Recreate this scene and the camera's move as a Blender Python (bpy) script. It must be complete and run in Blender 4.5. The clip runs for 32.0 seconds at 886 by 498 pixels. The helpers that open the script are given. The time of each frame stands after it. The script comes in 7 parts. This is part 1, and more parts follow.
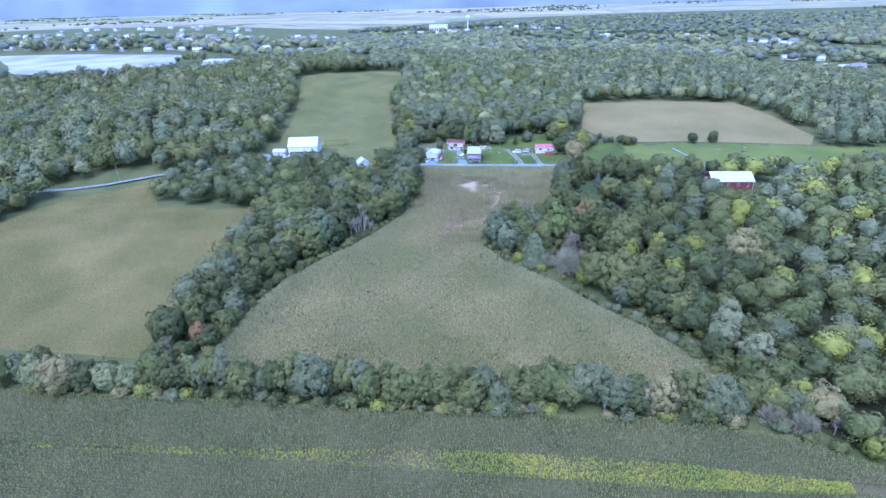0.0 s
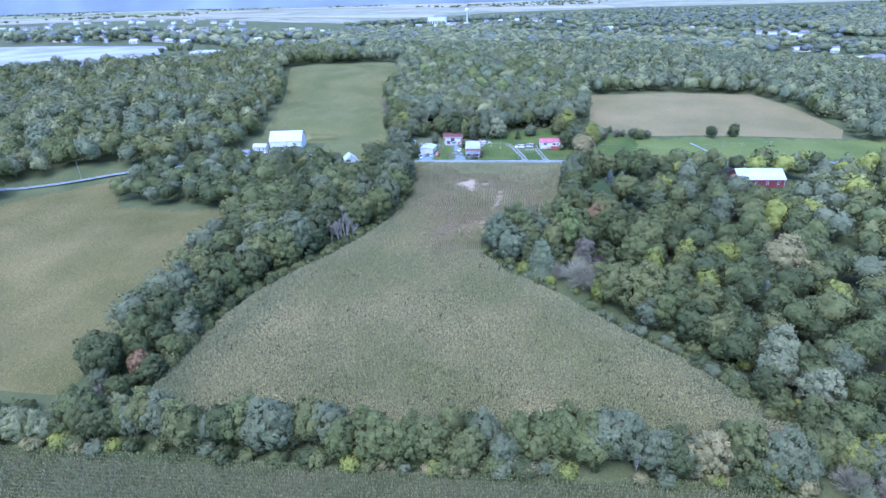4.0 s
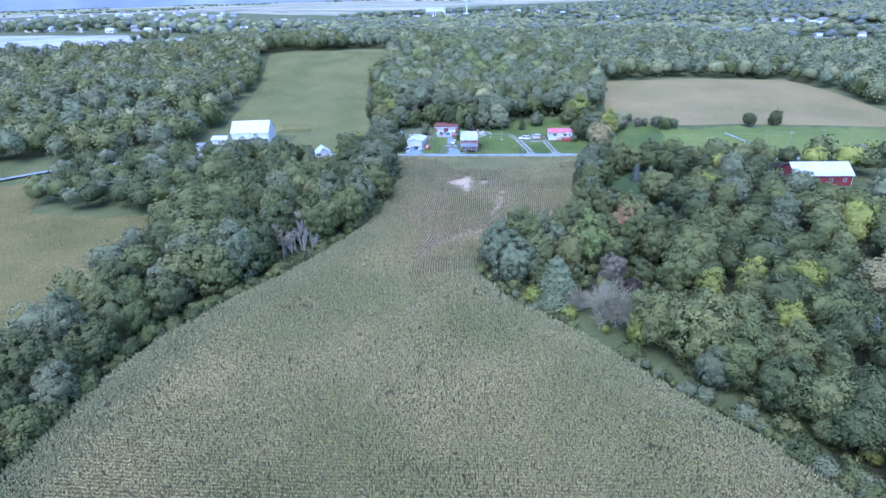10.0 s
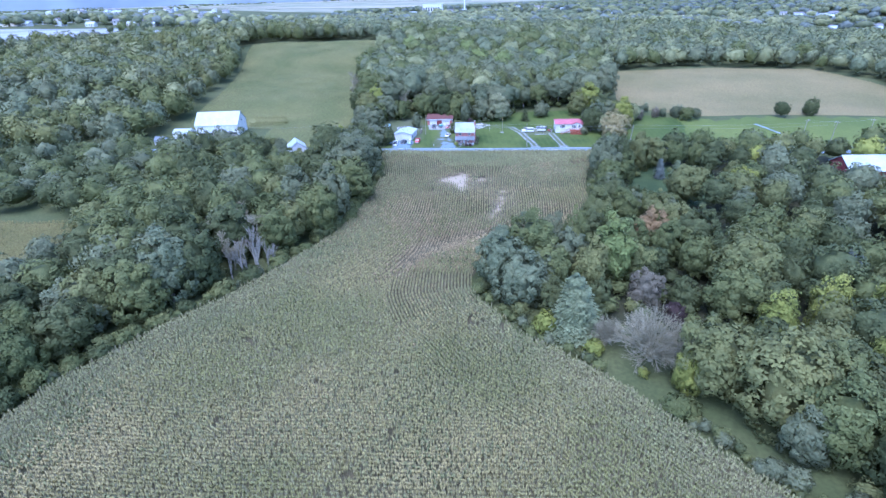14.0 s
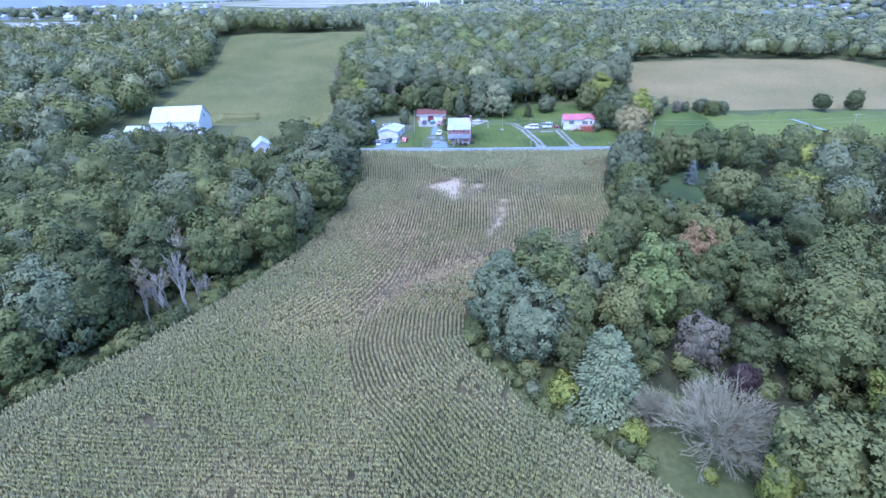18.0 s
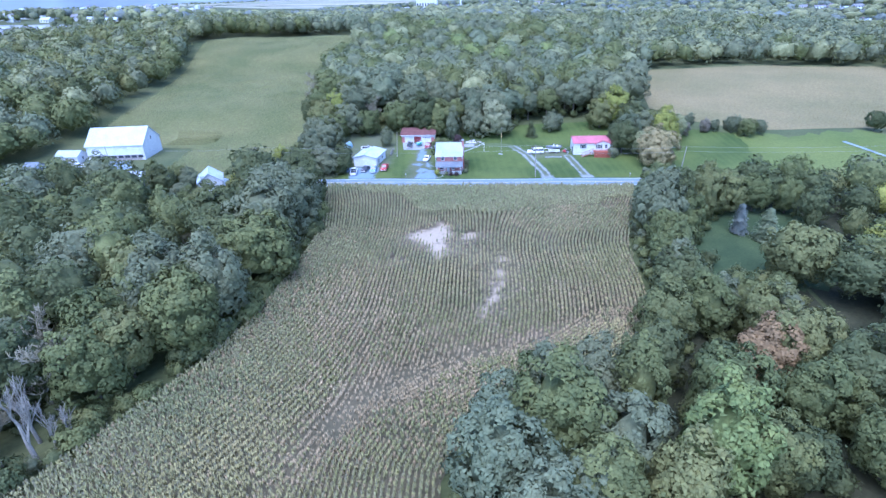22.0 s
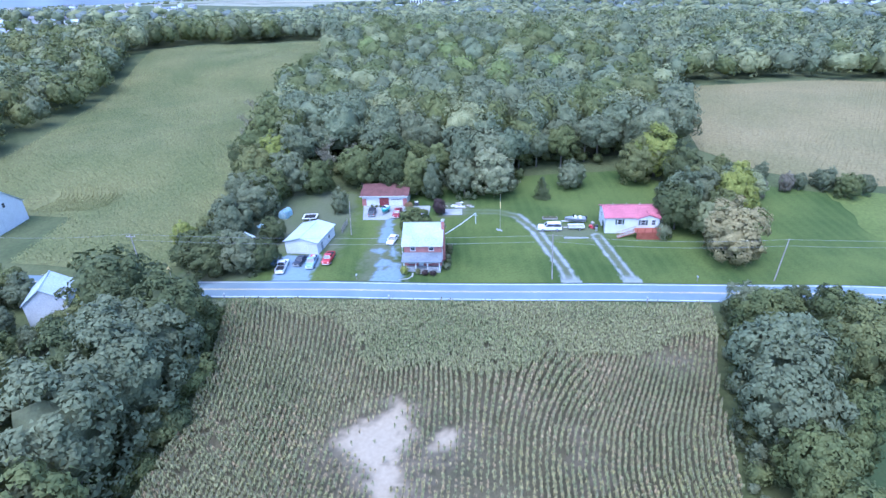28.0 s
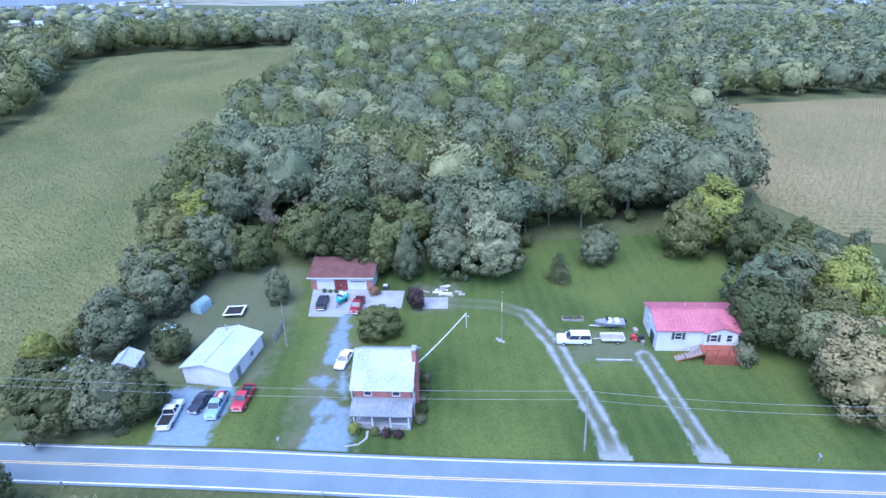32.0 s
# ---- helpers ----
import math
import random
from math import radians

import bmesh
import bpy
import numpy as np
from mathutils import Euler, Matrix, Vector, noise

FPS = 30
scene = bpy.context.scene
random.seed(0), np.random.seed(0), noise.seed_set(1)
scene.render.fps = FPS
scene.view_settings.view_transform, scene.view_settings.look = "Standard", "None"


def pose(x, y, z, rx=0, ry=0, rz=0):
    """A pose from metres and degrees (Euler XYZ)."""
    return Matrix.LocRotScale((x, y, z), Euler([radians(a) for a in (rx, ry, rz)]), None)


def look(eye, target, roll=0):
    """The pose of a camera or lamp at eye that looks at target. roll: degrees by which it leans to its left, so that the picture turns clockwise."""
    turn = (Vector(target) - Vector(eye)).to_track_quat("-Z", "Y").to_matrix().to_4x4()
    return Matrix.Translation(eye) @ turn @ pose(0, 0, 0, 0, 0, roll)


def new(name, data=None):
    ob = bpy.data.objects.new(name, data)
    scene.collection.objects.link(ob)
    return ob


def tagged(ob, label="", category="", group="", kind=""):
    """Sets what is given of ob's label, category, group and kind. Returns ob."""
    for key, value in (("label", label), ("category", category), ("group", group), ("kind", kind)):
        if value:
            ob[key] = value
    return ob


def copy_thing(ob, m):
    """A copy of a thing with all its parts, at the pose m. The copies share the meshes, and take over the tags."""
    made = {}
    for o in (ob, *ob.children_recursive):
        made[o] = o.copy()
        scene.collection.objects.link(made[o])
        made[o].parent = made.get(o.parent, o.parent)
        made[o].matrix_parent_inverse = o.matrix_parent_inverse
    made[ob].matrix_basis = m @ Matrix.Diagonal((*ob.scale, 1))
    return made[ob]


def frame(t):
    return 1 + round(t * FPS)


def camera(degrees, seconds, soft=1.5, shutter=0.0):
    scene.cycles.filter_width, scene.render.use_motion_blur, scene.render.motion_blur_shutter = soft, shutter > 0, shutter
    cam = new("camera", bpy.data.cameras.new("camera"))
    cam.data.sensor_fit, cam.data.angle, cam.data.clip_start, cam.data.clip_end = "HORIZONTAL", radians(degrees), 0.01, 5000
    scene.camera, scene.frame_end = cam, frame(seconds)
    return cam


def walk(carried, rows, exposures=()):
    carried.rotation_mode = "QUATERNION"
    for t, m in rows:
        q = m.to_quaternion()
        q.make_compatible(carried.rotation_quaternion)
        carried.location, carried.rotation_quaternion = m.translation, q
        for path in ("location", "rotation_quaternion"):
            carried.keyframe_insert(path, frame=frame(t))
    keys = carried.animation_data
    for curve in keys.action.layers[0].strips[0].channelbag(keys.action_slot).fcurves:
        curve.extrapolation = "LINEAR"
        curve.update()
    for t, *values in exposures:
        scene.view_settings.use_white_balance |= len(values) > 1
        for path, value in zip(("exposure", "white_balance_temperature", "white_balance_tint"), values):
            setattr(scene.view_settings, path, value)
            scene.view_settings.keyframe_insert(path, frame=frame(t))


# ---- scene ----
cam = camera(78.2, 32.0, soft=1.5)
SKY, SUN = 0.15, 1.25
EXPOSURES = [(0.0, 1.60, 4800, 22.5), (14.0, 1.61, 4800, 22.5), (20.0, 1.68, 4800, 23), (24.0, 1.72, 4790, 22), (28.0, 1.67, 4830, 18.5), (32.0, 1.53, 4930, 19.0)]
PATH = [
    (0, (1.197, -9.796, 104.1), (1.013, -7.994, 103.251), -1.7),
    (1, (0.811, -2.495, 102.989), (0.63, -0.697, 102.133), -1.6),
    (2, (0.692, 5.55, 100.636), (0.512, 7.346, 99.776), -1.6),
    (3, (0.435, 13.295, 97.717), (0.254, 15.092, 96.858), -1.7),
    (5.5, (1.017, 34.477, 90.397), (0.832, 36.273, 89.537), -1.7),
    (6, (1.144, 38.652, 89.463), (0.958, 40.446, 88.601), -1.8),
    (7, (1.103, 46.901, 86.532), (0.916, 48.695, 85.668), -1.9),
    (8, (1.267, 55.221, 83.683), (1.078, 57.015, 82.819), -2.0),
    (9, (1.219, 63.353, 81.036), (1.03, 65.145, 80.169), -2.0),
    (10, (1.255, 71.585, 78.105), (1.066, 73.377, 77.237), -2.0),
    (11, (1.273, 80.06, 74.949), (1.084, 81.852, 74.081), -2.1),
    (12, (1.347, 88.461, 71.666), (1.157, 90.254, 70.8), -2.1),
    (13, (1.003, 96.548, 68.669), (0.816, 98.341, 67.803), -2.1),
    (14, (0.928, 105.012, 65.483), (0.742, 106.806, 64.618), -2.1),
    (14.5, (0.765, 109.186, 64.193), (0.581, 110.979, 63.326), -2.1),
    (16.5, (0.659, 125.889, 58.483), (0.475, 127.68, 57.613), -2.1),
    (17, (0.75, 129.96, 57.652), (0.564, 131.751, 56.781), -2.2),
    (18, (0.903, 138.443, 56.816), (0.72, 140.235, 55.946), -2.2),
    (19, (1.375, 146.657, 56.458), (1.19, 148.45, 55.591), -2.2),
    (20, (1.419, 155.99, 56.17), (1.235, 157.783, 55.303), -2.3),
    (21, (1.575, 166.427, 55.998), (1.391, 168.22, 55.131), -2.3),
    (22, (1.836, 177.607, 56.065), (1.653, 179.399, 55.197), -2.3),
    (23, (1.475, 188.464, 56.355), (1.298, 190.256, 55.485), -2.2),
    (24, (1.778, 198.933, 56.385), (1.602, 200.725, 55.515), -2.3),
    (24.5, (1.753, 204.472, 56.543), (1.579, 206.264, 55.671), -2.2),
    (26.5, (2.282, 227.121, 57.38), (2.103, 228.908, 56.501), -2.5),
    (27, (2.396, 232.872, 57.555), (2.217, 234.659, 56.675), -2.6),
    (28, (2.889, 244.661, 57.528), (2.705, 246.446, 56.646), -2.7),
    (29, (2.853, 256.689, 57.552), (2.672, 258.473, 56.667), -2.8),
    (30, (2.846, 268.428, 57.44), (2.666, 270.213, 56.555), -2.7),
    (31, (3.102, 280.181, 57.626), (2.92, 281.964, 56.737), -2.9),
    (32, (2.928, 291.797, 57.41), (2.75, 293.581, 56.523), -2.7),
]
walk(cam, [(t, look(eye, target, roll)) for t, eye, target, roll in PATH], EXPOSURES)

# ---- sky and sun ----
world = bpy.data.worlds.new("evening_sky")
scene.world = world
world.use_nodes = True
wn = world.node_tree.nodes
sky = wn.new("ShaderNodeTexSky")
sky.sky_type, sky.sun_disc = "NISHITA", False
sky.sun_elevation, sky.sun_rotation = radians(64), radians(200)
sky.dust_density, sky.air_density, sky.ozone_density = 1.0, 1.0, 1.0
wn["Background"].inputs["Strength"].default_value = SKY
world.node_tree.links.new(sky.outputs["Color"], wn["Background"].inputs["Color"])
sun = new("sun", bpy.data.lights.new("sun", "SUN"))
sun.data.energy, sun.data.angle, sun.data.color = SUN, radians(50), (1.0, 0.96, 0.9)
sun.matrix_world = look((-24, -68, 150), (0, 0, 0))

# ---- materials ----


def material(name, c1, c2, scale=0.5, fine=6.0, rough=0.85, metal=0.0, bump=0.3, vary=0.0, island=0.0, stripe=None, spec=0.3, detail=4.0, thresh=(0.35, 0.65), thin=0.0):
    """Two colours mixed by a broad noise, shaded by a fine one; vary and island change the value by object and by piece."""
    m = bpy.data.materials.new(name)
    m.use_nodes = True
    n, l = m.node_tree.nodes, m.node_tree.links
    b = n["Principled BSDF"]
    b.inputs["Roughness"].default_value, b.inputs["Metallic"].default_value = rough, metal
    b.inputs["Specular IOR Level"].default_value = spec
    geo = n.new("ShaderNodeNewGeometry")
    n1, n2 = n.new("ShaderNodeTexNoise"), n.new("ShaderNodeTexNoise")
    n1.inputs["Scale"].default_value, n1.inputs["Detail"].default_value = scale, detail
    n2.inputs["Scale"].default_value, n2.inputs["Detail"].default_value = fine, 3.0
    l.new(geo.outputs["Position"], n1.inputs["Vector"])
    l.new(geo.outputs["Position"], n2.inputs["Vector"])
    ramp = n.new("ShaderNodeMapRange")
    ramp.inputs["From Min"].default_value, ramp.inputs["From Max"].default_value = thresh
    l.new(n1.outputs["Fac"], ramp.inputs["Value"])
    mix = n.new("ShaderNodeMix")
    mix.data_type = "RGBA"
    mix.inputs["A"].default_value, mix.inputs["B"].default_value = (*c1, 1), (*c2, 1)
    l.new(ramp.outputs["Result"], mix.inputs["Factor"])
    hsv = n.new("ShaderNodeHueSaturation")
    l.new(mix.outputs["Result"], hsv.inputs["Color"])
    value = n.new("ShaderNodeMapRange")
    value.inputs["From Min"].default_value, value.inputs["From Max"].default_value = 0.25, 0.75
    value.inputs["To Min"].default_value, value.inputs["To Max"].default_value = 0.78, 1.22
    l.new(n2.outputs["Fac"], value.inputs["Value"])
    last = value.outputs["Result"]
    for amount, source in ((vary, "object"), (island, "island")):
        if amount:
            r = n.new("ShaderNodeMapRange")
            r.inputs["To Min"].default_value, r.inputs["To Max"].default_value = 1 - amount, 1 + amount
            l.new(n.new("ShaderNodeObjectInfo").outputs["Random"] if source == "object" else geo.outputs["Random Per Island"], r.inputs["Value"])
            mul = n.new("ShaderNodeMath")
            mul.operation = "MULTIPLY"
            l.new(last, mul.inputs[0])
            l.new(r.outputs["Result"], mul.inputs[1])
            last = mul.outputs["Value"]
            if source == "object":
                hue = n.new("ShaderNodeMapRange")
                hue.inputs["To Min"].default_value, hue.inputs["To Max"].default_value = 0.5 + amount * 0.06, 0.5 - amount * 0.09
                l.new(r.inputs["Value"].links[0].from_socket, hue.inputs["Value"])
                l.new(hue.outputs["Result"], hsv.inputs["Hue"])
    l.new(last, hsv.inputs["Value"])
    out = hsv.outputs["Color"]
    if stripe:
        # stripe: direction, width in metres, second colour, share
        (sx, sy), wide, c3, share = stripe
        dot = n.new("ShaderNodeVectorMath")
        dot.operation = "DOT_PRODUCT"
        dot.inputs[1].default_value = (sx * 6.2832 / wide, sy * 6.2832 / wide, 0)
        l.new(geo.outputs["Position"], dot.inputs[0])
        warp = n.new("ShaderNodeMath")
        warp.operation = "MULTIPLY_ADD"
        warp.inputs[1].default_value = 6.0
        l.new(n1.outputs["Fac"], warp.inputs[0])
        l.new(dot.outputs["Value"], warp.inputs[2])
        sine = n.new("ShaderNodeMath")
        sine.operation = "SINE"
        l.new(warp.outputs["Value"], sine.inputs[0])
        r = n.new("ShaderNodeMapRange")
        r.inputs["From Min"].default_value, r.inputs["From Max"].default_value = -0.4, 0.6
        r.inputs["To Max"].default_value = share
        l.new(sine.outputs["Value"], r.inputs["Value"])
        mix2 = n.new("ShaderNodeMix")
        mix2.data_type = "RGBA"
        mix2.inputs["B"].default_value = (*c3, 1)
        l.new(out, mix2.inputs["A"])
        l.new(r.outputs["Result"], mix2.inputs["Factor"])
        out = mix2.outputs["Result"]
    l.new(out, b.inputs["Base Color"])
    if thin:
        # light that comes through the leaf
        glow, both = n.new("ShaderNodeBsdfTranslucent"), n.new("ShaderNodeMixShader")
        both.inputs["Fac"].default_value = thin
        l.new(out, glow.inputs["Color"])
        l.new(b.outputs["BSDF"], both.inputs[1])
        l.new(glow.outputs["BSDF"], both.inputs[2])
        l.new(both.outputs["Shader"], n["Material Output"].inputs["Surface"])
    if bump:
        bp = n.new("ShaderNodeBump")
        bp.inputs["Strength"].default_value, bp.inputs["Distance"].default_value = bump, 0.05
        l.new(n2.outputs["Fac"], bp.inputs["Height"])
        l.new(bp.outputs["Normal"], b.inputs["Normal"])
    return m


def leaves(name, c1, c2, island=0.10, vary=0.10):
    c1, c2 = [k * c for k, c in zip((1.58, 1.50, 1.50), c1)], [k * c for k, c in zip((1.58, 1.50, 1.50), c2)]
    return material(name, c1, c2, scale=0.35, fine=2.5, rough=0.75, bump=0.0, vary=vary, island=island, spec=0.25, thin=0.2)


LEAF = {
    "dark": leaves("dark_green_leaves", (0.051, 0.065, 0.025), (0.073, 0.088, 0.034)),
    "mid": leaves("green_leaves", (0.070, 0.087, 0.031), (0.100, 0.117, 0.040)),
    "grey": leaves("grey_green_leaves", (0.087, 0.105, 0.056), (0.116, 0.134, 0.071)),
    "bright": leaves("bright_green_leaves", (0.100, 0.132, 0.042), (0.135, 0.166, 0.052)),
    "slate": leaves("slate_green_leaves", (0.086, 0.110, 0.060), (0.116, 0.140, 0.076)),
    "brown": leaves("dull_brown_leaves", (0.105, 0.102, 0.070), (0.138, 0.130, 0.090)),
    # paler green that puts haze over the back and far woods into colour
    "sage": leaves("soft_green_and_haze_leaves", (0.138, 0.157, 0.073), (0.179, 0.197, 0.095)),
    "olive": leaves("olive_leaves", (0.088, 0.101, 0.037), (0.118, 0.130, 0.046)),
    "yellow": leaves("yellow_green_leaves", (0.140, 0.162, 0.036), (0.182, 0.201, 0.045)),
    "silver": leaves("silvery_leaves", (0.135, 0.152, 0.078), (0.186, 0.201, 0.109)),
    "gold": leaves("golden_leaves", (0.222, 0.190, 0.056), (0.265, 0.228, 0.072)),
    "rust": leaves("russet_leaves", (0.165, 0.118, 0.058), (0.207, 0.148, 0.073)),
    "tan": leaves("tan_blossom_leaves", (0.158, 0.150, 0.066), (0.206, 0.190, 0.088)),
    # colour of the spruces, and of haze painted into the far crowns
    "spruce": leaves("spruce_and_haze_needles", (0.088, 0.110, 0.094), (0.122, 0.147, 0.126)),
    "pine": leaves("pine_needles", (0.119, 0.147, 0.076), (0.161, 0.189, 0.099)),
    "plum": leaves("dark_purple_leaves", (0.041, 0.030, 0.028), (0.058, 0.042, 0.037)),
}
BARK = material("grey_bark", (0.12, 0.105, 0.085), (0.20, 0.18, 0.15), 2.0, 14, 0.95, bump=0.6)
PALE_BARK = material("bleached_bark", (0.245, 0.230, 0.188), (0.335, 0.315, 0.262), 1.5, 12, 0.95, bump=0.5)
# leaf litter, darkened further by the shade between crowns put into its colour
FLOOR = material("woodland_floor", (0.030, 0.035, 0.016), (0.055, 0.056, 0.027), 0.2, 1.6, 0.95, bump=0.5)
TWIGS = material("grey_twigs", (0.220, 0.205, 0.130), (0.290, 0.270, 0.184), 0.6, 8, 0.95, bump=0.2)
SOIL = material("corn_ground", (0.074, 0.070, 0.037), (0.142, 0.122, 0.070), 0.06, 3.0, 0.95, bump=0.5)
ROUGH_GRASS = material("rough_grass", (0.068, 0.084, 0.030), (0.110, 0.118, 0.046), 0.05, 1.2, 0.95, bump=0.6)
LAWN = material("mown_lawn", (0.044, 0.073, 0.014), (0.104, 0.132, 0.030), 0.05, 2.5, 0.95, bump=0.3, stripe=((1, 0.12), 2.6, (0.102, 0.134, 0.032), 0.2), detail=5.0)
DRY_LAWN = material("worn_grass", (0.098, 0.114, 0.050), (0.165, 0.150, 0.085), 0.15, 2.5, 0.95, bump=0.3)
MEADOW = material("bright_meadow", (0.092, 0.122, 0.026), (0.142, 0.166, 0.042), 0.03, 1.5, 0.95, bump=0.3)
CORN_LEAF = material("corn_leaves", (0.208, 0.214, 0.080), (0.345, 0.302, 0.138), 0.022, 2.0, 0.7, bump=0.0, island=0.3, detail=5.0, thresh=(0.42, 0.64))
DRY_LEAF = material("dry_corn_leaves", (0.285, 0.222, 0.118), (0.375, 0.298, 0.170), 0.05, 2.0, 0.8, bump=0.0, island=0.3)
HEAD_LEAF = material("headland_corn_leaves", (0.188, 0.205, 0.090), (0.252, 0.250, 0.118), 0.06, 2.0, 0.7, bump=0.0, island=0.3)
GREEN_CORN = material("green_corn_leaves", (0.100, 0.122, 0.042), (0.138, 0.150, 0.052), 0.04, 2.0, 0.7, bump=0.0, island=0.35)
TASSEL = material("corn_tassels", (0.23, 0.212, 0.122), (0.29, 0.26, 0.15), 0.3, 3.0, 0.9, bump=0.0, island=0.2)
HILL_CROP = material("hill_crop", (0.136, 0.150, 0.054), (0.196, 0.192, 0.074), 0.04, 1.2, 0.95, bump=0.7)
HILL_LEAF = material("hill_crop_leaves", (0.140, 0.154, 0.055), (0.196, 0.194, 0.075), 0.04, 2.0, 0.85, bump=0.0, island=0.3)
SLOPE_CROP = material("slope_crop", (0.128, 0.124, 0.040), (0.226, 0.190, 0.076), 0.03, 1.2, 0.95, bump=0.7)
SLOPE_LEAF = material("slope_crop_leaves", (0.136, 0.134, 0.044), (0.228, 0.196, 0.076), 0.035, 2.0, 0.85, bump=0.0, island=0.3)
BROWN_CROP = material("ripe_bean_field", (0.188, 0.166, 0.070), (0.262, 0.212, 0.098), 0.02, 1.0, 0.95, bump=0.5, detail=6.0)
GOLDENROD = material("goldenrod", (0.200, 0.250, 0.045), (0.300, 0.310, 0.050), 0.06, 2.0, 0.9, bump=0.0, island=0.25)
# bluer and paler than bare asphalt: the sky's reflection is in the base colour
ASPHALT = material("asphalt", (0.150, 0.200, 0.225), (0.182, 0.235, 0.260), 0.15, 9.0, 0.55, bump=0.15, spec=0.5)
LINE_WHITE = material("white_road_paint", (0.70, 0.70, 0.70), (0.80, 0.80, 0.80), 0.8, 8, 0.6, bump=0.1)
LINE_YELLOW = material("yellow_road_paint", (0.66, 0.50, 0.22), (0.72, 0.56, 0.28), 0.8, 8, 0.6, bump=0.1)
GRAVEL = material("pale_gravel", (0.160, 0.210, 0.240), (0.270, 0.330, 0.365), 0.35, 7.0, 0.9, bump=0.25)
# darker than the mown lawn: tree shade put into the colour
SHADE_LAWN = material("lawn_with_painted_shade", (0.034, 0.056, 0.020), (0.062, 0.088, 0.032), 0.12, 2.5, 0.95, bump=0.3)
CONCRETE = material("concrete", (0.28, 0.295, 0.295), (0.36, 0.37, 0.37), 0.4, 5, 0.85, bump=0.2)
PAINT_WHITE = material("white_siding", (0.60, 0.61, 0.60), (0.68, 0.69, 0.68), 0.5, 6, 0.55, bump=0.15)
METAL_WHITE = material("white_metal_roof", (0.42, 0.475, 0.50), (0.50, 0.555, 0.58), 0.3, 3, 0.45, metal=0.0, bump=0.1, spec=0.5)
METAL_DULL = material("dull_white_metal_roof", (0.31, 0.35, 0.375), (0.385, 0.425, 0.45), 0.3, 3, 0.5, bump=0.1, spec=0.4)
METAL_GREY = material("grey_metal_roof", (0.17, 0.195, 0.22), (0.23, 0.255, 0.28), 0.4, 3, 0.42, metal=0.2, bump=0.1, spec=0.5)
ROOF_RED = material("red_metal_roof", (0.40, 0.125, 0.150), (0.47, 0.155, 0.180), 0.4, 3, 0.45, bump=0.1, spec=0.5)
ROOF_MAROON = material("maroon_shingles", (0.125, 0.058, 0.052), (0.170, 0.080, 0.070), 0.6, 8, 0.85, bump=0.4)
ROOF_GREY = material("grey_shingles", (0.17, 0.17, 0.18), (0.25, 0.25, 0.26), 0.6, 8, 0.85, bump=0.4)
BRICK = material("red_brick", (0.36, 0.150, 0.130), (0.44, 0.200, 0.172), 1.2, 9, 0.85, bump=0.4)
RED_BOARD = material("barn_red_boards", (0.185, 0.042, 0.044), (0.25, 0.062, 0.062), 0.7, 7, 0.75, bump=0.3)
DECK_WOOD = material("stained_deck_boards", (0.26, 0.075, 0.045), (0.34, 0.110, 0.070), 0.8, 8, 0.7, bump=0.3)
GREY_WOOD = material("weathered_wood", (0.26, 0.24, 0.22), (0.36, 0.33, 0.30), 0.8, 9, 0.9, bump=0.4)
GLASS = material("dark_window_glass", (0.03, 0.035, 0.045), (0.05, 0.055, 0.065), 0.5, 2, 0.08, bump=0.0, spec=0.7)
RUBBER = material("tyre_rubber", (0.02, 0.02, 0.02), (0.035, 0.035, 0.035), 2, 20, 0.9, bump=0.2)
STEEL = material("dull_steel", (0.45, 0.46, 0.48), (0.55, 0.56, 0.58), 2, 10, 0.4, metal=0.7, bump=0.1)
LAMP_GLASS = material("lamp_lens", (0.7, 0.7, 0.68), (0.8, 0.8, 0.78), 2, 10, 0.2, bump=0.0, spec=0.6)
TARP = material("blue_tarpaulin", (0.46, 0.66, 0.72), (0.58, 0.75, 0.80), 0.6, 3, 0.45, bump=0.4)
TEAL = material("teal_cover", (0.06, 0.34, 0.33), (0.09, 0.42, 0.40), 0.6, 4, 0.5, bump=0.2)
WIRE = material("dull_aluminium_cable", (0.24, 0.255, 0.25), (0.30, 0.315, 0.31), 1, 5, 0.7, bump=0.0)


def car_paint(name, c):
    return material(name, c, tuple(min(1, v * 1.12 + 0.005) for v in c), 0.6, 2, 0.28, bump=0.0, spec=0.6)




def layered(name, under, coats):
    """The first material's colour overlaid by further colours where named masks on the mesh are high."""
    m = bpy.data.materials[under].copy()
    m.name = name
    n, l = m.node_tree.nodes, m.node_tree.links
    b = n["Principled BSDF"]
    last = b.inputs["Base Color"].links[0].from_socket
    grain = n.new("ShaderNodeTexNoise")
    grain.inputs["Scale"].default_value, grain.inputs["Detail"].default_value = 1.6, 5.0
    l.new(n.new("ShaderNodeNewGeometry").outputs["Position"], grain.inputs["Vector"])
    for mask, colour, other in coats:
        a = n.new("ShaderNodeAttribute")
        a.attribute_name = mask
        tint, over = n.new("ShaderNodeMix"), n.new("ShaderNodeMix")
        tint.data_type = over.data_type = "RGBA"
        tint.inputs["A"].default_value, tint.inputs["B"].default_value = (*colour, 1), (*other, 1)
        l.new(grain.outputs["Fac"], tint.inputs["Factor"])
        l.new(a.outputs["Fac"], over.inputs["Factor"])
        l.new(last, over.inputs["A"])
        l.new(tint.outputs["Result"], over.inputs["B"])
        last = over.outputs["Result"]
    l.new(last, b.inputs["Base Color"])
    return m


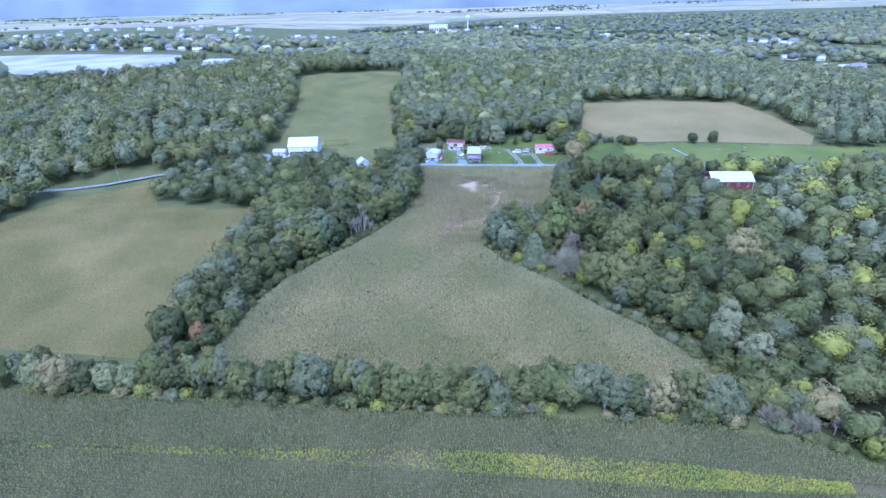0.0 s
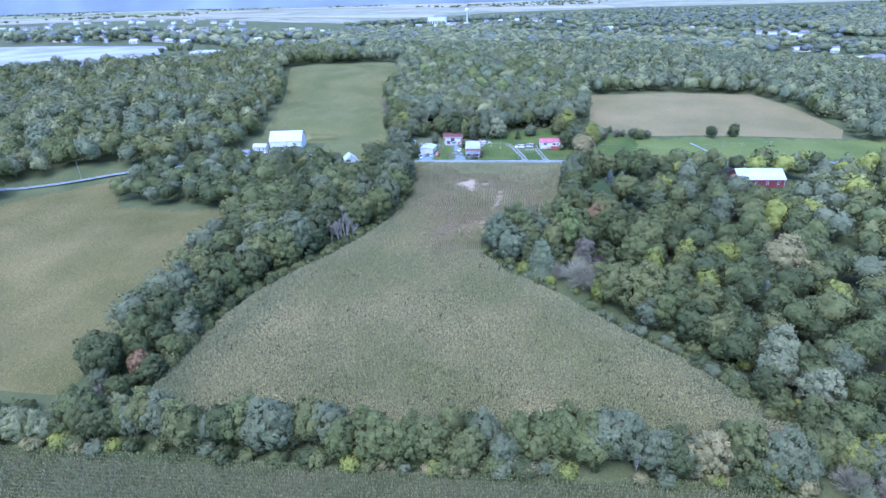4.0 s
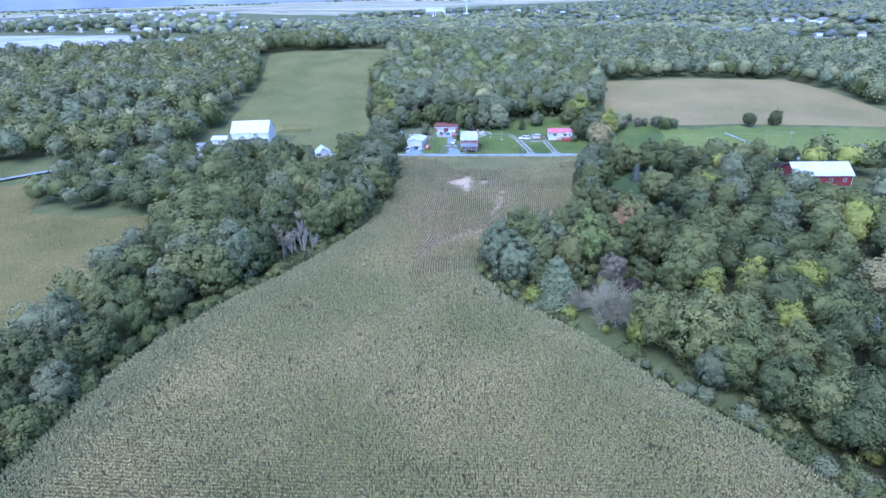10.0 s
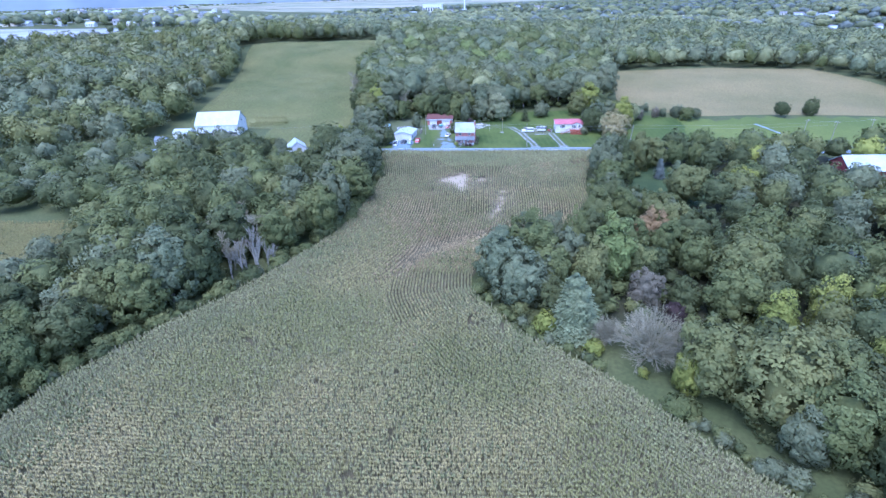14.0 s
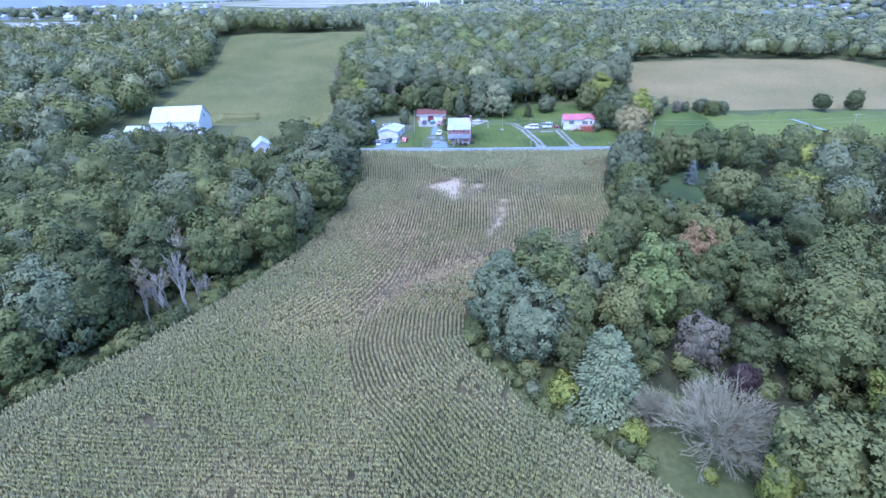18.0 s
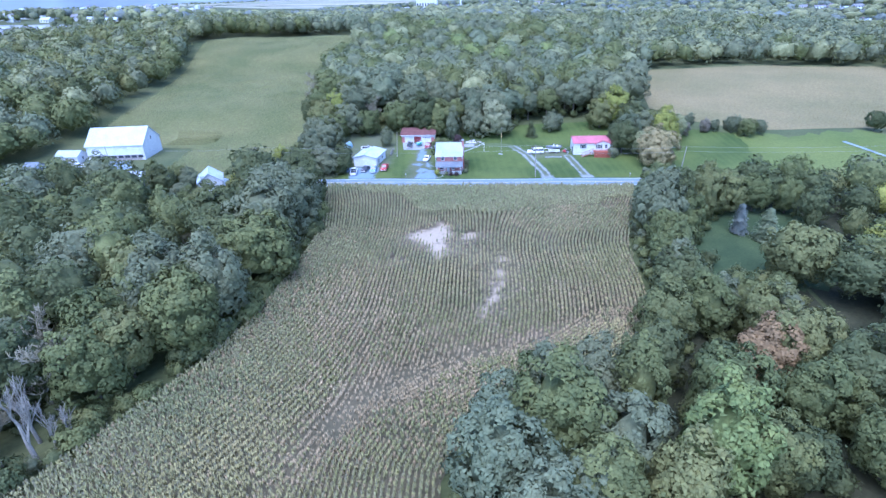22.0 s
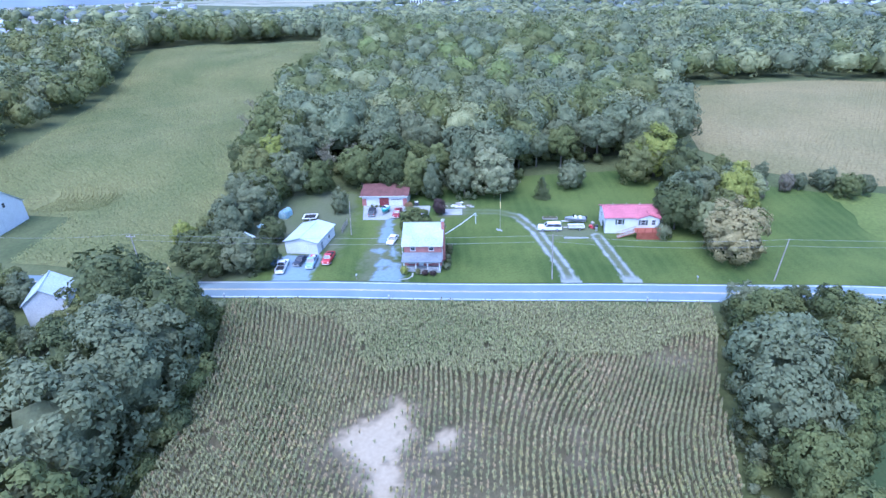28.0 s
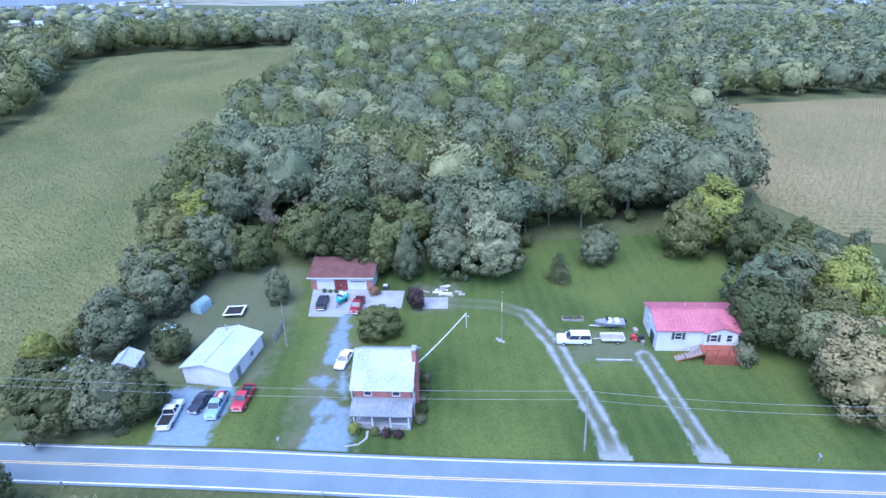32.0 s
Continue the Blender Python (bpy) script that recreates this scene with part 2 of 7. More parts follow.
YARD = layered("yard_grass", "mown_lawn", (("worn", (0.092, 0.108, 0.056), (0.150, 0.150, 0.096)), ("stone", (0.250, 0.272, 0.275), (0.370, 0.395, 0.400)), ("gravel", (0.140, 0.200, 0.250), (0.250, 0.325, 0.385))))
SANDY_SOIL = layered("sandy_field_soil", "corn_ground", (("pale", (0.130, 0.108, 0.070), (0.215, 0.178, 0.122)), ("sand", (0.29, 0.235, 0.155), (0.44, 0.365, 0.255))))

# ---- small builders ----


def part(name, bm, mat, parent=None, label=""):
    """Links a bmesh as one mesh object under a thing or a part."""
    me = bpy.data.meshes.new(name)
    bm.to_mesh(me)
    bm.free()
    me.materials.append(mat)
    ob = new(name, me)
    ob.parent = parent
    if label:
        ob["label"] = label
    return ob


def share(name, me, parent, m=None):
    """One more object on a mesh that exists."""
    ob = new(name, me)
    ob.parent = parent
    if m is not None:
        ob.matrix_basis = m
    return ob


def box(x0, x1, y0, y1, z0, z1, bevel=0.0, bm=None):
    bm = bm or bmesh.new()
    made = bmesh.ops.create_cube(bm, size=1.0)
    bmesh.ops.transform(bm, matrix=Matrix.Translation(((x0 + x1) / 2, (y0 + y1) / 2, (z0 + z1) / 2)) @ Matrix.Diagonal((x1 - x0, y1 - y0, z1 - z0, 1)), verts=made["verts"])
    if bevel:
        edges = {e for v in made["verts"] for e in v.link_edges}
        bmesh.ops.bevel(bm, geom=list(edges), offset=bevel, segments=1, affect="EDGES")
    return bm


def tube(points, radii, sides=6, bm=None):
    """A tapering round bar along a line of points."""
    bm = bm or bmesh.new()
    rings = []
    for i, p in enumerate(points):
        d = Vector(points[min(i + 1, len(points) - 1)]) - Vector(points[max(i - 1, 0)])
        q = d.to_track_quat("Z", "Y")
        rings.append([bm.verts.new(Vector(p) + q @ Vector((math.cos(a) * radii[i], math.sin(a) * radii[i], 0))) for a in (2 * math.pi * k / sides for k in range(sides))])
    for a, b in zip(rings, rings[1:]):
        for k in range(sides):
            bm.faces.new((a[k], a[(k + 1) % sides], b[(k + 1) % sides], b[k]))
    bm.faces.new(rings[0][::-1])
    bm.faces.new(rings[-1])
    return bm


def slab(corners, thick, bm=None):
    """A sheet with thickness from corners in order, thickened downwards."""
    bm = bm or bmesh.new()
    top = [bm.verts.new(c) for c in corners]
    low = [bm.verts.new((c[0], c[1], c[2] - thick)) for c in corners]
    bm.faces.new(top)
    bm.faces.new(low[::-1])
    for k in range(len(top)):
        j = (k + 1) % len(top)
        bm.faces.new((top[k], low[k], low[j], top[j]))
    bmesh.ops.recalc_face_normals(bm, faces=bm.faces)
    return bm


def empty(name, m, label="", category="", group="", kind=""):
    ob = new(name)
    ob.matrix_world = m
    return tagged(ob, label, category, group, kind)


def fast_mesh(name, verts, tris, mats, index=None, normals=None):
    me = bpy.data.meshes.new(name)
    verts, tris = np.asarray(verts, np.float32), np.asarray(tris, np.int32)
    me.vertices.add(len(verts))
    me.vertices.foreach_set("co", verts.ravel())
    me.loops.add(tris.size)
    me.loops.foreach_set("vertex_index", tris.ravel())
    me.polygons.add(len(tris))
    me.polygons.foreach_set("loop_start", np.arange(0, tris.size, 3, dtype=np.int32))
    for m in mats:
        me.materials.append(m)
    if index is not None:
        me.polygons.foreach_set("material_index", np.asarray(index, np.int32))
    me.update(calc_edges=True)
    if normals is not None:
        me.attributes.new("custom_normal", "FLOAT_VECTOR", "POINT").data.foreach_set("vector", np.asarray(normals, np.float32).ravel())
        me.update()
    return me


# ---- the lie of the land ----
LAND_FIELD = [(0, 345, 0), (-60, 342, 0.3), (60, 342, 0), (110, 342, -1.5), (-18, 300, 0), (20, 300, -0.5), (-16, 226, -2), (-32, 215, -2.4), (-18, 199, -3.8),
              (2, 184, -5.5), (26, 184, -5.5), (-37, 166, -4.5), (-58, 154, -3.5), (60, 160, -5), (0, 115, -4), (-100, 115, -4), (100, 115, -5), (0, 40, -4), (-150, 60, -4), (150, 60, -5), (-60, 225, -1)]
LAND_HILL = [(-20, 375, 1), (30, 385, 1), (26, 400, 3.5), (-128, 442, 10), (-139, 624, 22), (-118, 365, 3), (-60, 430, 9), (0, 440, 9), (60, 430, 6), (146, 400, 2),
             (122, 519, 7), (212, 560, 5), (0, 600, 16), (100, 700, 10), (-240, 324, 6), (-226, 285, 0), (-238, 435, 17), (-230, 617, 26)]
LAND_FAR = [(-507, 678, 34), (-700, 900, 36), (-1100, 1500, 36), (467, 834, -4), (445, 1589, -8), (0, 1500, 8), (1000, 1500, 0), (45, 251, -4), (85, 227, -5),
            (98, 187, -5), (82, 282, -3), (124, 308, -2), (150, 200, -5), (-180, 240, 0), (-170, 150, -3)]
LAND = np.array(LAND_FIELD + LAND_HILL + LAND_FAR, float)


def height(x, y):
    x, y = np.asarray(x, float), np.asarray(y, float)
    w = 1.0 / ((x[..., None] - LAND[:, 0]) ** 2 + (y[..., None] - LAND[:, 1]) ** 2 + 200.0) ** 2
    return (w * LAND[:, 2]).sum(-1) / w.sum(-1)


def hz(x, y):
    return float(height(x, y))


def inside(poly, x, y):
    x, y = np.asarray(x, float), np.asarray(y, float)
    hit = np.zeros(x.shape, bool)
    for (x0, y0), (x1, y1) in zip(poly, poly[1:] + poly[:1]):
        if y0 != y1:
            hit ^= ((y0 > y) != (y1 > y)) & (x < (x1 - x0) * (y - y0) / (y1 - y0) + x0)
    return hit


def sheet(name, poly, mat, lift, step=5.0, label="", category="", kind="structure"):
    """A patch of ground that follows the land, a little above the sheet below it."""
    bm = bmesh.new()
    bm.faces.new([bm.verts.new((x, y, 0)) for x, y in poly])
    for axis, (lo, hi) in enumerate(((min(p[0] for p in poly), max(p[0] for p in poly)), (min(p[1] for p in poly), max(p[1] for p in poly)))):
        normal = (1, 0, 0) if axis == 0 else (0, 1, 0)
        v = math.floor(lo / step) * step + step
        while v < hi:
            bmesh.ops.bisect_plane(bm, geom=bm.verts[:] + bm.edges[:] + bm.faces[:], plane_co=tuple(v * c for c in normal), plane_no=normal)
            v += step
    co = np.array([v.co[:] for v in bm.verts])
    zs = height(co[:, 0], co[:, 1]) + lift
    for v, z in zip(bm.verts, zs):
        v.co.z = z
    bmesh.ops.recalc_face_normals(bm, faces=bm.faces)
    if sum(f.normal.z for f in bm.faces) < 0:
        bmesh.ops.reverse_faces(bm, faces=bm.faces)
    return tagged(part(name, bm, mat), label, category, kind=kind)


def ribbon(name, line, half, mat, lift, parent=None, offset=0.0, step=3.0, label="", category="", kind="", rough=0.0):
    """A strip of ground along a line of points."""
    pts = []
    for (x0, y0), (x1, y1) in zip(line, line[1:]):
        n = max(1, int(math.hypot(x1 - x0, y1 - y0) / step))
        pts += [(x0 + (x1 - x0) * i / n, y0 + (y1 - y0) * i / n) for i in range(n)]
    pts.append(line[-1])
    bm, rows = bmesh.new(), []
    for i, (x, y) in enumerate(pts):
        a, b = pts[max(i - 1, 0)], pts[min(i + 1, len(pts) - 1)]
        dx, dy = b[0] - a[0], b[1] - a[1]
        d = math.hypot(dx, dy)
        nx, ny = -dy / d, dx / d
        w = half(i / (len(pts) - 1)) if callable(half) else half
        cz = hz(x, y) + lift
        rows.append([bm.verts.new((x + nx * (offset + k * w * (1 + rough * noise.noise((x * 1.1, y * 1.1, 3.1 * k + offset)))), y + ny * (offset + k * w * (1 + rough * noise.noise((x * 1.1, y * 1.1, 3.1 * k + offset)))), cz)) for k in (-1, 1)])
    for a, b in zip(rows, rows[1:]):
        bm.faces.new((a[1], a[0], b[0], b[1]))
    bmesh.ops.recalc_face_normals(bm, faces=bm.faces)
    if sum(f.normal.z for f in bm.faces) < 0:
        bmesh.ops.reverse_faces(bm, faces=bm.faces)
    ob = part(name, bm, mat, parent)
    return tagged(ob, label, category, kind=kind)


def steps(fine_lo, fine_hi, step, lo, hi):
    out = list(np.arange(fine_lo, fine_hi + 0.1, step))
    for sign, edge, end in ((-1, fine_lo, lo), (1, fine_hi, hi)):
        v, s = edge, step
        while (end - v) * sign > 0:
            s *= 1.12
            v += sign * s
            out.append(v)
    return np.array(sorted(out))


gx, gy = steps(-300, 250, 5, -4800, 4800), steps(40, 680, 5, -800, 4900)
mx, my = np.meshgrid(gx, gy)
gv = np.stack([mx.ravel(), my.ravel(), height(mx.ravel(), my.ravel())], 1)
ii = (np.arange(len(gy) - 1)[:, None] * len(gx) + np.arange(len(gx) - 1)[None]).ravel()
gt = np.concatenate([np.stack([ii, ii + 1, ii + 1 + len(gx)], 1), np.stack([ii, ii + 1 + len(gx), ii + len(gx)], 1)])
tagged(new("ground", fast_mesh("ground", gv, gt, [ROUGH_GRASS])), "rolling ground of rough grass", "ground", kind="structure")

# ---- fields ----
def ragged(poly, seed, step=0.7, swing=1.1):
    """The outline again in short steps that wander."""
    out = []
    for (ax, ay), (bx, by) in zip(poly, poly[1:] + poly[:1]):
        n = max(1, int(math.hypot(bx - ax, by - ay) / step))
        for k in range(n):
            x, y = ax + (bx - ax) * k / n, ay + (by - ay) * k / n
            out.append((x + swing * noise.noise((x * 0.8, y * 0.8, seed)), y + swing * 1.6 * noise.noise((x * 0.8, y * 0.8, seed + 9))))
    return out


LEFT_EDGE = [(-93, 120.5), (-92, 140), (-91, 151), (-89, 168), (-84, 184), (-75, 198), (-64.5, 212), (-57.5, 223.5), (-53, 235), (-47.5, 250), (-44.4, 262), (-42, 280), (-42, 302), (-46, 320), (-50, 334.5)]
EAST_EDGE = [(43, 334.5), (41, 325), (36.5, 311), (33, 293), (32.5, 280), (32, 268)]
WOOD_EDGE = [(27, 259), (20, 252), (10, 245), (2, 239.5), (-3, 234), (-4.8, 228), (-4.5, 221), (-2.5, 216.5), (1, 213), (6.5, 205.5), (14.6, 200.5), (26, 190.5), (35.3, 178.5), (42, 169.5), (56, 155.5), (66.2, 140), (72, 134), (79, 120.5)]
MAIN = LEFT_EDGE + EAST_EDGE + WOOD_EDGE
sheet("corn_field_soil", MAIN, SOIL, 0.08, label="tan soil of the corn field between the woods", category="field")
LEFT_FIELD = [(-262, 134), (-258, 232), (-252, 252), (-247, 272), (-212, 304), (-199, 281), (-186, 260), (-151, 257), (-126, 260), (-119, 222), (-118, 172), (-117, 130)]
sheet("crop_field", LEFT_FIELD, SLOPE_CROP, 0.08, label="sloping olive crop field beyond the hedgerow", category="field")
HILL_FIELD = [(-163, 395), (-160, 383), (-145, 378), (-113, 375), (-109, 348), (-71, 347), (-71, 356), (-71.5, 366), (-74, 389), (-78, 410), (-82, 446), (-88, 478), (-93, 505), (-97, 575), (-93, 646), (-130, 650), (-179, 640), (-208, 589), (-189, 518), (-167, 431)]
sheet("hill_field", HILL_FIELD, HILL_CROP, 0.08, label="long green crop field rising to the woods", category="field")
BROWN = [(84, 521), (68, 420), (78, 404), (98, 396), (134, 396), (222, 388), (235, 411), (232, 470), (221, 528), (173, 532)]
sheet("bean_field", BROWN, BROWN_CROP, 0.08, label="tan ripening bean field before dark woods", category="field")
NEAR_FIELD = [(-320, -60), (-320, 109), (-150, 110), (-69, 109.5), (-10, 108.5), (52, 110), (80, 106), (92, 99), (140, 80), (260, 60), (260, -60)]
sheet("near_corn_soil", NEAR_FIELD, SOIL, 0.08, label="soil of the corn field before the hedge", category="field")
ribbon("farm_track", [(-72, 110.8), (-43, 110.4), (-20, 109.8), (-4, 109.8)], lambda u: 0.35 * math.sin(math.pi * min(1, max(0.02, u))) + 0.12, DRY_LAWN, 0.14, label="pale trodden farm track beside the hedge", category="track", kind="structure")
LAWN_POLY = [(-68, 344.6), (55, 344.6), (94, 344.6), (96, 390), (70, 396), (52, 398), (40, 408), (10, 404), (-12, 396), (-35, 394), (-60, 392), (-70, 380)]
sheet("lawn", LAWN_POLY, LAWN, 0.06, 4.0, "mown green lawn round the houses", "lawn")
sheet("meadow", ragged([(90, 345.2), (300, 346), (300, 384), (222, 385), (134, 390), (98, 391), (92, 388)], 4.0, 3.0, 5.0), MEADOW, 0.085, 6.0, "bright mown meadow behind the road", "meadow")
sheet("barn_yard", [(-165, 336), (-112, 344.6), (-110, 374), (-145, 377), (-160, 381), (-168, 372)], ROUGH_GRASS, 0.05, 5.0, "grass yard round the white barn", "yard")


def blot(cx, cy, rx, ry, seed, n=40, rough=0.35):
    """An uneven patch outline."""
    out = []
    for k in range(n):
        a = 2 * math.pi * k / n
        r = 1 + rough * noise.noise((math.cos(a) * 1.7 + seed, math.sin(a) * 1.7, seed * 0.7)) * 2
        out.append((cx + rx * r * math.cos(a), cy + ry * r * math.sin(a)))
    return out


# bare patches in the corn
SANDY = [[(-19.5, 300), (-17.5, 303), (-14, 305), (-12.3, 309), (-9.6, 308.5), (-9.3, 303), (-8.2, 301), (-9.5, 299), (-10.5, 296), (-8.5, 294), (-9, 289.5), (-11, 288), (-12.5, 290.5), (-13.8, 294), (-16.5, 296)],
         [(-6, 300), (-4.5, 302.5), (-2.6, 302), (-2.3, 300), (-4, 299)],
         [(2.6, 284), (4.2, 285), (4.4, 281), (3.6, 276), (2.2, 272), (0.6, 267), (-0.9, 264.5), (-0.2, 268), (1.2, 273), (2.4, 279)],
         [(3.2, 290), (5.0, 291), (5.4, 288), (3.6, 287.5)]]
THIN = [blot(-12, 297.5, 9, 9.0, 1.3), blot(-6, 300.5, 7, 3.2, 8.3), blot(2.6, 276, 2.0, 10.5, 2.7), blot(33, 320, 4, 1.8, 3.9), blot(15.6, 298, 2.4, 5, 7.7), blot(5, 308.5, 4, 1.3, 9.2), blot(12, 262, 9, 2.4, 5.1), blot(-22, 287, 4, 4, 6.6)]


def soft_noise(x, y, scale, seed):
    """Smooth value noise of zero to one over the plan."""
    rng = np.random.default_rng(seed)
    g = rng.random((64, 64))
    u, v = np.asarray(x) / scale + 1000, np.asarray(y) / scale + 1000
    i, j = np.floor(u).astype(int), np.floor(v).astype(int)
    fu, fv = u - i, v - j
    fu, fv = fu * fu * (3 - 2 * fu), fv * fv * (3 - 2 * fv)
    i0, j0, i1, j1 = i % 64, j % 64, (i + 1) % 64, (j + 1) % 64
    return (g[i0, j0] * (1 - fu) + g[i1, j0] * fu) * (1 - fv) + (g[i0, j1] * (1 - fu) + g[i1, j1] * fu) * fv


def along(line, x, y):
    """Distance to a line of points, and the unit way off it."""
    best, gx, gy = np.full(np.shape(x), 1e9), np.zeros(np.shape(x)), np.zeros(np.shape(x))
    for (ax, ay), (bx, by) in zip(line, line[1:]):
        dx, dy = bx - ax, by - ay
        f = np.clip(((x - ax) * dx + (y - ay) * dy) / (dx * dx + dy * dy), 0, 1)
        ox, oy = x - ax - f * dx, y - ay - f * dy
        d = np.hypot(ox, oy)
        near = d < best
        best = np.where(near, d, best)
        gx, gy = np.where(near, ox / np.maximum(d, 1e-6), gx), np.where(near, oy / np.maximum(d, 1e-6), gy)
    return best, gx, gy


def blend(polys, x, y, soft, swing):
    """One inside the outlines and zero outside, with a soft uneven rim."""
    r = np.zeros(np.shape(x))
    fray = swing * 2 * (0.6 * soft_noise(x, y, 1.3, 41) + 0.4 * soft_noise(x, y, 0.5, 42) - 0.5)
    for p in polys:
        d = along(p + p[:1], x, y)[0]
        d = np.where(inside(p, x, y), d, -d)
        r = np.maximum(r, np.clip((d + fray) / soft + 0.35, 0, 1))
    return r


def bare(x, y):
    return blend(SANDY, x, y, 1.9, 1.7)


def sandy_ground():
    """Soil that turns pale and sandy in uneven patches."""
    u, v = np.meshgrid(np.arange(-34, 40.1, 0.45), np.arange(252, 328.1, 0.45))
    x, y = u.ravel(), v.ravel()
    w, h = u.shape[1], u.shape[0]
    q = (np.arange(h - 1)[:, None] * w + np.arange(w - 1)[None]).ravel()
    t = np.concatenate([np.stack([q, q + 1, q + 1 + w], 1), np.stack([q, q + 1 + w, q + w], 1)])
    mid = np.stack([x[t].mean(1), y[t].mean(1)], 1)
    t = t[inside(MAIN, mid[:, 0], mid[:, 1])]
    me = fast_mesh("sandy_soil", np.stack([x, y, height(x, y) + 0.16], 1), t, [SANDY_SOIL])
    me.attributes.new("pale", "FLOAT", "POINT").data.foreach_set("value", blend(THIN, x, y, 5.0, 4.0).astype(np.float32))
    me.attributes.new("sand", "FLOAT", "POINT").data.foreach_set("value", bare(x, y).astype(np.float32))
    tagged(new("sandy_soil", me), "tan soil with pale washed sand patches", "soil", kind="structure")


sandy_ground()

# ---- corn ----
def inside_any(polys, x, y):
    r = np.zeros(np.shape(x), bool)
    for p in polys:
        r |= inside(p, x, y)
    return r


def stand(name, x, y, tall, blades, reach, mats, seed, tassel=True, label="", category="corn"):
    """Many plants of bent blades as one mesh."""
    rng = np.random.default_rng(seed)
    n = len(x)
    z = height(x, y)
    vs, ts, idx = [], [], []
    base = 0
    turn = rng.random(n) * 6.283
    for k in range(blades):
        a = turn + k * 6.283 / blades + rng.normal(0, 0.35, n)
        r = reach * rng.uniform(0.7, 1.2, n)
        ca, sa = np.cos(a), np.sin(a)
        w = max(0.09, reach * 0.27)
        b0 = np.stack([x, y, z + tall * rng.uniform(0.25, 0.6, n)], 1)
        mid = np.stack([x + ca * r * 0.5, y + sa * r * 0.5, z + tall * rng.uniform(0.85, 1.0, n)], 1)
        side = np.stack([-sa * w, ca * w, np.zeros(n)], 1)
        tip = np.stack([x + ca * r, y + sa * r, z + tall * rng.uniform(0.55, 0.8, n)], 1)
        vs.append(np.stack([b0, mid + side, mid - side, tip], 1).reshape(-1, 3))
        o = base + np.arange(n)[:, None] * 4
        ts.append(np.concatenate([o + np.array([0, 1, 2]), o + np.array([2, 1, 3])], 0))
        idx.append(np.zeros(2 * n, int))
        base += 4 * n
    if tassel:
        few = rng.random(n) < 0.6
        x, y, z, tall = x[few], y[few], z[few], tall[few]
        n = len(x)
        a = rng.random(n) * 3.1416
        top = z + tall * rng.uniform(1.05, 1.2, n)
        c, s = np.cos(a) * 0.13, np.sin(a) * 0.13
        vs.append(np.stack([np.stack([x, y, z + tall * 0.8], 1), np.stack([x + c, y + s, top], 1), np.stack([x - c, y - s, top - 0.1], 1)], 1).reshape(-1, 3))
        ts.append(base + np.arange(n)[:, None] * 3 + np.array([0, 1, 2]))
        idx.append(np.ones(n, int))
    ob = new(name, fast_mesh(name, np.concatenate(vs), np.concatenate(ts), mats, np.concatenate(idx)))
    return tagged(ob, label, category, kind="stuff")


def sway(x, y):
    """How far the long rows swing sideways: with the hedgerow on one side, with the wood on the other."""
    a = np.interp(y, [200, 212, 224, 235, 250, 262, 280, 302, 320, 334], [-33, -24, -15, -11, -5.5, -2.4, 0, 0, -4, -8])
    b = np.interp(y, [200, 212, 227, 241, 256, 267, 285, 304, 310, 329, 334], [-20, -11, -5, -2.5, -0.6, 0.4, 0, -0.8, -1.1, -3, -3.6])
    c = np.interp(y, [250, 262, 268, 278, 285, 290, 296, 302, 306, 310, 318, 326], [-2.4, -0.9, -0.1, 0.4, 0.2, 0, 0.35, 1.8, 3.4, 5.2, 8.6, 11.6])
    f, g = np.clip((x + 42) / 22, 0, 1), np.clip((x + 3) / 21, 0, 1)
    return np.where(x < -20, a * (1 - f) + b * f, b * (1 - g) + c * g)


def headland(x):
    """Where the rows from below meet the rows along the road."""
    return np.interp(x, [-42, -28, -14, 8, 12, 30, 44], [335, 327, 313.5, 313.5, 319, 323, 326])


def round_wood(y):
    """Width of the rows that follow the edge of the wood."""
    return np.interp(y, [185, 205, 228, 240, 252, 262], [24, 21, 20, 18, 15, 11])


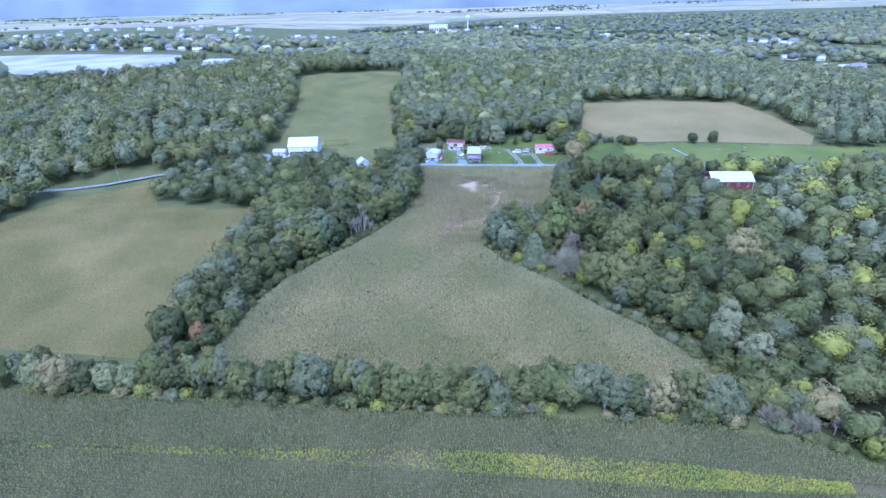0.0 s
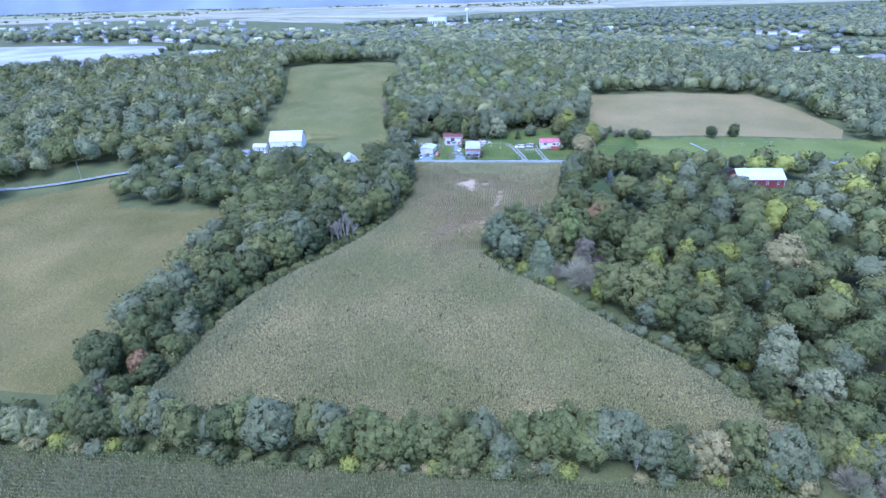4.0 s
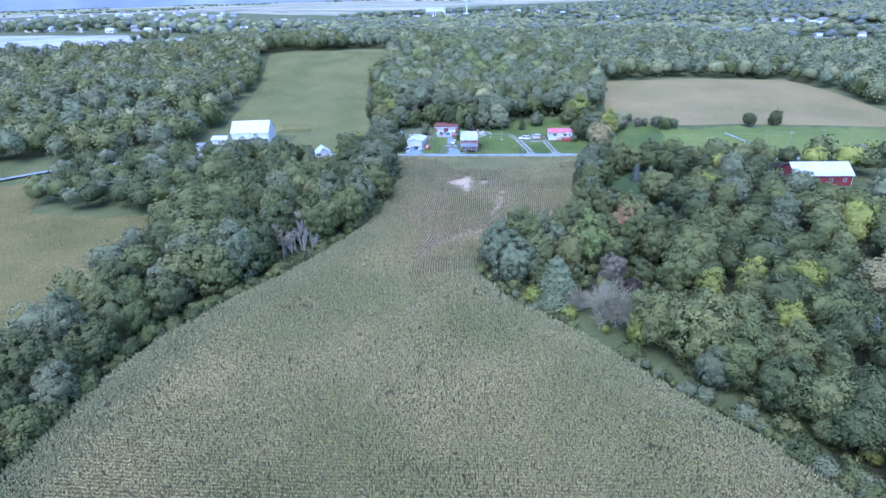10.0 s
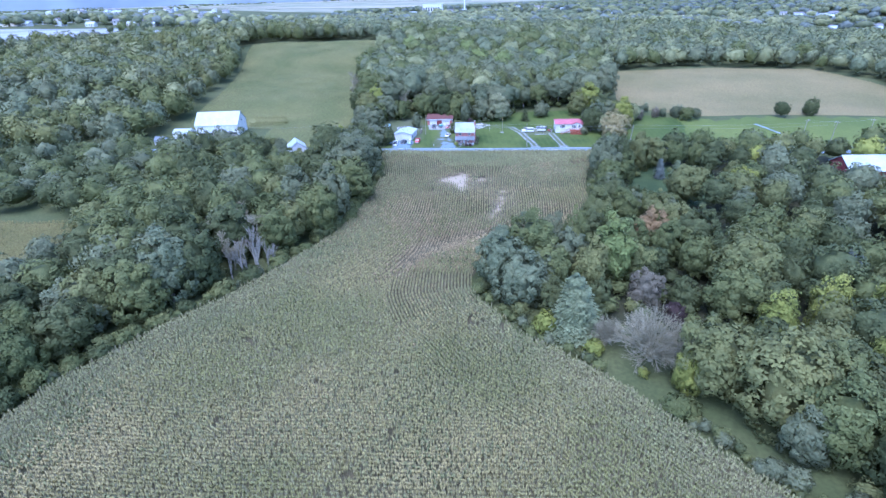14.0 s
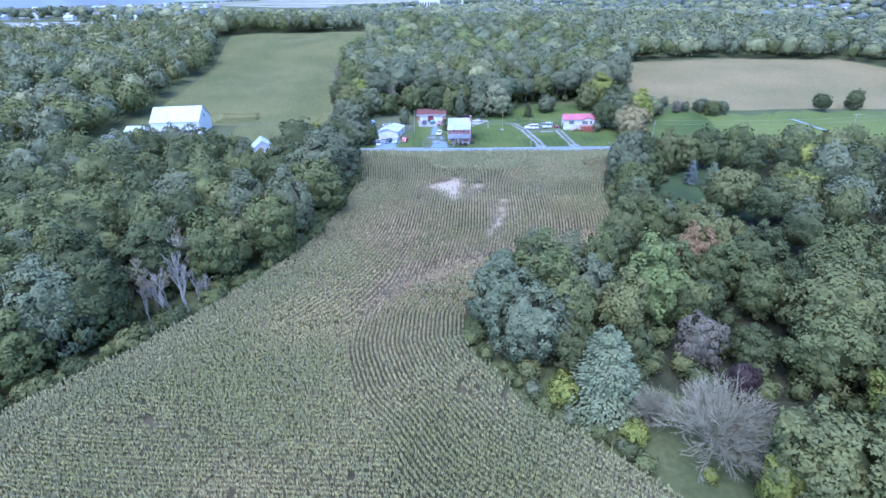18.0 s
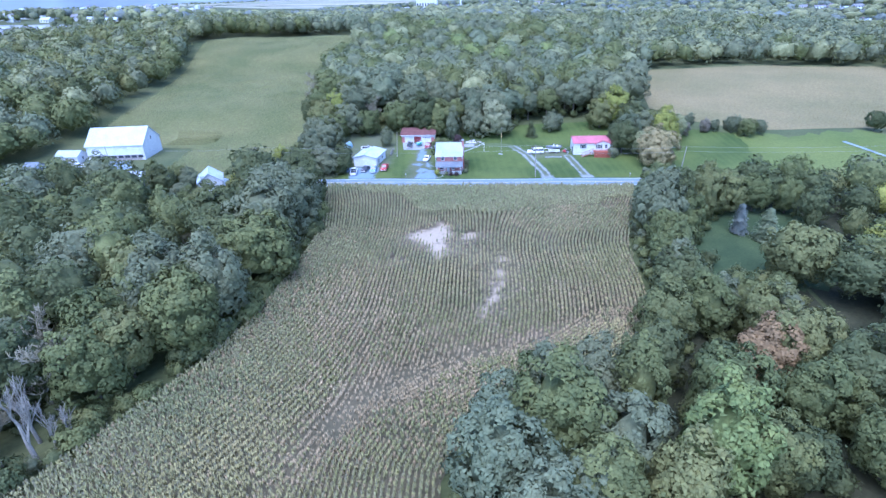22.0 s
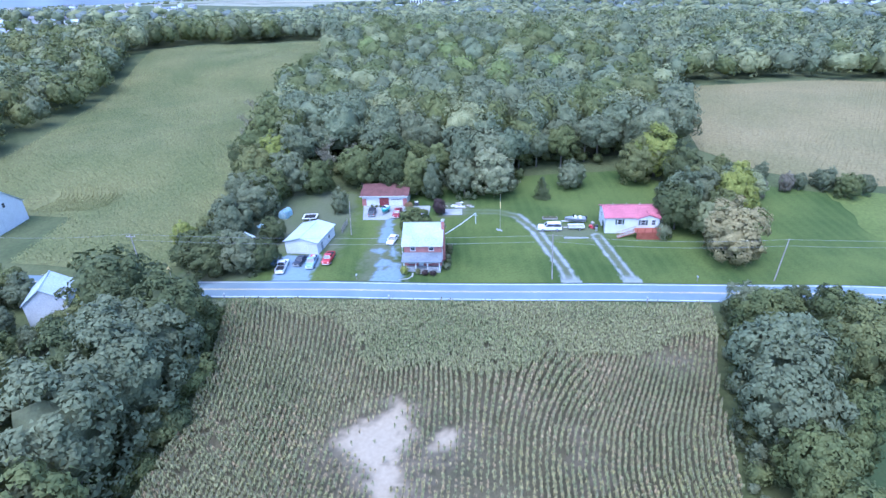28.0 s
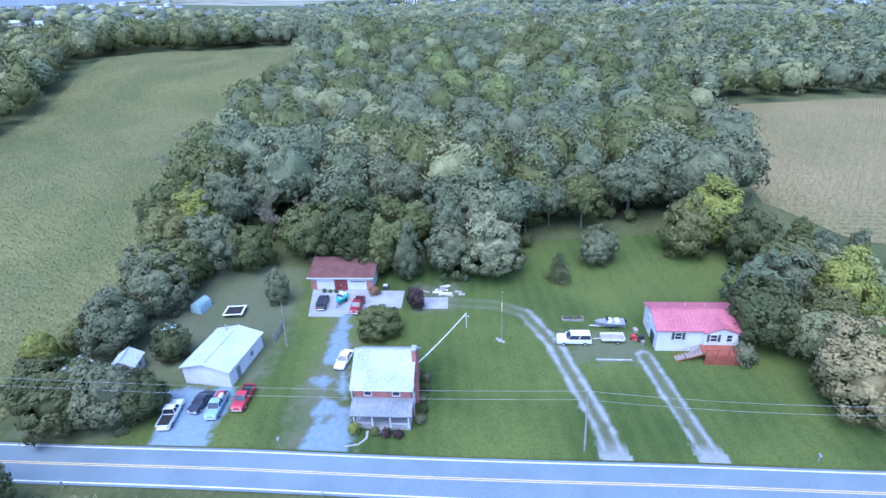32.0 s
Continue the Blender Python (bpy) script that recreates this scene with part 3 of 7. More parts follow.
def main_rows():
    rng = np.random.default_rng(11)
    gap = 0.80
    u, v = np.meshgrid(np.arange(-95, 81, 0.44), np.arange(120.6, 334.4, 0.44))
    x, y = u.ravel() + rng.uniform(-0.22, 0.22, u.size), v.ravel() + rng.uniform(-0.22, 0.22, u.size)
    ok = inside(MAIN, x, y)
    x, y = x[ok], y[ok]
    wander = 2.2 * (soft_noise(x, y, 9.0, 15) - 0.5)
    dr, rx, ry = along(WOOD_EDGE, x, y)
    dl, lx, ly = along(LEFT_EDGE, x, y)
    step = lambda d: np.round(d / gap) * gap - d
    top = y > headland(x) + 2.6 * wander
    ring = ~top & (dr < round_wood(y) + wander)
    edge = ~top & ~ring & (dl < 12 + 2 * wander) & (y < 222)
    cross = ~top & ~ring & ~edge & (y < 211 + 2 * wander + 0.1 * (x + 24))
    long_rows = ~top & ~ring & ~edge & ~cross
    px, py = x.copy(), y.copy()
    px = np.where(ring, x + rx * step(dr), np.where(edge, x + lx * step(dl), px))
    py = np.where(ring, y + ry * step(dr), np.where(edge, y + ly * step(dl), py))
    px = np.where(long_rows, x + step(x - sway(x, y)), px)
    wave = 2.0 * np.sin(x / 40.0)
    py = np.where(cross, y + step(y - wave), np.where(top, y + step(y), py))
    x, y = px + rng.normal(0, 0.05, len(px)), py + rng.normal(0, 0.05, len(px))
    ok = inside(MAIN, x, y) & (rng.random(len(x)) > 0.97 * bare(x, y))
    x, y, dr, dl, ring, edge, cross, top = (q[ok] for q in (x, y, dr, dl, ring, edge, cross, top))
    # thin and stunted where the soil is poor or the rows turn
    turn = np.exp(-((dr - round_wood(y)) / 3.6) ** 2) * np.clip((y - 222) / 14, 0, 1) * np.clip((276 - y) / 12, 0, 1)
    poor = np.exp(-(((x + 10) / 15) ** 2 + ((y - 297) / 9) ** 2)) + np.exp(-(((x - 5) / 9) ** 2 + ((y - 278) / 13) ** 2)) + 0.7 * np.exp(-(((x - 33) / 6) ** 2 + ((y - 320) / 3) ** 2)) + 0.7 * np.exp(-(((x - 15.6) / 3) ** 2 + ((y - 298) / 6) ** 2))
    poor += 0.75 * turn + 0.4 * np.exp(-(((x + 14) / 16) ** 2 + ((y - 250) / 20) ** 2)) + 0.35 * np.exp(-(((x + 26) / 10) ** 2 + ((y - 268) / 10) ** 2))
    bald = soft_noise(x, y, 9.0, 3) * 0.6 + soft_noise(x, y, 3.0, 4) * 0.4
    ok = rng.random(len(x)) > np.clip((poor * 0.85 + (bald - 0.62) * 1.2) * 0.75, 0, 0.7)
    ok &= soft_noise(x, y, 1.5, 5) + soft_noise(x, y, 11.0, 6) * 0.4 > 0.2
    x, y, poor, dr, dl, ring, edge, cross, top, turn = (q[ok] for q in (x, y, poor, dr, dl, ring, edge, cross, top, turn))
    tall = (2.15 + 0.5 * (soft_noise(x, y, 14.0, 7) - 0.5) + rng.normal(0, 0.13, len(x))) * (1 - 0.4 * np.clip(poor, 0, 1))
    # how dry and how green it stands
    dry = 0.75 * turn + np.exp(-(((x + 12) / 15) ** 2 + ((y - 246) / 20) ** 2)) * 0.65 + 0.4 * np.exp(-(((x - 20) / 12) ** 2 + ((y - 310) / 9) ** 2)) + 0.35 * np.exp(-(((x + 26) / 12) ** 2 + ((y - 268) / 14) ** 2)) + 0.5 * (soft_noise(x, y, 7.0, 19) - 0.5) * (y > 225) + 0.16 * np.clip((y - 225) / 20, 0, 1)
    green = np.exp(-(dl / 12) ** 2) * 0.95 + np.exp(-(dr / 10) ** 2) * np.where(y < 222, 0.85, 0.3) + np.clip((y - 276) / 34, 0, 0.85) + 0.3 * (soft_noise(x, y, 16.0, 20) - 0.5) + 0.14 * np.clip((228 - y) / 20, 0, 1)
    pick = rng.random(len(x))
    kind = np.where(top, 3, np.where(pick < dry, 1, np.where(rng.random(len(x)) < green, 2, 0)))
    return x, y, tall, kind


cx, cy, ct, kind = main_rows()
for k, size, reach, leaf, seed, label in ((0, 0.95, 0.29, CORN_LEAF, 21, "ripening corn in rows, green to tan"), (1, 0.9, 0.305, DRY_LEAF, 23, "dried tan corn where the rows bend"), (2, 0.98, 0.28, HEAD_LEAF, 24, "greener corn in rows beside the trees"), (3, 1.0, 0.38, HEAD_LEAF, 22, "green corn on the headland along the road")):
    stand("corn", cx[kind == k], cy[kind == k], ct[kind == k] * size, 4, reach, [leaf, TASSEL], seed, True, label)


def grid_stand(poly, dx, dy, angle, seed, jitter=0.2):
    rng = np.random.default_rng(seed)
    px, py = [p[0] for p in poly], [p[1] for p in poly]
    cx, cy = (min(px) + max(px)) / 2, (min(py) + max(py)) / 2
    size = max(max(px) - min(px), max(py) - min(py)) * 0.75
    u, v = np.meshgrid(np.arange(-size, size, dx), np.arange(-size, size, dy))
    u, v = u.ravel() + rng.normal(0, jitter * dx, u.size), v.ravel() + rng.normal(0, jitter * 0.25 * dy, u.size)
    c, s = math.cos(angle), math.sin(angle)
    x, y = cx + u * c - v * s, cy + u * s + v * c
    ok = inside(poly, x, y)
    return x[ok], y[ok], rng


NEAR_SEEN = [(-150, 60), (-150, 110.5), (-69, 110.0), (-40, 108.8), (-10, 108.6), (52, 110.5), (80, 106), (92, 99), (120, 86), (120, 60)]
x, y, rng = grid_stand(NEAR_SEEN, 0.5, 0.95, 0.0, 31, 0.25)
low, high = np.interp(x, [-140, -70, -10, 45, 84], [88.5, 89.5, 88.8, 87.0, 88.5]), np.interp(x, [-140, -70, -10, 45, 84], [89.5, 91.5, 94.6, 94.2, 91.5])
band = (y > low) & (y < high + 1.2 * (soft_noise(x, y, 6, 8) - 0.5)) & (rng.random(len(x)) < 0.85)
stand("corn", x[~band], y[~band], 1.9 + 0.4 * soft_noise(x[~band], y[~band], 8, 9), 3, 0.44, [GREEN_CORN, TASSEL], 32, True, "green corn standing before the hedge")
x, y, rng = grid_stand([(-230, -50), (-230, 108), (-151, 108), (-151, 59), (121, 59), (121, 84), (190, 66), (190, -50)], 0.9, 1.9, 0.0, 43, 0.25)
stand("corn", x, y, 1.9 + 0.4 * soft_noise(x, y, 8, 9), 3, 0.85, [GREEN_CORN, TASSEL], 44, True, "green corn far before the hedge")
x, y, rng = grid_stand([(-150, 88.4), (-150, 89.8), (-70, 92), (-8, 95.2), (45, 94.8), (86, 91.6), (86, 88.2), (45, 86.6), (-8, 88.2), (-70, 89)], 0.3, 0.42, 0.0, 33)
thin = rng.random(len(x)) < (0.2 + 0.6 * soft_noise(x, y, 14, 10)) * np.interp(x, [-150, -20, 45, 86], [0.35, 0.6, 1.1, 1.3])
stand("goldenrod", x[thin], y[thin], 1.5 + 0.5 * rng.random(thin.sum()), 3, 0.3, [GOLDENROD, GOLDENROD], 34, False, "yellow flowering weeds along the corn rows", "weeds")
x, y, rng = grid_stand(LEFT_FIELD, 0.6, 1.35, 1.28, 35)
stand("crop", x, y, 0.9 + 0.5 * soft_noise(x, y, 10, 12), 3, 0.5, [SLOPE_LEAF, TASSEL], 36, False, "olive corn on the slope beyond the hedgerow", "corn")
x, y, rng = grid_stand(HILL_FIELD, 1.1, 1.4, 1.2, 37)
keep = ~inside([(-128, 376.4), (-108.5, 377.4), (-110, 385), (-114, 393.5), (-132, 393.5), (-128, 385)], x, y)
x, y = x[keep], y[keep]
stand("crop", x, y, 0.7 + 0.5 * soft_noise(x, y, 10, 13), 3, 0.75, [HILL_LEAF, TASSEL], 38, False, "green crop on the hill field", "crop")
x, y, rng = grid_stand(BROWN, 1.5, 1.9, 0.1, 39)
stand("crop", x, y, 0.45 + 0.3 * soft_noise(x, y, 10, 14), 3, 0.7, [BROWN_CROP, BROWN_CROP], 40, False, "tan ripe beans on the rise", "crop")

# bent rows at the foot of the hill field
rx, ry = [], []
for k in range(15):
    a = np.linspace(0, 1, 46)
    rx.append(-127 + k * 1.25 + 3.4 * np.sin(a * 2.2) - 5.5 * a ** 2)
    ry.append(376.8 + 16.5 * a + 0.05 * k)
bent = np.concatenate(rx), np.concatenate(ry)
stand("crop", *bent, np.full(len(bent[0]), 1.5), 3, 0.34, [HILL_LEAF, TASSEL], 41, False, "taller green rows bending beside the barn", "crop")

# ---- road ----
ROAD = [(420, 342), (250, 341.2), (120, 341), (0, 341), (-100, 341), (-140, 338), (-175, 329), (-211, 313), (-234, 301), (-258, 287), (-292, 274), (-345, 263), (-420, 255)]
road = ribbon("road", ROAD, 3.4, ASPHALT, 0.12, label="two-lane country road of worn asphalt", category="road", kind="structure")
ribbon("edge_line", ROAD, 0.09, LINE_WHITE, 0.135, road, 2.95)
ribbon("edge_line", ROAD, 0.09, LINE_WHITE, 0.135, road, -2.95)
ribbon("centre_line", ROAD, 0.06, LINE_YELLOW, 0.135, road, 0.14)
ribbon("centre_line", ROAD, 0.06, LINE_YELLOW, 0.135, road, -0.14)


# ---- trees ----
def ico_arrays(level):
    bm = bmesh.new()
    bmesh.ops.create_icosphere(bm, subdivisions=level, radius=1.0)
    v = np.array([p.co[:] for p in bm.verts])
    t = np.array([[p.index for p in f.verts] for f in bm.faces])
    bm.free()
    return v, t


ICO1, ICO2 = ico_arrays(1), ico_arrays(2)


OCT = (np.array([(1, 0, 0), (-1, 0, 0), (0, 1, 0), (0, -1, 0), (0, 0, 1), (0, 0, -1)], float), np.array([(0, 2, 4), (2, 1, 4), (1, 3, 4), (3, 0, 4), (2, 0, 5), (1, 2, 5), (3, 1, 5), (0, 3, 5)]))


def unit(v):
    return v / np.maximum(np.linalg.norm(v, axis=1), 1e-6)[:, None]


def crown_arrays(seed, rx, rz, boughs, leaf_count, size, base=-0.3, body=None, fill=0.58):
    """A domed crown of many leafy sprays over a lumpy core, uneven in reach; z from the ground. Gives points, triangles and normals."""
    rng = np.random.default_rng(seed)
    sprays = boughs * 3
    w1, w2, w3 = unit(rng.normal(size=(3, 3))) * np.array([[1.8], [3.4], [6.5]])
    f1, f2, f3 = rng.random(3) * 6.283

    def reach(d):
        return 1 + 0.15 * np.sin(d @ w1 + f1) + 0.12 * np.sin(d @ w2 + f2) + 0.08 * np.sin(d @ w3 + f3)

    i = np.arange(sprays)
    z = 1 - (i + 0.5) / sprays * 1.7
    phi = i * 2.39996 + rng.random() * 6.283
    r = np.sqrt(np.maximum(0.03, 1 - z * z))
    d = unit(np.stack([np.cos(phi) * r, np.sin(phi) * r, z], 1) + rng.normal(0, 0.12, (sprays, 3)))
    sr = rng.uniform(0.14, 0.29, sprays) * (66 / sprays) ** 0.4
    sc = d * (reach(d) * (1 + rng.normal(0, 0.10, sprays)) - sr)[:, None]
    scale, mid = np.array([rx, rx, rz]), np.array([0, 0, base + rz * 0.92])
    iv, it = body or ICO2
    core = iv * (reach(iv) * fill + rng.normal(0, 0.06, len(iv)) + 0.4 * (fill - 0.6) * np.sin(iv @ (w3 * 1.3) + f1) * np.sin(iv @ (w2[::-1] * 2.2) + f3))[:, None]
    core[:, 2] = np.maximum(core[:, 2], -0.72)
    vs, ts, ns, n0 = [core * scale + mid], [it], [unit(iv + rng.normal(0, 0.25, iv.shape))], len(iv)
    many = int(leaf_count * 1.7)
    pick = rng.choice(sprays, many, p=sr ** 1.6 / (sr ** 1.6).sum())
    u = unit(rng.normal(size=(many, 3)) + d[pick] * 0.6 + np.array([0, 0, 0.25]))
    p = sc[pick] + u * np.array([1.1, 1.1, 0.85]) * (sr[pick] * (1 + rng.normal(0, 0.12, many) + 0.5 * (rng.random(many) < 0.07)))[:, None]
    ok = (p[:, 2] > -0.9) & ((u * d[pick]).sum(1) > -0.25) & ((p ** 2).sum(1) > 0.36)
    p, u = p[ok][:leaf_count], u[ok][:leaf_count]
    m = len(p)
    n = unit(u * 0.5 + unit(p) * 0.55 + rng.normal(0, 0.13, (m, 3)))
    p = p * scale + mid
    lean = unit(u * 0.6 + n * 0.6 + rng.normal(0, 0.28, (m, 3)))
    a = unit(np.cross(lean, rng.normal(size=(m, 3))))
    b = np.cross(lean, a)
    k = (size * rng.uniform(0.55, 1.4, m))[:, None]
    q = np.stack([p + a * k * 1.1, p - a * k * 0.55 + b * k * 0.75, p - a * k * 0.55 - b * k * 0.75], 1)
    wrong = (np.cross(q[:, 1] - q[:, 0], q[:, 2] - q[:, 0]) * n).sum(1) < 0
    q[wrong] = q[wrong][:, ::-1]
    vs.append(q.reshape(-1, 3))
    ts.append(n0 + np.arange(m)[:, None] * 3 + np.array([0, 1, 2]))
    ns.append(np.repeat(n, 3, 0))
    return np.concatenate(vs), np.concatenate(ts), np.concatenate(ns)


def conifer_arrays(seed, r, h, tiers, cards, size, base=0.6):
    """Drooping boughs in tiers round a straight stem."""
    rng = np.random.default_rng(seed)
    k = rng.random(cards) ** 1.5
    tier = np.round(k * tiers) / tiers
    z = base + (h - base) * np.clip(tier + rng.normal(0, 0.026, cards), 0, 0.99)
    bough = rng.uniform(0.6, 1.15, 400)
    a = rng.random(cards) * 6.283
    lot = (np.round(tier * tiers).astype(int) * 11 + np.round(a * 11 / 6.283).astype(int)) % 400
    rad = r * (1 - tier) ** 0.62 * rng.uniform(0.25, 1.05, cards) * bough[lot] * (1 + 0.25 * np.sin(tier * 50)) + 0.1
    a = np.round(a * 11 / 6.283 + tier * 7) * 6.283 / 11 + rng.normal(0, 0.2, cards)
    out = np.stack([np.cos(a), np.sin(a), np.full(cards, -0.25)], 1)
    p = np.stack([np.cos(a) * rad, np.sin(a) * rad, z - rad * 0.18], 1)
    side = np.stack([-np.sin(a), np.cos(a), rng.normal(0, 0.3, cards)], 1)
    s = (size * rng.uniform(0.7, 1.3, cards))[:, None]
    q = np.stack([p + out * s, p + side * s * 0.6, p - out * s * 0.7, p - side * s * 0.6 + np.array([0, 0, -0.1])], 1).reshape(-1, 3)
    o = np.arange(cards)[:, None] * 4
    t = np.concatenate([o + np.array([0, 1, 2]), o + np.array([0, 2, 3])])
    # dark core cone
    m = 9
    ring = np.stack([np.cos(np.arange(m) * 6.283 / m) * r * 0.55, np.sin(np.arange(m) * 6.283 / m) * r * 0.55, np.full(m, base + 0.3)], 1)
    top = len(q) + m
    q = np.concatenate([q, ring, [[0, 0, h * 0.93]]])
    t = np.concatenate([t, np.array([[len(q) - 1 - m + i, len(q) - 1 - m + (i + 1) % m, top] for i in range(m)])])
    up = unit(out * np.array([0.7, 0.7, 0.0]) + np.array([0, 0, 0.75]) + rng.normal(0, 0.18, (cards, 3)))
    wrong = (np.cross(q[1:4 * cards:4] - q[0:4 * cards:4], q[2:4 * cards:4] - q[0:4 * cards:4]) * up).sum(1) < 0
    flip = np.concatenate([wrong, wrong, np.zeros(m, bool)])
    t[flip] = t[flip][:, ::-1]
    return q, t, np.concatenate([np.repeat(up, 4, 0), unit(ring * np.array([1, 1, 0])), [[0, 0, 1.0]]])


def as_mesh(name, bm, mat):
    me = bpy.data.meshes.new(name)
    bm.to_mesh(me)
    bm.free()
    me.materials.append(mat)
    return me


def branch_mesh(seed, h, levels, spread, name, mat, r0=0.22, kids=4, up=0.6):
    """A leafless tree: forking limbs as tapered bars."""
    rng = random.Random(seed)
    bm, stem = bmesh.new(), bmesh.new()

    def grow(p, d, length, r, level):
        q = p + d * length * 0.5 + Vector((rng.gauss(0, 0.06), rng.gauss(0, 0.06), 0)) * length
        e = q + (d + Vector((0, 0, 0.12))).normalized() * length * 0.5
        tube([p, q, e], [max(r, 0.035), max(r * 0.8, 0.03), max(r * 0.55, 0.02)], 6 if level == levels else 3, stem if level == levels else bm)
        if level > 0:
            for k in range(kids + (1 if level < levels else 0)):
                f = (k + rng.random()) / (kids + 1)
                start = p.lerp(q, f * 2) if f < 0.5 else q.lerp(e, f * 2 - 1)
                a = rng.random() * 6.283
                nd = (d * up + Vector((math.cos(a), math.sin(a), 0.25)) * spread).normalized()
                grow(start if k else e, nd, length * rng.uniform(0.5, 0.75), r * 0.5, level - 1)

    grow(Vector((0, 0, -0.3)), Vector((0, 0, 1)), h * 0.42, r0, levels)
    return as_mesh("trunk", stem, mat), as_mesh(name, bm, mat)


def trunk_mesh(seed, h, r, name="trunk"):
    rng = random.Random(seed)
    bm = tube([(0, 0, -0.6), (0.05, 0, h * 0.3), (rng.uniform(-0.2, 0.2), rng.uniform(-0.2, 0.2), h * 0.75)], [r * 1.3, r, r * 0.55], 7)
    for k in range(4):
        a = k * 1.57 + rng.random()
        z = h * rng.uniform(0.3, 0.5)
        tube([(0, 0, z), (math.cos(a) * h * 0.12, math.sin(a) * h * 0.12, z + h * 0.12), (math.cos(a) * h * 0.2, math.sin(a) * h * 0.2, z + h * 0.3)], [r * 0.5, r * 0.35, r * 0.15], 5, bm)
    me = bpy.data.meshes.new(name)
    bm.to_mesh(me)
    bm.free()
    me.materials.append(BARK)
    return me


# crown shapes at unit scale in metres: radius 5, top about 13.5
FORMS = {}
for i in range(8):
    v, t, n = crown_arrays(100 + i, 4.65, 6.2 + 0.4 * (i % 3), 24 + 3 * i, 7600, 0.275)
    FORMS["broad", i] = (fast_mesh("crown", v, t, [LEAF["mid"]], None, n), trunk_mesh(i, 11, 0.3), 13.0)
for i in range(4):
    v, t, n = crown_arrays(140 + i, 3.7, 6.7, 22 + 3 * i, 5800, 0.25)
    FORMS["oval", i] = (fast_mesh("crown", v, t, [LEAF["mid"]], None, n), trunk_mesh(20 + i, 11, 0.24), 13.0)
for i in range(4):
    v, t, n = crown_arrays(160 + i, 2.4, 1.9, 12, 1100, 0.22, base=0.05, body=ICO1)
    FORMS["shrub", i] = (fast_mesh("crown", v, t, [LEAF["mid"]], None, n), trunk_mesh(30 + i, 2.4, 0.09), 3.6)
for i in range(2):
    v, t, n = conifer_arrays(180 + i, 4.9, 13.0, 8, 7500, 0.25, 0.8)
    FORMS["pine", i] = (fast_mesh("crown", v, t, [LEAF["pine"]], None, n), trunk_mesh(40 + i, 11, 0.22), 13.0)
    v, t, n = conifer_arrays(190 + i, 2.3, 7.0, 13, 2400, 0.22, 0.2)
    FORMS["spruce", i] = (fast_mesh("crown", v, t, [LEAF["spruce"]], None, n), trunk_mesh(50 + i, 6, 0.14), 7.0)
for i in range(6):
    v, t, n = crown_arrays(170 + i, 3.9 + 0.35 * (i % 3), 4.6 + 0.3 * (i % 2), 20 + 2 * i, 5600, 0.26, base=3.7 - 0.7 * (i % 3))
    FORMS["tall", i] = (fast_mesh("crown", v, t, [LEAF["mid"]], None, n), trunk_mesh(60 + i, 12, 0.2), 13.4)
KIND_LABEL = {"tall": "tall leafy tree", "broad": "broad leafy tree", "oval": "narrow leafy tree", "shrub": "low leafy shrub", "pine": "tall tiered pine", "spruce": "dense conical spruce"}
HUE_LABEL = {"dark": "dark green", "mid": "green", "grey": "grey-green", "olive": "olive", "yellow": "yellow-green", "silver": "silvery green", "sage": "soft green", "slate": "slate green", "bright": "bright green", "brown": "dull brown", "gold": "golden", "rust": "russet", "tan": "pale tan", "spruce": "blue-grey", "pine": "grey-green", "plum": "dark purple"}
PLANTED = []


def tree(form, k, x, y, tall, hue, where, wide=1.0, turn=None, group=""):
    """One tree as a thing: an empty at its foot with a trunk and a crown."""
    crown, trunk, full = FORMS[form, k % len([1 for f in FORMS if f[0] == form])]
    s = tall / full
    rot = turn if turn is not None else random.uniform(0, 360)
    name = {"shrub": "shrub", "pine": "pine_tree", "spruce": "spruce_tree"}.get(form, "tree")
    root = empty(name, Matrix.Translation((x, y, hz(x, y))) @ Euler((0, 0, radians(rot))).to_matrix().to_4x4() @ Matrix.Diagonal((s * wide, s * wide, s, 1)),
                 f"{HUE_LABEL[hue]} {KIND_LABEL[form]} {where}", "shrub" if form == "shrub" else "tree", group)
    share("trunk", trunk, root)
    c = share("crown", crown, root)
    c.material_slots[0].link = "OBJECT"
    c.material_slots[0].material = LEAF[hue]
    PLANTED.append((x, y, 2.4 * s if form == "shrub" else 4.6 * s * wide))
    return root


def dots(poly, gap, seed, keep=1.0):
    """Loose points in a polygon, about one gap apart."""
    rng = np.random.default_rng(seed)
    px, py = [p[0] for p in poly], [p[1] for p in poly]
    u, v = np.meshgrid(np.arange(min(px), max(px), gap), np.arange(min(py), max(py), gap * 0.9))
    u = u + (np.arange(u.shape[0]) % 2)[:, None] * gap * 0.5
    x, y = u.ravel() + rng.uniform(-0.32, 0.32, u.size) * gap, v.ravel() + rng.uniform(-0.32, 0.32, u.size) * gap
    ok = inside(poly, x, y) & (rng.random(x.size) < keep)
    return x[ok], y[ok], rng


def free_of(x, y, others, share_of=0.8):
    ok = np.ones(len(x), bool)
    for ox, oy, r in others:
        ok &= (x - ox) ** 2 + (y - oy) ** 2 > (r * share_of) ** 2
    return ok


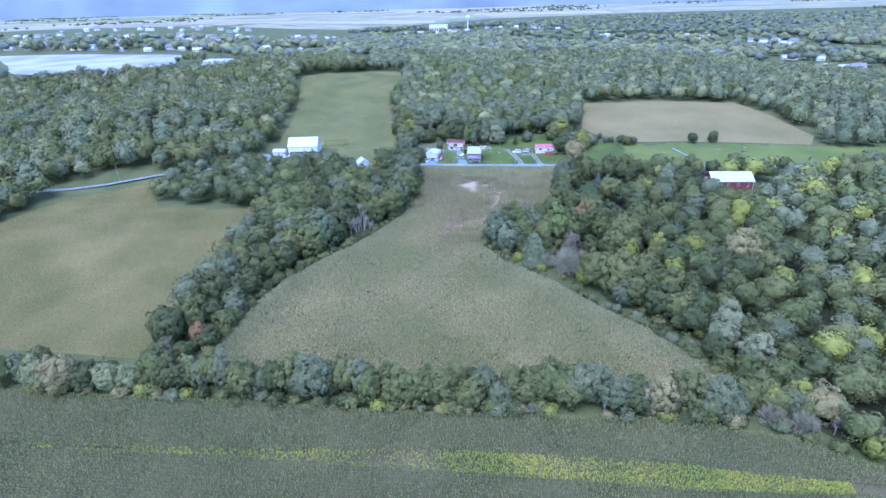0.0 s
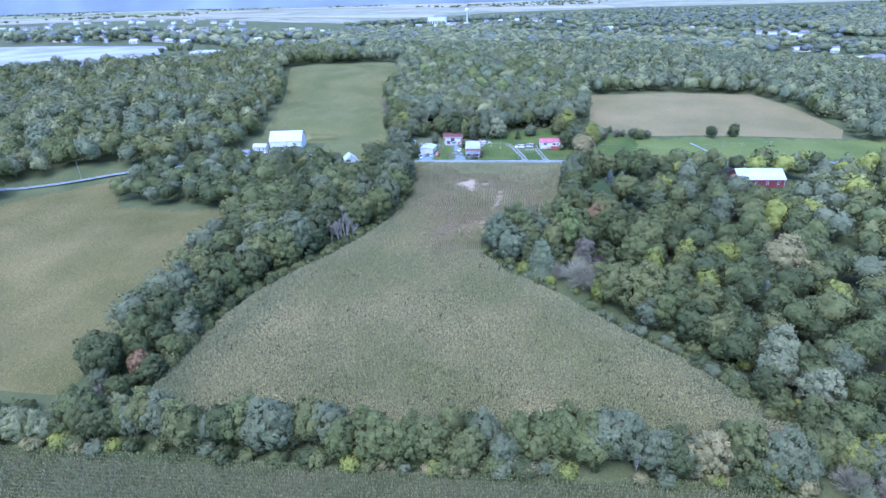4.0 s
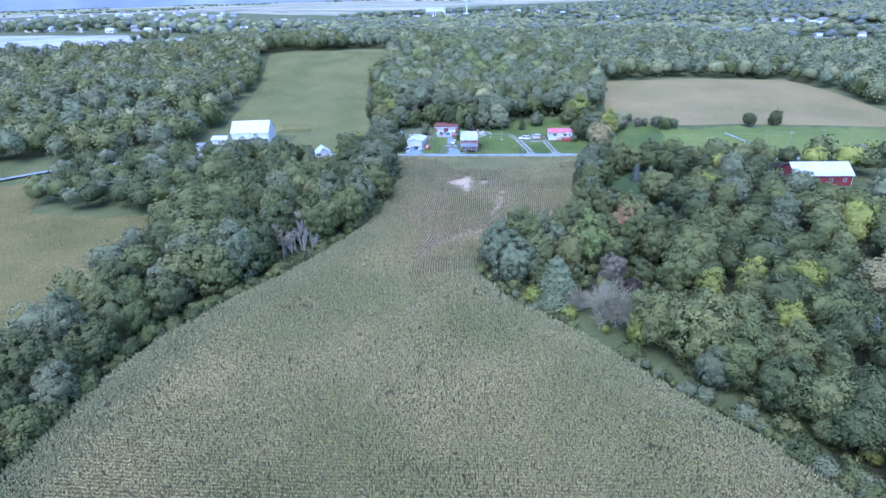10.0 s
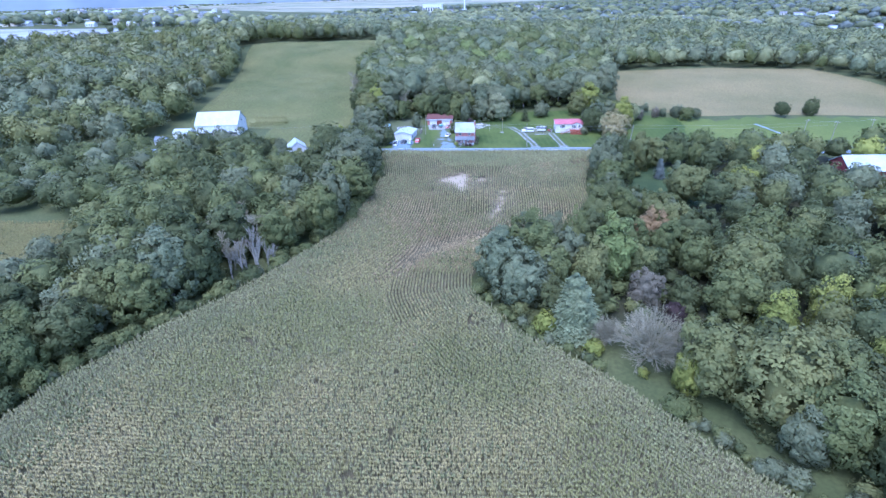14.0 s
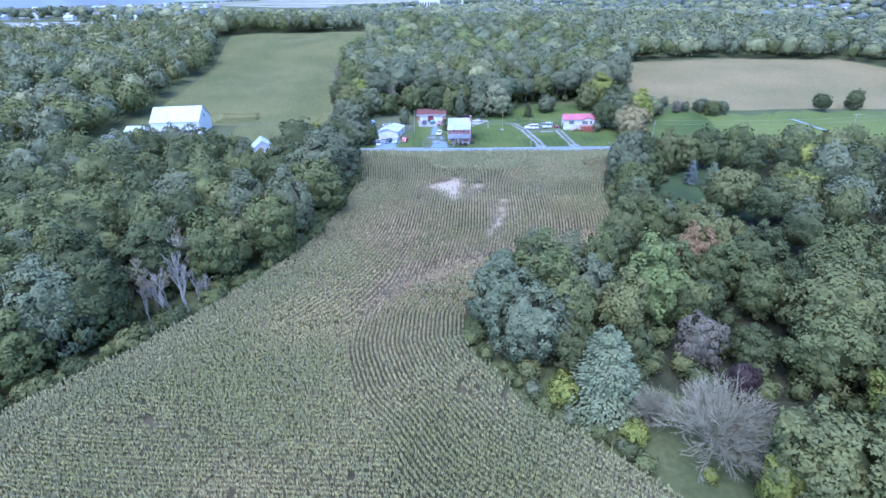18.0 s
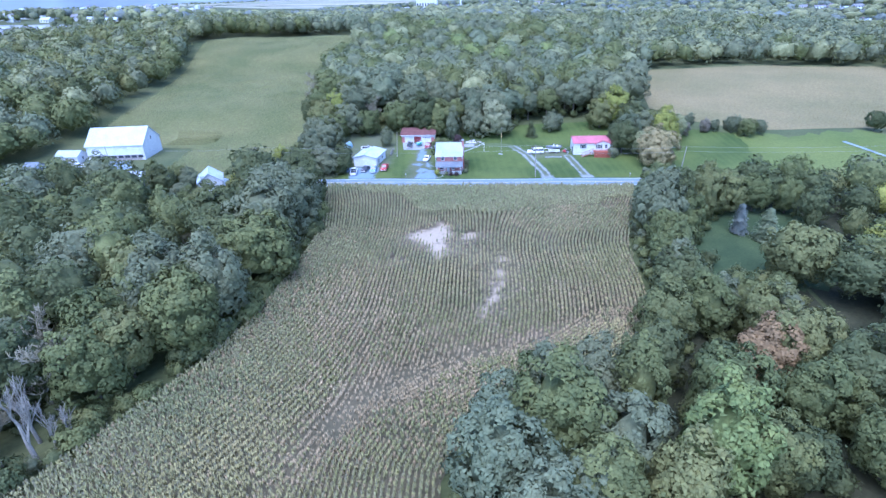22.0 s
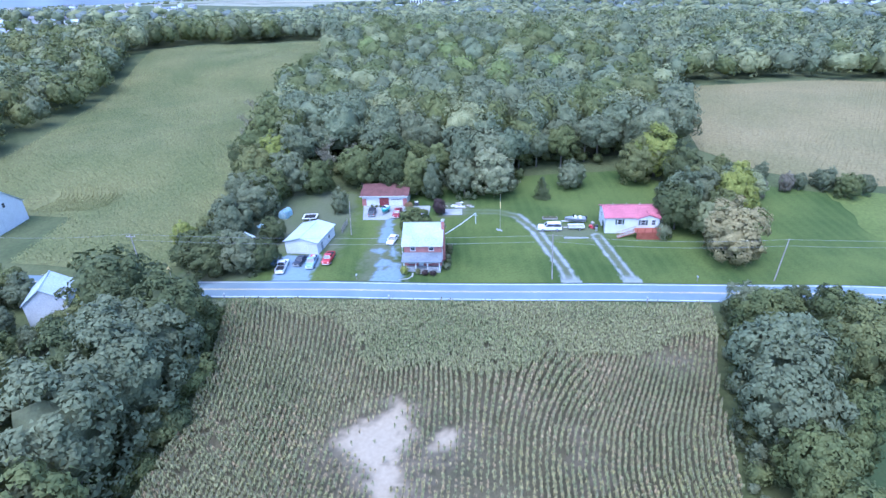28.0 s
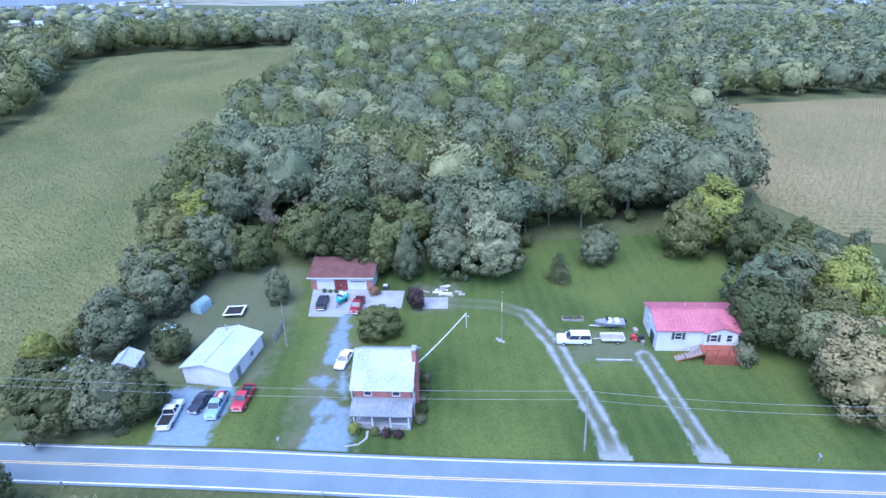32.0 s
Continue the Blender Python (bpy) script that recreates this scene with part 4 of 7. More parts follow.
def plant(poly, gap, seed, tall, hues, where, forms=("broad",) * 5 + ("oval",), avoid=(), keep=1.0, group=""):
    x, y, rng = dots(poly, gap, seed, keep)
    ok = free_of(x, y, PLANTED) & ~inside_any(avoid, x, y)
    for a, b in zip(x[ok], y[ok]):
        form = forms[int(rng.integers(len(forms)))]
        h = rng.uniform(*tall) * (0.28 if form == "shrub" else 1)
        tree(form, int(rng.integers(6)), float(a), float(b), h, hues[int(rng.integers(len(hues)))], where, float(rng.uniform(0.85, 1.2)), float(rng.uniform(0, 360)), group)


# leafless trees
BARE = branch_mesh(5, 9.0, 5, 0.8, "crown", TWIGS, 0.26, 4, 0.75)


def dome_mesh(seed, wide, tall, limbs):
    """A leafless dome: limbs fanning from a short stem, split into twigs towards the outside."""
    rng = random.Random(seed)
    stem = tube([(0, 0, -0.4), (0, 0, 1.2)], [0.4, 0.34], 7)
    bm = bmesh.new()
    for k in range(limbs):
        a, e = rng.random() * 6.283, math.acos(0.18 + rng.random() * 0.8)
        out = Vector((math.cos(a) * math.sin(e), math.sin(a) * math.sin(e), math.cos(e)))
        end = Vector((out.x * wide, out.y * wide, 1.0 + out.z * (tall - 1.0))) * rng.uniform(0.8, 1.0)
        start = Vector((out.x * 0.2, out.y * 0.2, rng.uniform(0.5, 1.6)))
        mid = start.lerp(end, 0.5) + Vector((0, 0, 0.9 + rng.gauss(0, 0.3)))
        tube([start, start.lerp(mid, 0.5) + Vector((0, 0, 0.25)), mid, mid.lerp(end, 0.55) + Vector((0, 0, 0.2)), end], [0.075, 0.062, 0.05, 0.034, 0.018], 4, bm)
        for j in range(11):
            f = rng.uniform(0.3, 0.98)
            p = start.lerp(mid, f * 2) if f < 0.5 else mid.lerp(end, f * 2 - 1)
            d = (out + Vector((rng.gauss(0, 0.45), rng.gauss(0, 0.45), rng.gauss(0.15, 0.35)))).normalized()
            q = p + d * rng.uniform(1.2, 2.6)
            tube([p, p.lerp(q, 0.5) + Vector((0, 0, 0.08)), q], [0.04, 0.032, 0.02], 3, bm)
            for i in range(3):
                r0 = p.lerp(q, rng.uniform(0.3, 0.9))
                tube([r0, r0 + (d + Vector((rng.gauss(0, 0.5), rng.gauss(0, 0.5), rng.gauss(0, 0.4)))).normalized() * rng.uniform(0.6, 1.3)], [0.028, 0.016], 3, bm)
    return as_mesh("trunk", stem, TWIGS), as_mesh("crown", bm, TWIGS)


DOME = dome_mesh(6, 8.2, 11.5, 130)
SNAG = branch_mesh(9, 13.0, 4, 0.42, "crown", PALE_BARK, 0.34, 3, 1.0)


def bare_tree(me, x, y, s, turn, label, wide=1.0):
    root = empty("bare_tree", Matrix.Translation((x, y, hz(x, y))) @ Euler((0, 0, radians(turn))).to_matrix().to_4x4() @ Matrix.Diagonal((s * wide, s * wide, s, 1)), label, "tree")
    share("trunk", me[0], root)
    share("crown", me[1], root)
    PLANTED.append((x, y, 4.0 * s))


random.seed(4)
# marked trees of the wood beside the corn
W = "at the edge of the corn field"
bare_tree(DOME, 33, 199.5, 1.0, 10, "grey leafless spreading tree at the corn's edge", 1.05)
bare_tree(DOME, 25.2, 204.5, 0.62, 120, "grey leafless sapling beside a pine", 0.7)
tree("pine", 0, 18.4, 208.5, 15, "pine", W, 1.25)
tree("shrub", 1, 12.4, 208.6, 4.6, "yellow", W, 0.9)
tree("shrub", 2, 30.5, 194.5, 2.2, "yellow", W, 0.8)
for x, y, t, hue, wide, form in [
        # the point of the wood
        (2.6, 227, 12.8, "slate", 1.25, "broad"), (7.2, 218.4, 12.6, "slate", 1.25, "broad"), (12.2, 223.5, 11.5, "slate", 1.15, "broad"), (3.6, 235.2, 12, "slate", 1.1, "broad"), (11.2, 238.6, 13.2, "grey", 1.2, "broad"), (19.2, 231.8, 13, "grey", 1.2, "broad"), (23.4, 241.6, 14, "mid", 1.0, "oval"), (17.5, 245.5, 11, "grey", 1.1, "broad"), (14.5, 215.5, 8, "dark", 1.1, "broad"),
        (30.6, 229.6, 17, "bright", 1.15, "oval"), (37.5, 231, 11, "mid", 1.1, "broad"), (36.2, 218.8, 10.4, "brown", 1.0, "broad"), (45, 217.5, 9, "dark", 1.1, "broad"), (40.5, 210.5, 7.5, "plum", 0.9, "broad"), (25.5, 217.5, 8, "dark", 1.0, "broad"),
        # over the leafless tree
        (42.5, 191, 16, "olive", 1.15, "broad"), (50.5, 183, 16, "olive", 1.3, "broad"), (37.4, 190.5, 8, "yellow", 1.0, "broad"), (56, 174.5, 14, "mid", 1.15, "broad"), (50.5, 174, 9, "grey", 1.2, "broad"), (61, 167.5, 13, "dark", 1.2, "broad"), (63, 186, 14, "dark", 1.2, "broad"), (54.2, 214.6, 14.5, "mid", 1.2, "broad"), (60.6, 225, 18, "olive", 1.15, "broad"), (58.5, 204.5, 12.5, "yellow", 1.1, "oval"),
        (66.5, 157.5, 7, "mid", 1.2, "broad"), (70, 163, 8, "spruce", 0.9, "oval"), (76, 146, 13, "silver", 1.15, "broad"), (83, 138, 12, "silver", 1.2, "broad"), (80, 153, 13, "silver", 1.1, "broad"), (72, 153.5, 5, "yellow", 1.2, "broad"), (85, 150, 11, "dark", 1.2, "broad"), (75, 139, 6, "dark", 1.1, "broad"),
        # behind the point, up to the road
        (36, 243, 14, "mid", 1.1, "broad"), (45.6, 253, 12.4, "rust", 1.2, "broad"), (32, 261, 12.5, "olive", 1.1, "broad"), (41, 266, 12, "mid", 1.1, "broad"), (27, 251, 12, "dark", 1.2, "broad"), (71, 243, 15, "mid", 1.2, "broad"), (70.8, 209.5, 13.5, "yellow", 1.1, "oval"), (64, 196, 13, "olive", 1.1, "broad"), (84, 288, 12, "yellow", 1.0, "broad"), (104, 206, 16, "tan", 1.45, "broad"), (88, 213, 13, "yellow", 1.1, "broad"), (112, 198, 13, "olive", 1.3, "broad"), (84, 226, 12, "spruce", 1.0, "oval"),
        (66, 231, 12, "yellow", 0.9, "broad"), (40, 231, 11, "dark", 1.1, "broad"), (39.8, 285.5, 12, "mid", 1.15, "broad"), (41.5, 303, 15.2, "grey", 1.1, "broad"), (45, 314.5, 14, "slate", 1.2, "broad"), (47, 324, 11, "mid", 1.2, "broad"), (40.8, 294, 12, "mid", 1.05, "broad"), (56, 315, 12.5, "olive", 1.0, "broad"), (64.2, 282.4, 15.6, "olive", 1.2, "broad"), (51, 327, 9, "mid", 1.2, "broad"), (60, 324, 11, "mid", 1.2, "broad"), (57, 334, 6.5, "dark", 1.3, "broad"), (48, 331.5, 8, "grey", 1.2, "broad"), (47.5, 300.5, 11, "mid", 1.0, "broad"), (48.6, 271.5, 10, "mid", 1.1, "broad"), (43, 269, 10, "grey", 1.1, "broad"), (54.5, 268.5, 9, "grey", 1.1, "broad"), (58, 276, 7.5, "mid", 1.1, "broad"), (63, 317.5, 12, "olive", 1.1, "broad"), (70, 318.5, 11.5, "mid", 1.1, "broad"), (78, 318, 11, "mid", 0.9, "broad"), (80, 308.5, 7, "dark", 0.9, "oval"),
        (38, 276.5, 11, "grey", 1.1, "broad"), (47, 242, 12, "mid", 1.1, "broad"), (52, 233, 13, "mid", 1.0, "broad"), (72, 190, 13, "yellow", 1.0, "broad"), (68, 177, 13, "olive", 1.1, "broad"), (49.5, 264, 12, "olive", 1.1, "broad"), (55, 246, 14, "dark", 1.2, "broad")]:
    tree(form, int(x) % (6 if form == "broad" else 4), x, y, t, hue, W, wide * 0.92)
tree("spruce", 0, 62, 306.5, 7.8, "spruce", "on a lawn behind the trees")
tree("spruce", 1, 67, 303.2, 8.5, "pine", "on a lawn behind the trees", 1.25)
tree("spruce", 0, 92, 190, 9, "spruce", "among broadleaved trees")
RIGHT_WOOD = [(82, 128), (72, 142), (59, 162), (46, 182), (34, 200), (22, 210), (10, 217), (3, 224), (4, 236), (14, 243), (26, 252), (36, 264), (38, 300), (48, 333), (66, 334), (66, 132)]
CLEARING = [[(49.5, 284), (51, 298), (54.5, 305), (58, 314), (80, 314), (80, 296), (62, 284)], [(22, 198), (34, 182), (41, 184), (40, 200), (30, 208)], [(57, 166), (62, 172), (66, 168), (61, 161)], [(114, 284), (112, 318), (160, 318), (157, 284)]]
plant(RIGHT_WOOD, 10.6, 51, (8.5, 15.0), ["dark", "mid", "dark", "mid", "dark", "olive", "dark", "grey", "mid", "dark"], "in the wood beside the corn", avoid=CLEARING + [[(42, 260), (42, 280), (50, 290), (64, 286), (62, 262)], [(27, 204), (30, 224), (56, 226), (62, 202), (50, 194)]])
for k in range(30):
    y = random.uniform(128, 190)
    x = float(np.interp(y, [126, 140, 155.5, 169.5, 190.5, 200.5, 205.5, 213, 221, 228, 234], [77, 67.5, 57.5, 43.5, 28, 16.5, 8, 2.6, -2.6, -3, -1.4])) + random.uniform(0.3, 3.5)
    if not 184 < y < 201:
        tree("shrub", k, x, y, random.uniform(1.8, 4.2), random.choice(["mid", "olive", "dark", "grey"]), W)
for x, y in [(60, 160), (22, 201), (79, 138), (70, 147), (13, 211), (7, 213)]:
    tree("shrub", int(x), x, y, random.uniform(2.2, 3.6), random.choice(["mid", "yellow", "olive"]), W)

# the hedgerow between the two fields
W = "in the hedgerow between the fields"
bare_tree(SNAG, -60.5, 227.5, 1.3, 0, "bleached dead tree with broken limbs", 0.9)
bare_tree(SNAG, -64.5, 226, 1.0, 140, "bleached dead tree leaning beside another", 1.0)
for x, y, k, turn in [(-62.5, 224.5, 0.85, 200), (-58.8, 229.2, 0.9, 290), (-66.5, 224, 0.75, 20), (-63, 231, 1.15, 100)]:
    bare_tree(SNAG, x, y, k, turn, "slender bleached dead tree among brush", 0.75)
bare_tree(SNAG, -57.5, 231, 0.7, 60, "bleached broken snag by the corn", 1.0)
bare_tree(BARE, -66, 238, 1.6, 30, "grey leafless tree in the hedgerow", 1.0)
for x, y, k in [(-70, 246, 1.5), (-76, 233, 1.4), (-57, 262, 1.25), (-62, 274, 1.3), (-68, 229, 1.3)]:
    bare_tree(BARE, x, y, k, x * 7, "grey leafless tree among hedgerow crowns", 0.9)
bare_tree(BARE, -56, 272, 1.3, 70, "grey leafless tree with fine twigs", 0.9)
for x, y, t, hue, wide in [(-52, 254, 18, "mid", 1.0), (-50, 262, 17, "grey", 0.9), (-48, 277, 17.5, "mid", 1.1), (-50, 290, 17.5, "grey", 1.1), (-50, 302, 16, "grey", 1.15), (-51, 313, 14, "grey", 1.15), (-57, 324, 11, "mid", 1.1), (-58, 332, 9, "dark", 1.1), (-66, 333, 9.5, "dark", 1.1), (-72, 337, 8, "grey", 1.0),
                           (-58, 246, 15, "olive", 0.9), (-73, 219, 16, "dark", 1.1), (-84, 211, 17, "dark", 1.1), (-92, 222, 18, "mid", 1.1), (-80, 226, 17, "dark", 1.0), (-88, 193, 14, "dark", 1.1), (-97, 183, 14, "dark", 1.1),
                           (-97, 165, 11, "dark", 1.0), (-100, 152, 11, "dark", 1.0), (-94, 148, 9, "mid", 1.2), (-95, 158, 10, "grey", 1.2), (-96, 173, 12, "dark", 1.2), (-92, 184, 11, "mid", 1.1), (-95, 138, 8, "dark", 1.2), (-105, 200, 15, "dark", 1.1), (-100, 140, 9, "rust", 0.9), (-72, 322, 9, "olive", 0.9), (-76, 330, 8, "yellow", 0.8)]:
    tree("broad", int(-x) % 6, x, y, t, hue, W, wide)
HEDGEROW = [(-97, 132), (-97, 170), (-88, 192), (-79, 208), (-68, 221), (-59, 239), (-52, 262), (-49, 290), (-52, 328), (-62, 333), (-68, 320), (-64, 290), (-67, 262), (-74, 240), (-84, 222), (-96, 200), (-106, 180), (-112, 136)]
HEDGEROW_WEST = [(-64, 333), (-70, 320), (-66, 290), (-69, 262), (-76, 242), (-86, 224), (-98, 202), (-108, 182), (-113, 140), (-117, 140), (-117, 172), (-118, 224), (-124, 262), (-117, 330), (-100, 312), (-80, 318)]
HOUSE_GAP = [[(-90, 310), (-92, 337), (-76, 337), (-69, 302), (-79, 300)], [(-116, 324), (-116, 337), (-106, 337), (-106, 324)]]
plant(HEDGEROW, 8.2, 52, (12, 17), ["dark", "mid", "dark", "grey", "mid", "olive", "dark", "slate"], W, avoid=HOUSE_GAP)
for k in range(84):
    f = random.random()
    y = 140 + f * 190
    x = float(np.interp(y, [126, 151, 168, 184, 198, 212, 223.5, 235, 250, 262, 280, 302, 320, 334], [-95, -93, -91, -86, -77, -66.5, -59.5, -55, -49.5, -46.4, -44, -44, -48, -52])) + random.uniform(-2.4, 0.8)
    tree("shrub", k, x, y, random.uniform(2.2, 4.8), random.choice(["mid", "dark", "olive", "mid"]), "at the foot of the hedgerow")

for x, y, t, hue in [(-76, 321, 7, "mid"), (-88.5, 321, 7.5, "grey"), (-80.5, 311, 8.5, "mid"), (-74, 305, 9.5, "olive"), (-93, 332.5, 7.5, "grey"), (-71.5, 333.5, 7.5, "mid"), (-99, 328, 9, "dark"), (-104, 334, 7.5, "mid"), (-79.5, 318.5, 5, "grey"), (-97, 335, 7, "mid"), (-85, 306, 9, "grey")]:
    tree("broad", int(-x) % 6, x, y, t, hue, "beside the roadside houses", 1.15)

# the hedge across the front
W = "in the hedge before the corn field"
x0 = -178
rng = random.Random(8)
while x0 < 96:
    big = rng.random() < (0.8 if -45 < x0 < 30 else 0.4)
    t = rng.uniform(10.5, 13.5) if big else rng.uniform(7.5, 10.5)
    tree("broad" if rng.random() < 0.8 else "oval", rng.randrange(6), x0, rng.uniform(113, 120), t, rng.choice(["mid", "olive", "grey", "olive", "mid"] if -45 < x0 < 30 else ["dark", "grey", "sage", "olive", "mid", "grey", "tan"]), W, rng.uniform(0.9, 1.15))
    x0 += t * (0.36 if big else 0.38)
for k in range(95):
    tree("shrub", k, rng.uniform(-150, 100), rng.choice([rng.uniform(109.8, 112.5), rng.uniform(109.8, 112.5), rng.uniform(121, 125)]), rng.uniform(2.2, 4.6), rng.choice(["mid", "grey", "tan", "olive", "dark", "yellow"]), W)
for x, y, s in [(33, 113, 0.8), (38, 115, 0.7), (44, 113, 0.85), (66, 112, 0.7), (92, 109, 0.8), (99, 107, 0.7), (-76, 115, 0.7)]:
    bare_tree(SNAG, x, y, s * 0.75, x, "pale leafless sapling standing in the hedge")
for x, y, s in [(77, 112, 0.6), (84, 109, 0.62), (104, 106, 0.5)]:
    bare_tree(DOME, x, y, s, x, "pale leafless spreading tree at the hedge's end", 0.8)
for x, y, t, hue in [(-100, 130, 8, "mid"), (-104, 126, 7, "brown"), (-96, 124, 7, "sage"), (-108, 134, 8, "grey"), (-92, 120, 7, "grey"), (72, 134, 8, "mid"), (80, 124, 9, "dark"), (86, 114, 8, "mid"), (78, 130, 10, "mid"), (70, 141, 4, "olive"), (66, 148, 4, "mid"), (74, 127, 4, "mid"), (79, 117, 10, "yellow"), (86, 118, 11, "yellow"), (97, 102, 6.5, "yellow"), (72, 119, 7, "olive"), (90, 103, 3.5, "olive"), (84, 106, 3, "mid"), (104, 100, 5, "mid"), (110, 97, 6, "grey"), (62, 113, 6.5, "yellow")]:
    tree("broad" if t > 5 else "shrub", int(x), x, y, t, hue, W)

# trees round the houses
W = "beside the yard of the houses"
for x, y, t, hue, wide, form in [(-61.0, 349.5, 9.5, "dark", 1.6, "broad"), (-53.2, 349.6, 9.5, "grey", 1.3, "broad"), (-48.6, 350.4, 8.0, "dark", 1.1, "broad"), (-66.5, 352, 8.0, "dark", 1.3, "broad"), (-61, 377, 11.0, "grey", 1.3, "broad"),
                                 (-62.8, 366.5, 9.5, "grey", 1.4, "broad"), (-51.6, 363.5, 7.0, "dark", 1.1, "broad"), (-55.4, 391.5, 12, "grey", 1.2, "broad"), (-66.5, 394, 12.5, "olive", 1.15, "broad"), (-61, 398, 13, "yellow", 1.0, "broad"),
                                 (-48, 392, 10.5, "mid", 1.1, "broad"), (-73, 361.5, 6.5, "yellow", 1.1, "broad"), (-38.8, 381, 6.6, "grey", 0.85, "broad"), (-17, 371, 5.8, "mid", 1.7, "broad"), (-11.5, 379.5, 5.2, "plum", 1.2, "oval"),
                                 (-69, 366, 7, "olive", 1.1, "broad"), (-67.5, 372.5, 8, "grey", 1.2, "broad"), (-60, 384, 11.5, "mid", 1.3, "broad"), (-66.5, 384, 10, "grey", 1.2, "broad"), (49.5, 378, 11.5, "slate", 1.1, "broad"), (58, 386, 11.5, "olive", 1.3, "broad"), (66, 383, 10.5, "sage", 1.3, "broad"), (55, 356.5, 12.5, "tan", 1.35, "broad"), (46.5, 369.5, 13, "dark", 1.15, "broad"), (52.5, 366, 10, "sage", 1.1, "broad"), (58, 371, 10.5, "olive", 1.1, "broad"), (62, 376, 12.5, "yellow", 1.0, "broad"), (56, 380, 10, "grey", 1.1, "broad"), (50, 403, 13, "yellow", 1.3, "broad"),
                                 (55, 396, 11.5, "dark", 1.1, "broad"), (44, 399.5, 11.5, "olive", 1.1, "broad"), (66, 391, 8, "grey", 1.1, "broad"), (72, 388, 5.5, "brown", 1.3, "broad"), (96, 389, 7, "mid", 1.2, "broad"), (3.6, 391.5, 14, "silver", 1.2, "broad"), (-5.4, 393, 10.8, "grey", 1.2, "broad"),
                                 (-14.4, 390.6, 11.5, "grey", 0.85, "oval"), (-19.5, 394, 13.5, "mid", 1.0, "broad"), (25, 395.5, 7.6, "grey", 1.25, "broad"), (-26, 396, 15, "dark", 1.1, "broad"), (-36, 397, 14, "mid", 1.1, "broad")]:
    tree(form, int(abs(x)) % 6, x, y, t, hue, W, wide)
tree("spruce", 1, 16.2, 388.8, 6.2, "dark", "standing alone on the lawn", 1.25)
for x, y in [(142, 391), (157, 394)]:
    tree("broad", int(x) % 6, x, y, 8.2, "dark", "standing alone beside the bean field", 1.15)
plant([(-70, 386), (-75, 404), (-62, 404), (-60, 386)], 7.0, 55, (8, 12), ["dark", "olive", "mid", "grey"], "between the yard and the hill field")
plant([(60, 386), (70, 389), (104, 388), (104, 394), (80, 400), (66, 408), (58, 402)], 6.5, 54, (4, 6.5), ["brown", "grey", "grey", "mid"], "along the edge of the bean field")


# woods that nobody could count, as joined crowns
def low_forms(seed, count, boughs, leaf_count, size, body=None, fill=0.86):
    return [crown_arrays(seed + i, 4.7, 5.0 + 0.5 * (i % 3), boughs, leaf_count, size, base=2.6 - 0.8 * (i % 3), body=body or ICO1, fill=fill) for i in range(count)]


def wood(name, x, y, tall, forms, hues, seed, label, wide=(0.9, 1.3)):
    """A wood of joined crowns."""
    rng = np.random.default_rng(seed)
    z = height(x, y)
    vs, ts, ns, idx, n0 = [], [], [], [], 0
    pick, turn = rng.integers(0, len(forms), len(x)), rng.random(len(x)) * 6.283
    s = rng.uniform(*tall, len(x)) / 13.0
    w = rng.uniform(*wide, len(x))
    hue = rng.integers(0, len(hues), len(x))
    for i in range(len(x)):
        v, t, n = forms[pick[i]]
        c, d = math.cos(turn[i]), math.sin(turn[i])
        k = s[i] * w[i]
        vs.append(np.stack([x[i] + k * (v[:, 0] * c - v[:, 1] * d), y[i] + k * (v[:, 0] * d + v[:, 1] * c), z[i] + s[i] * v[:, 2]], 1))
        ns.append(np.stack([n[:, 0] * c - n[:, 1] * d, n[:, 0] * d + n[:, 1] * c, n[:, 2]], 1))
        ts.append(t + n0)
        idx.append(np.full(len(t), hue[i]))
        n0 += len(v)
    me = fast_mesh(name, np.concatenate(vs), np.concatenate(ts), [LEAF[h] for h in hues], np.concatenate(idx), np.concatenate(ns))
    return tagged(new(name, me), label, "woods", kind="stuff")


MIXED = ["dark", "mid", "grey", "mid", "dark", "grey", "olive", "mid", "dark", "grey", "mid", "mid", "olive", "yellow"]
BACK = [(-73, 402), (-46, 400), (-35, 398), (-20, 396), (-10, 396), (1, 397), (10, 399), (13, 408), (26, 411), (42, 411), (50, 407), (60, 414), (66, 440), (80, 522), (88, 660), (-92, 660), (-93, 575), (-92, 505), (-85, 478), (-79, 446)]
BACK_FRONT = BACK[:12] + [(64, 430), (60, 440), (-78, 436)]
for x, y, k, wide in [(-47, 402, 1.3, 0.8), (-52, 412, 1.45, 0.9), (-78, 420, 1.5, 0.8), (-62, 430, 1.6, 0.9), (-40, 404, 1.1, 0.7), (-20, 420, 1.5, 0.7), (62, 424, 1.4, 0.9), (-84, 444, 1.5, 0.9), (-66, 452, 1.6, 0.8)]:
    bare_tree(BARE, x, y, k, x * 5, "grey leafless tree among woodland crowns", wide)
plant(BACK[:12] + [(x, y + 9) for x, y in BACK[11::-1]], 7.6, 60, (13, 18), ["slate", "grey", "sage", "mid", "grey", "mid", "grey", "slate"], "fronting the back woods", forms=("tall",))
x, y, rng = dots(BACK_FRONT, 8.8, 60)
ok = free_of(x, y, PLANTED, 0.7)
wood("woodland", x[ok], y[ok], (14, 19), low_forms(260, 8, 22, 2700, 0.28, ICO2, 0.72), ["mid", "grey", "mid", "sage", "slate", "grey", "slate"], 70, "mixed green trees at the edge of the back woods", (0.8, 1.1))
x, y, rng = dots(BACK, 9.6, 61)
ok = free_of(x, y, PLANTED, 0.7) & ~inside(BACK_FRONT, x, y)
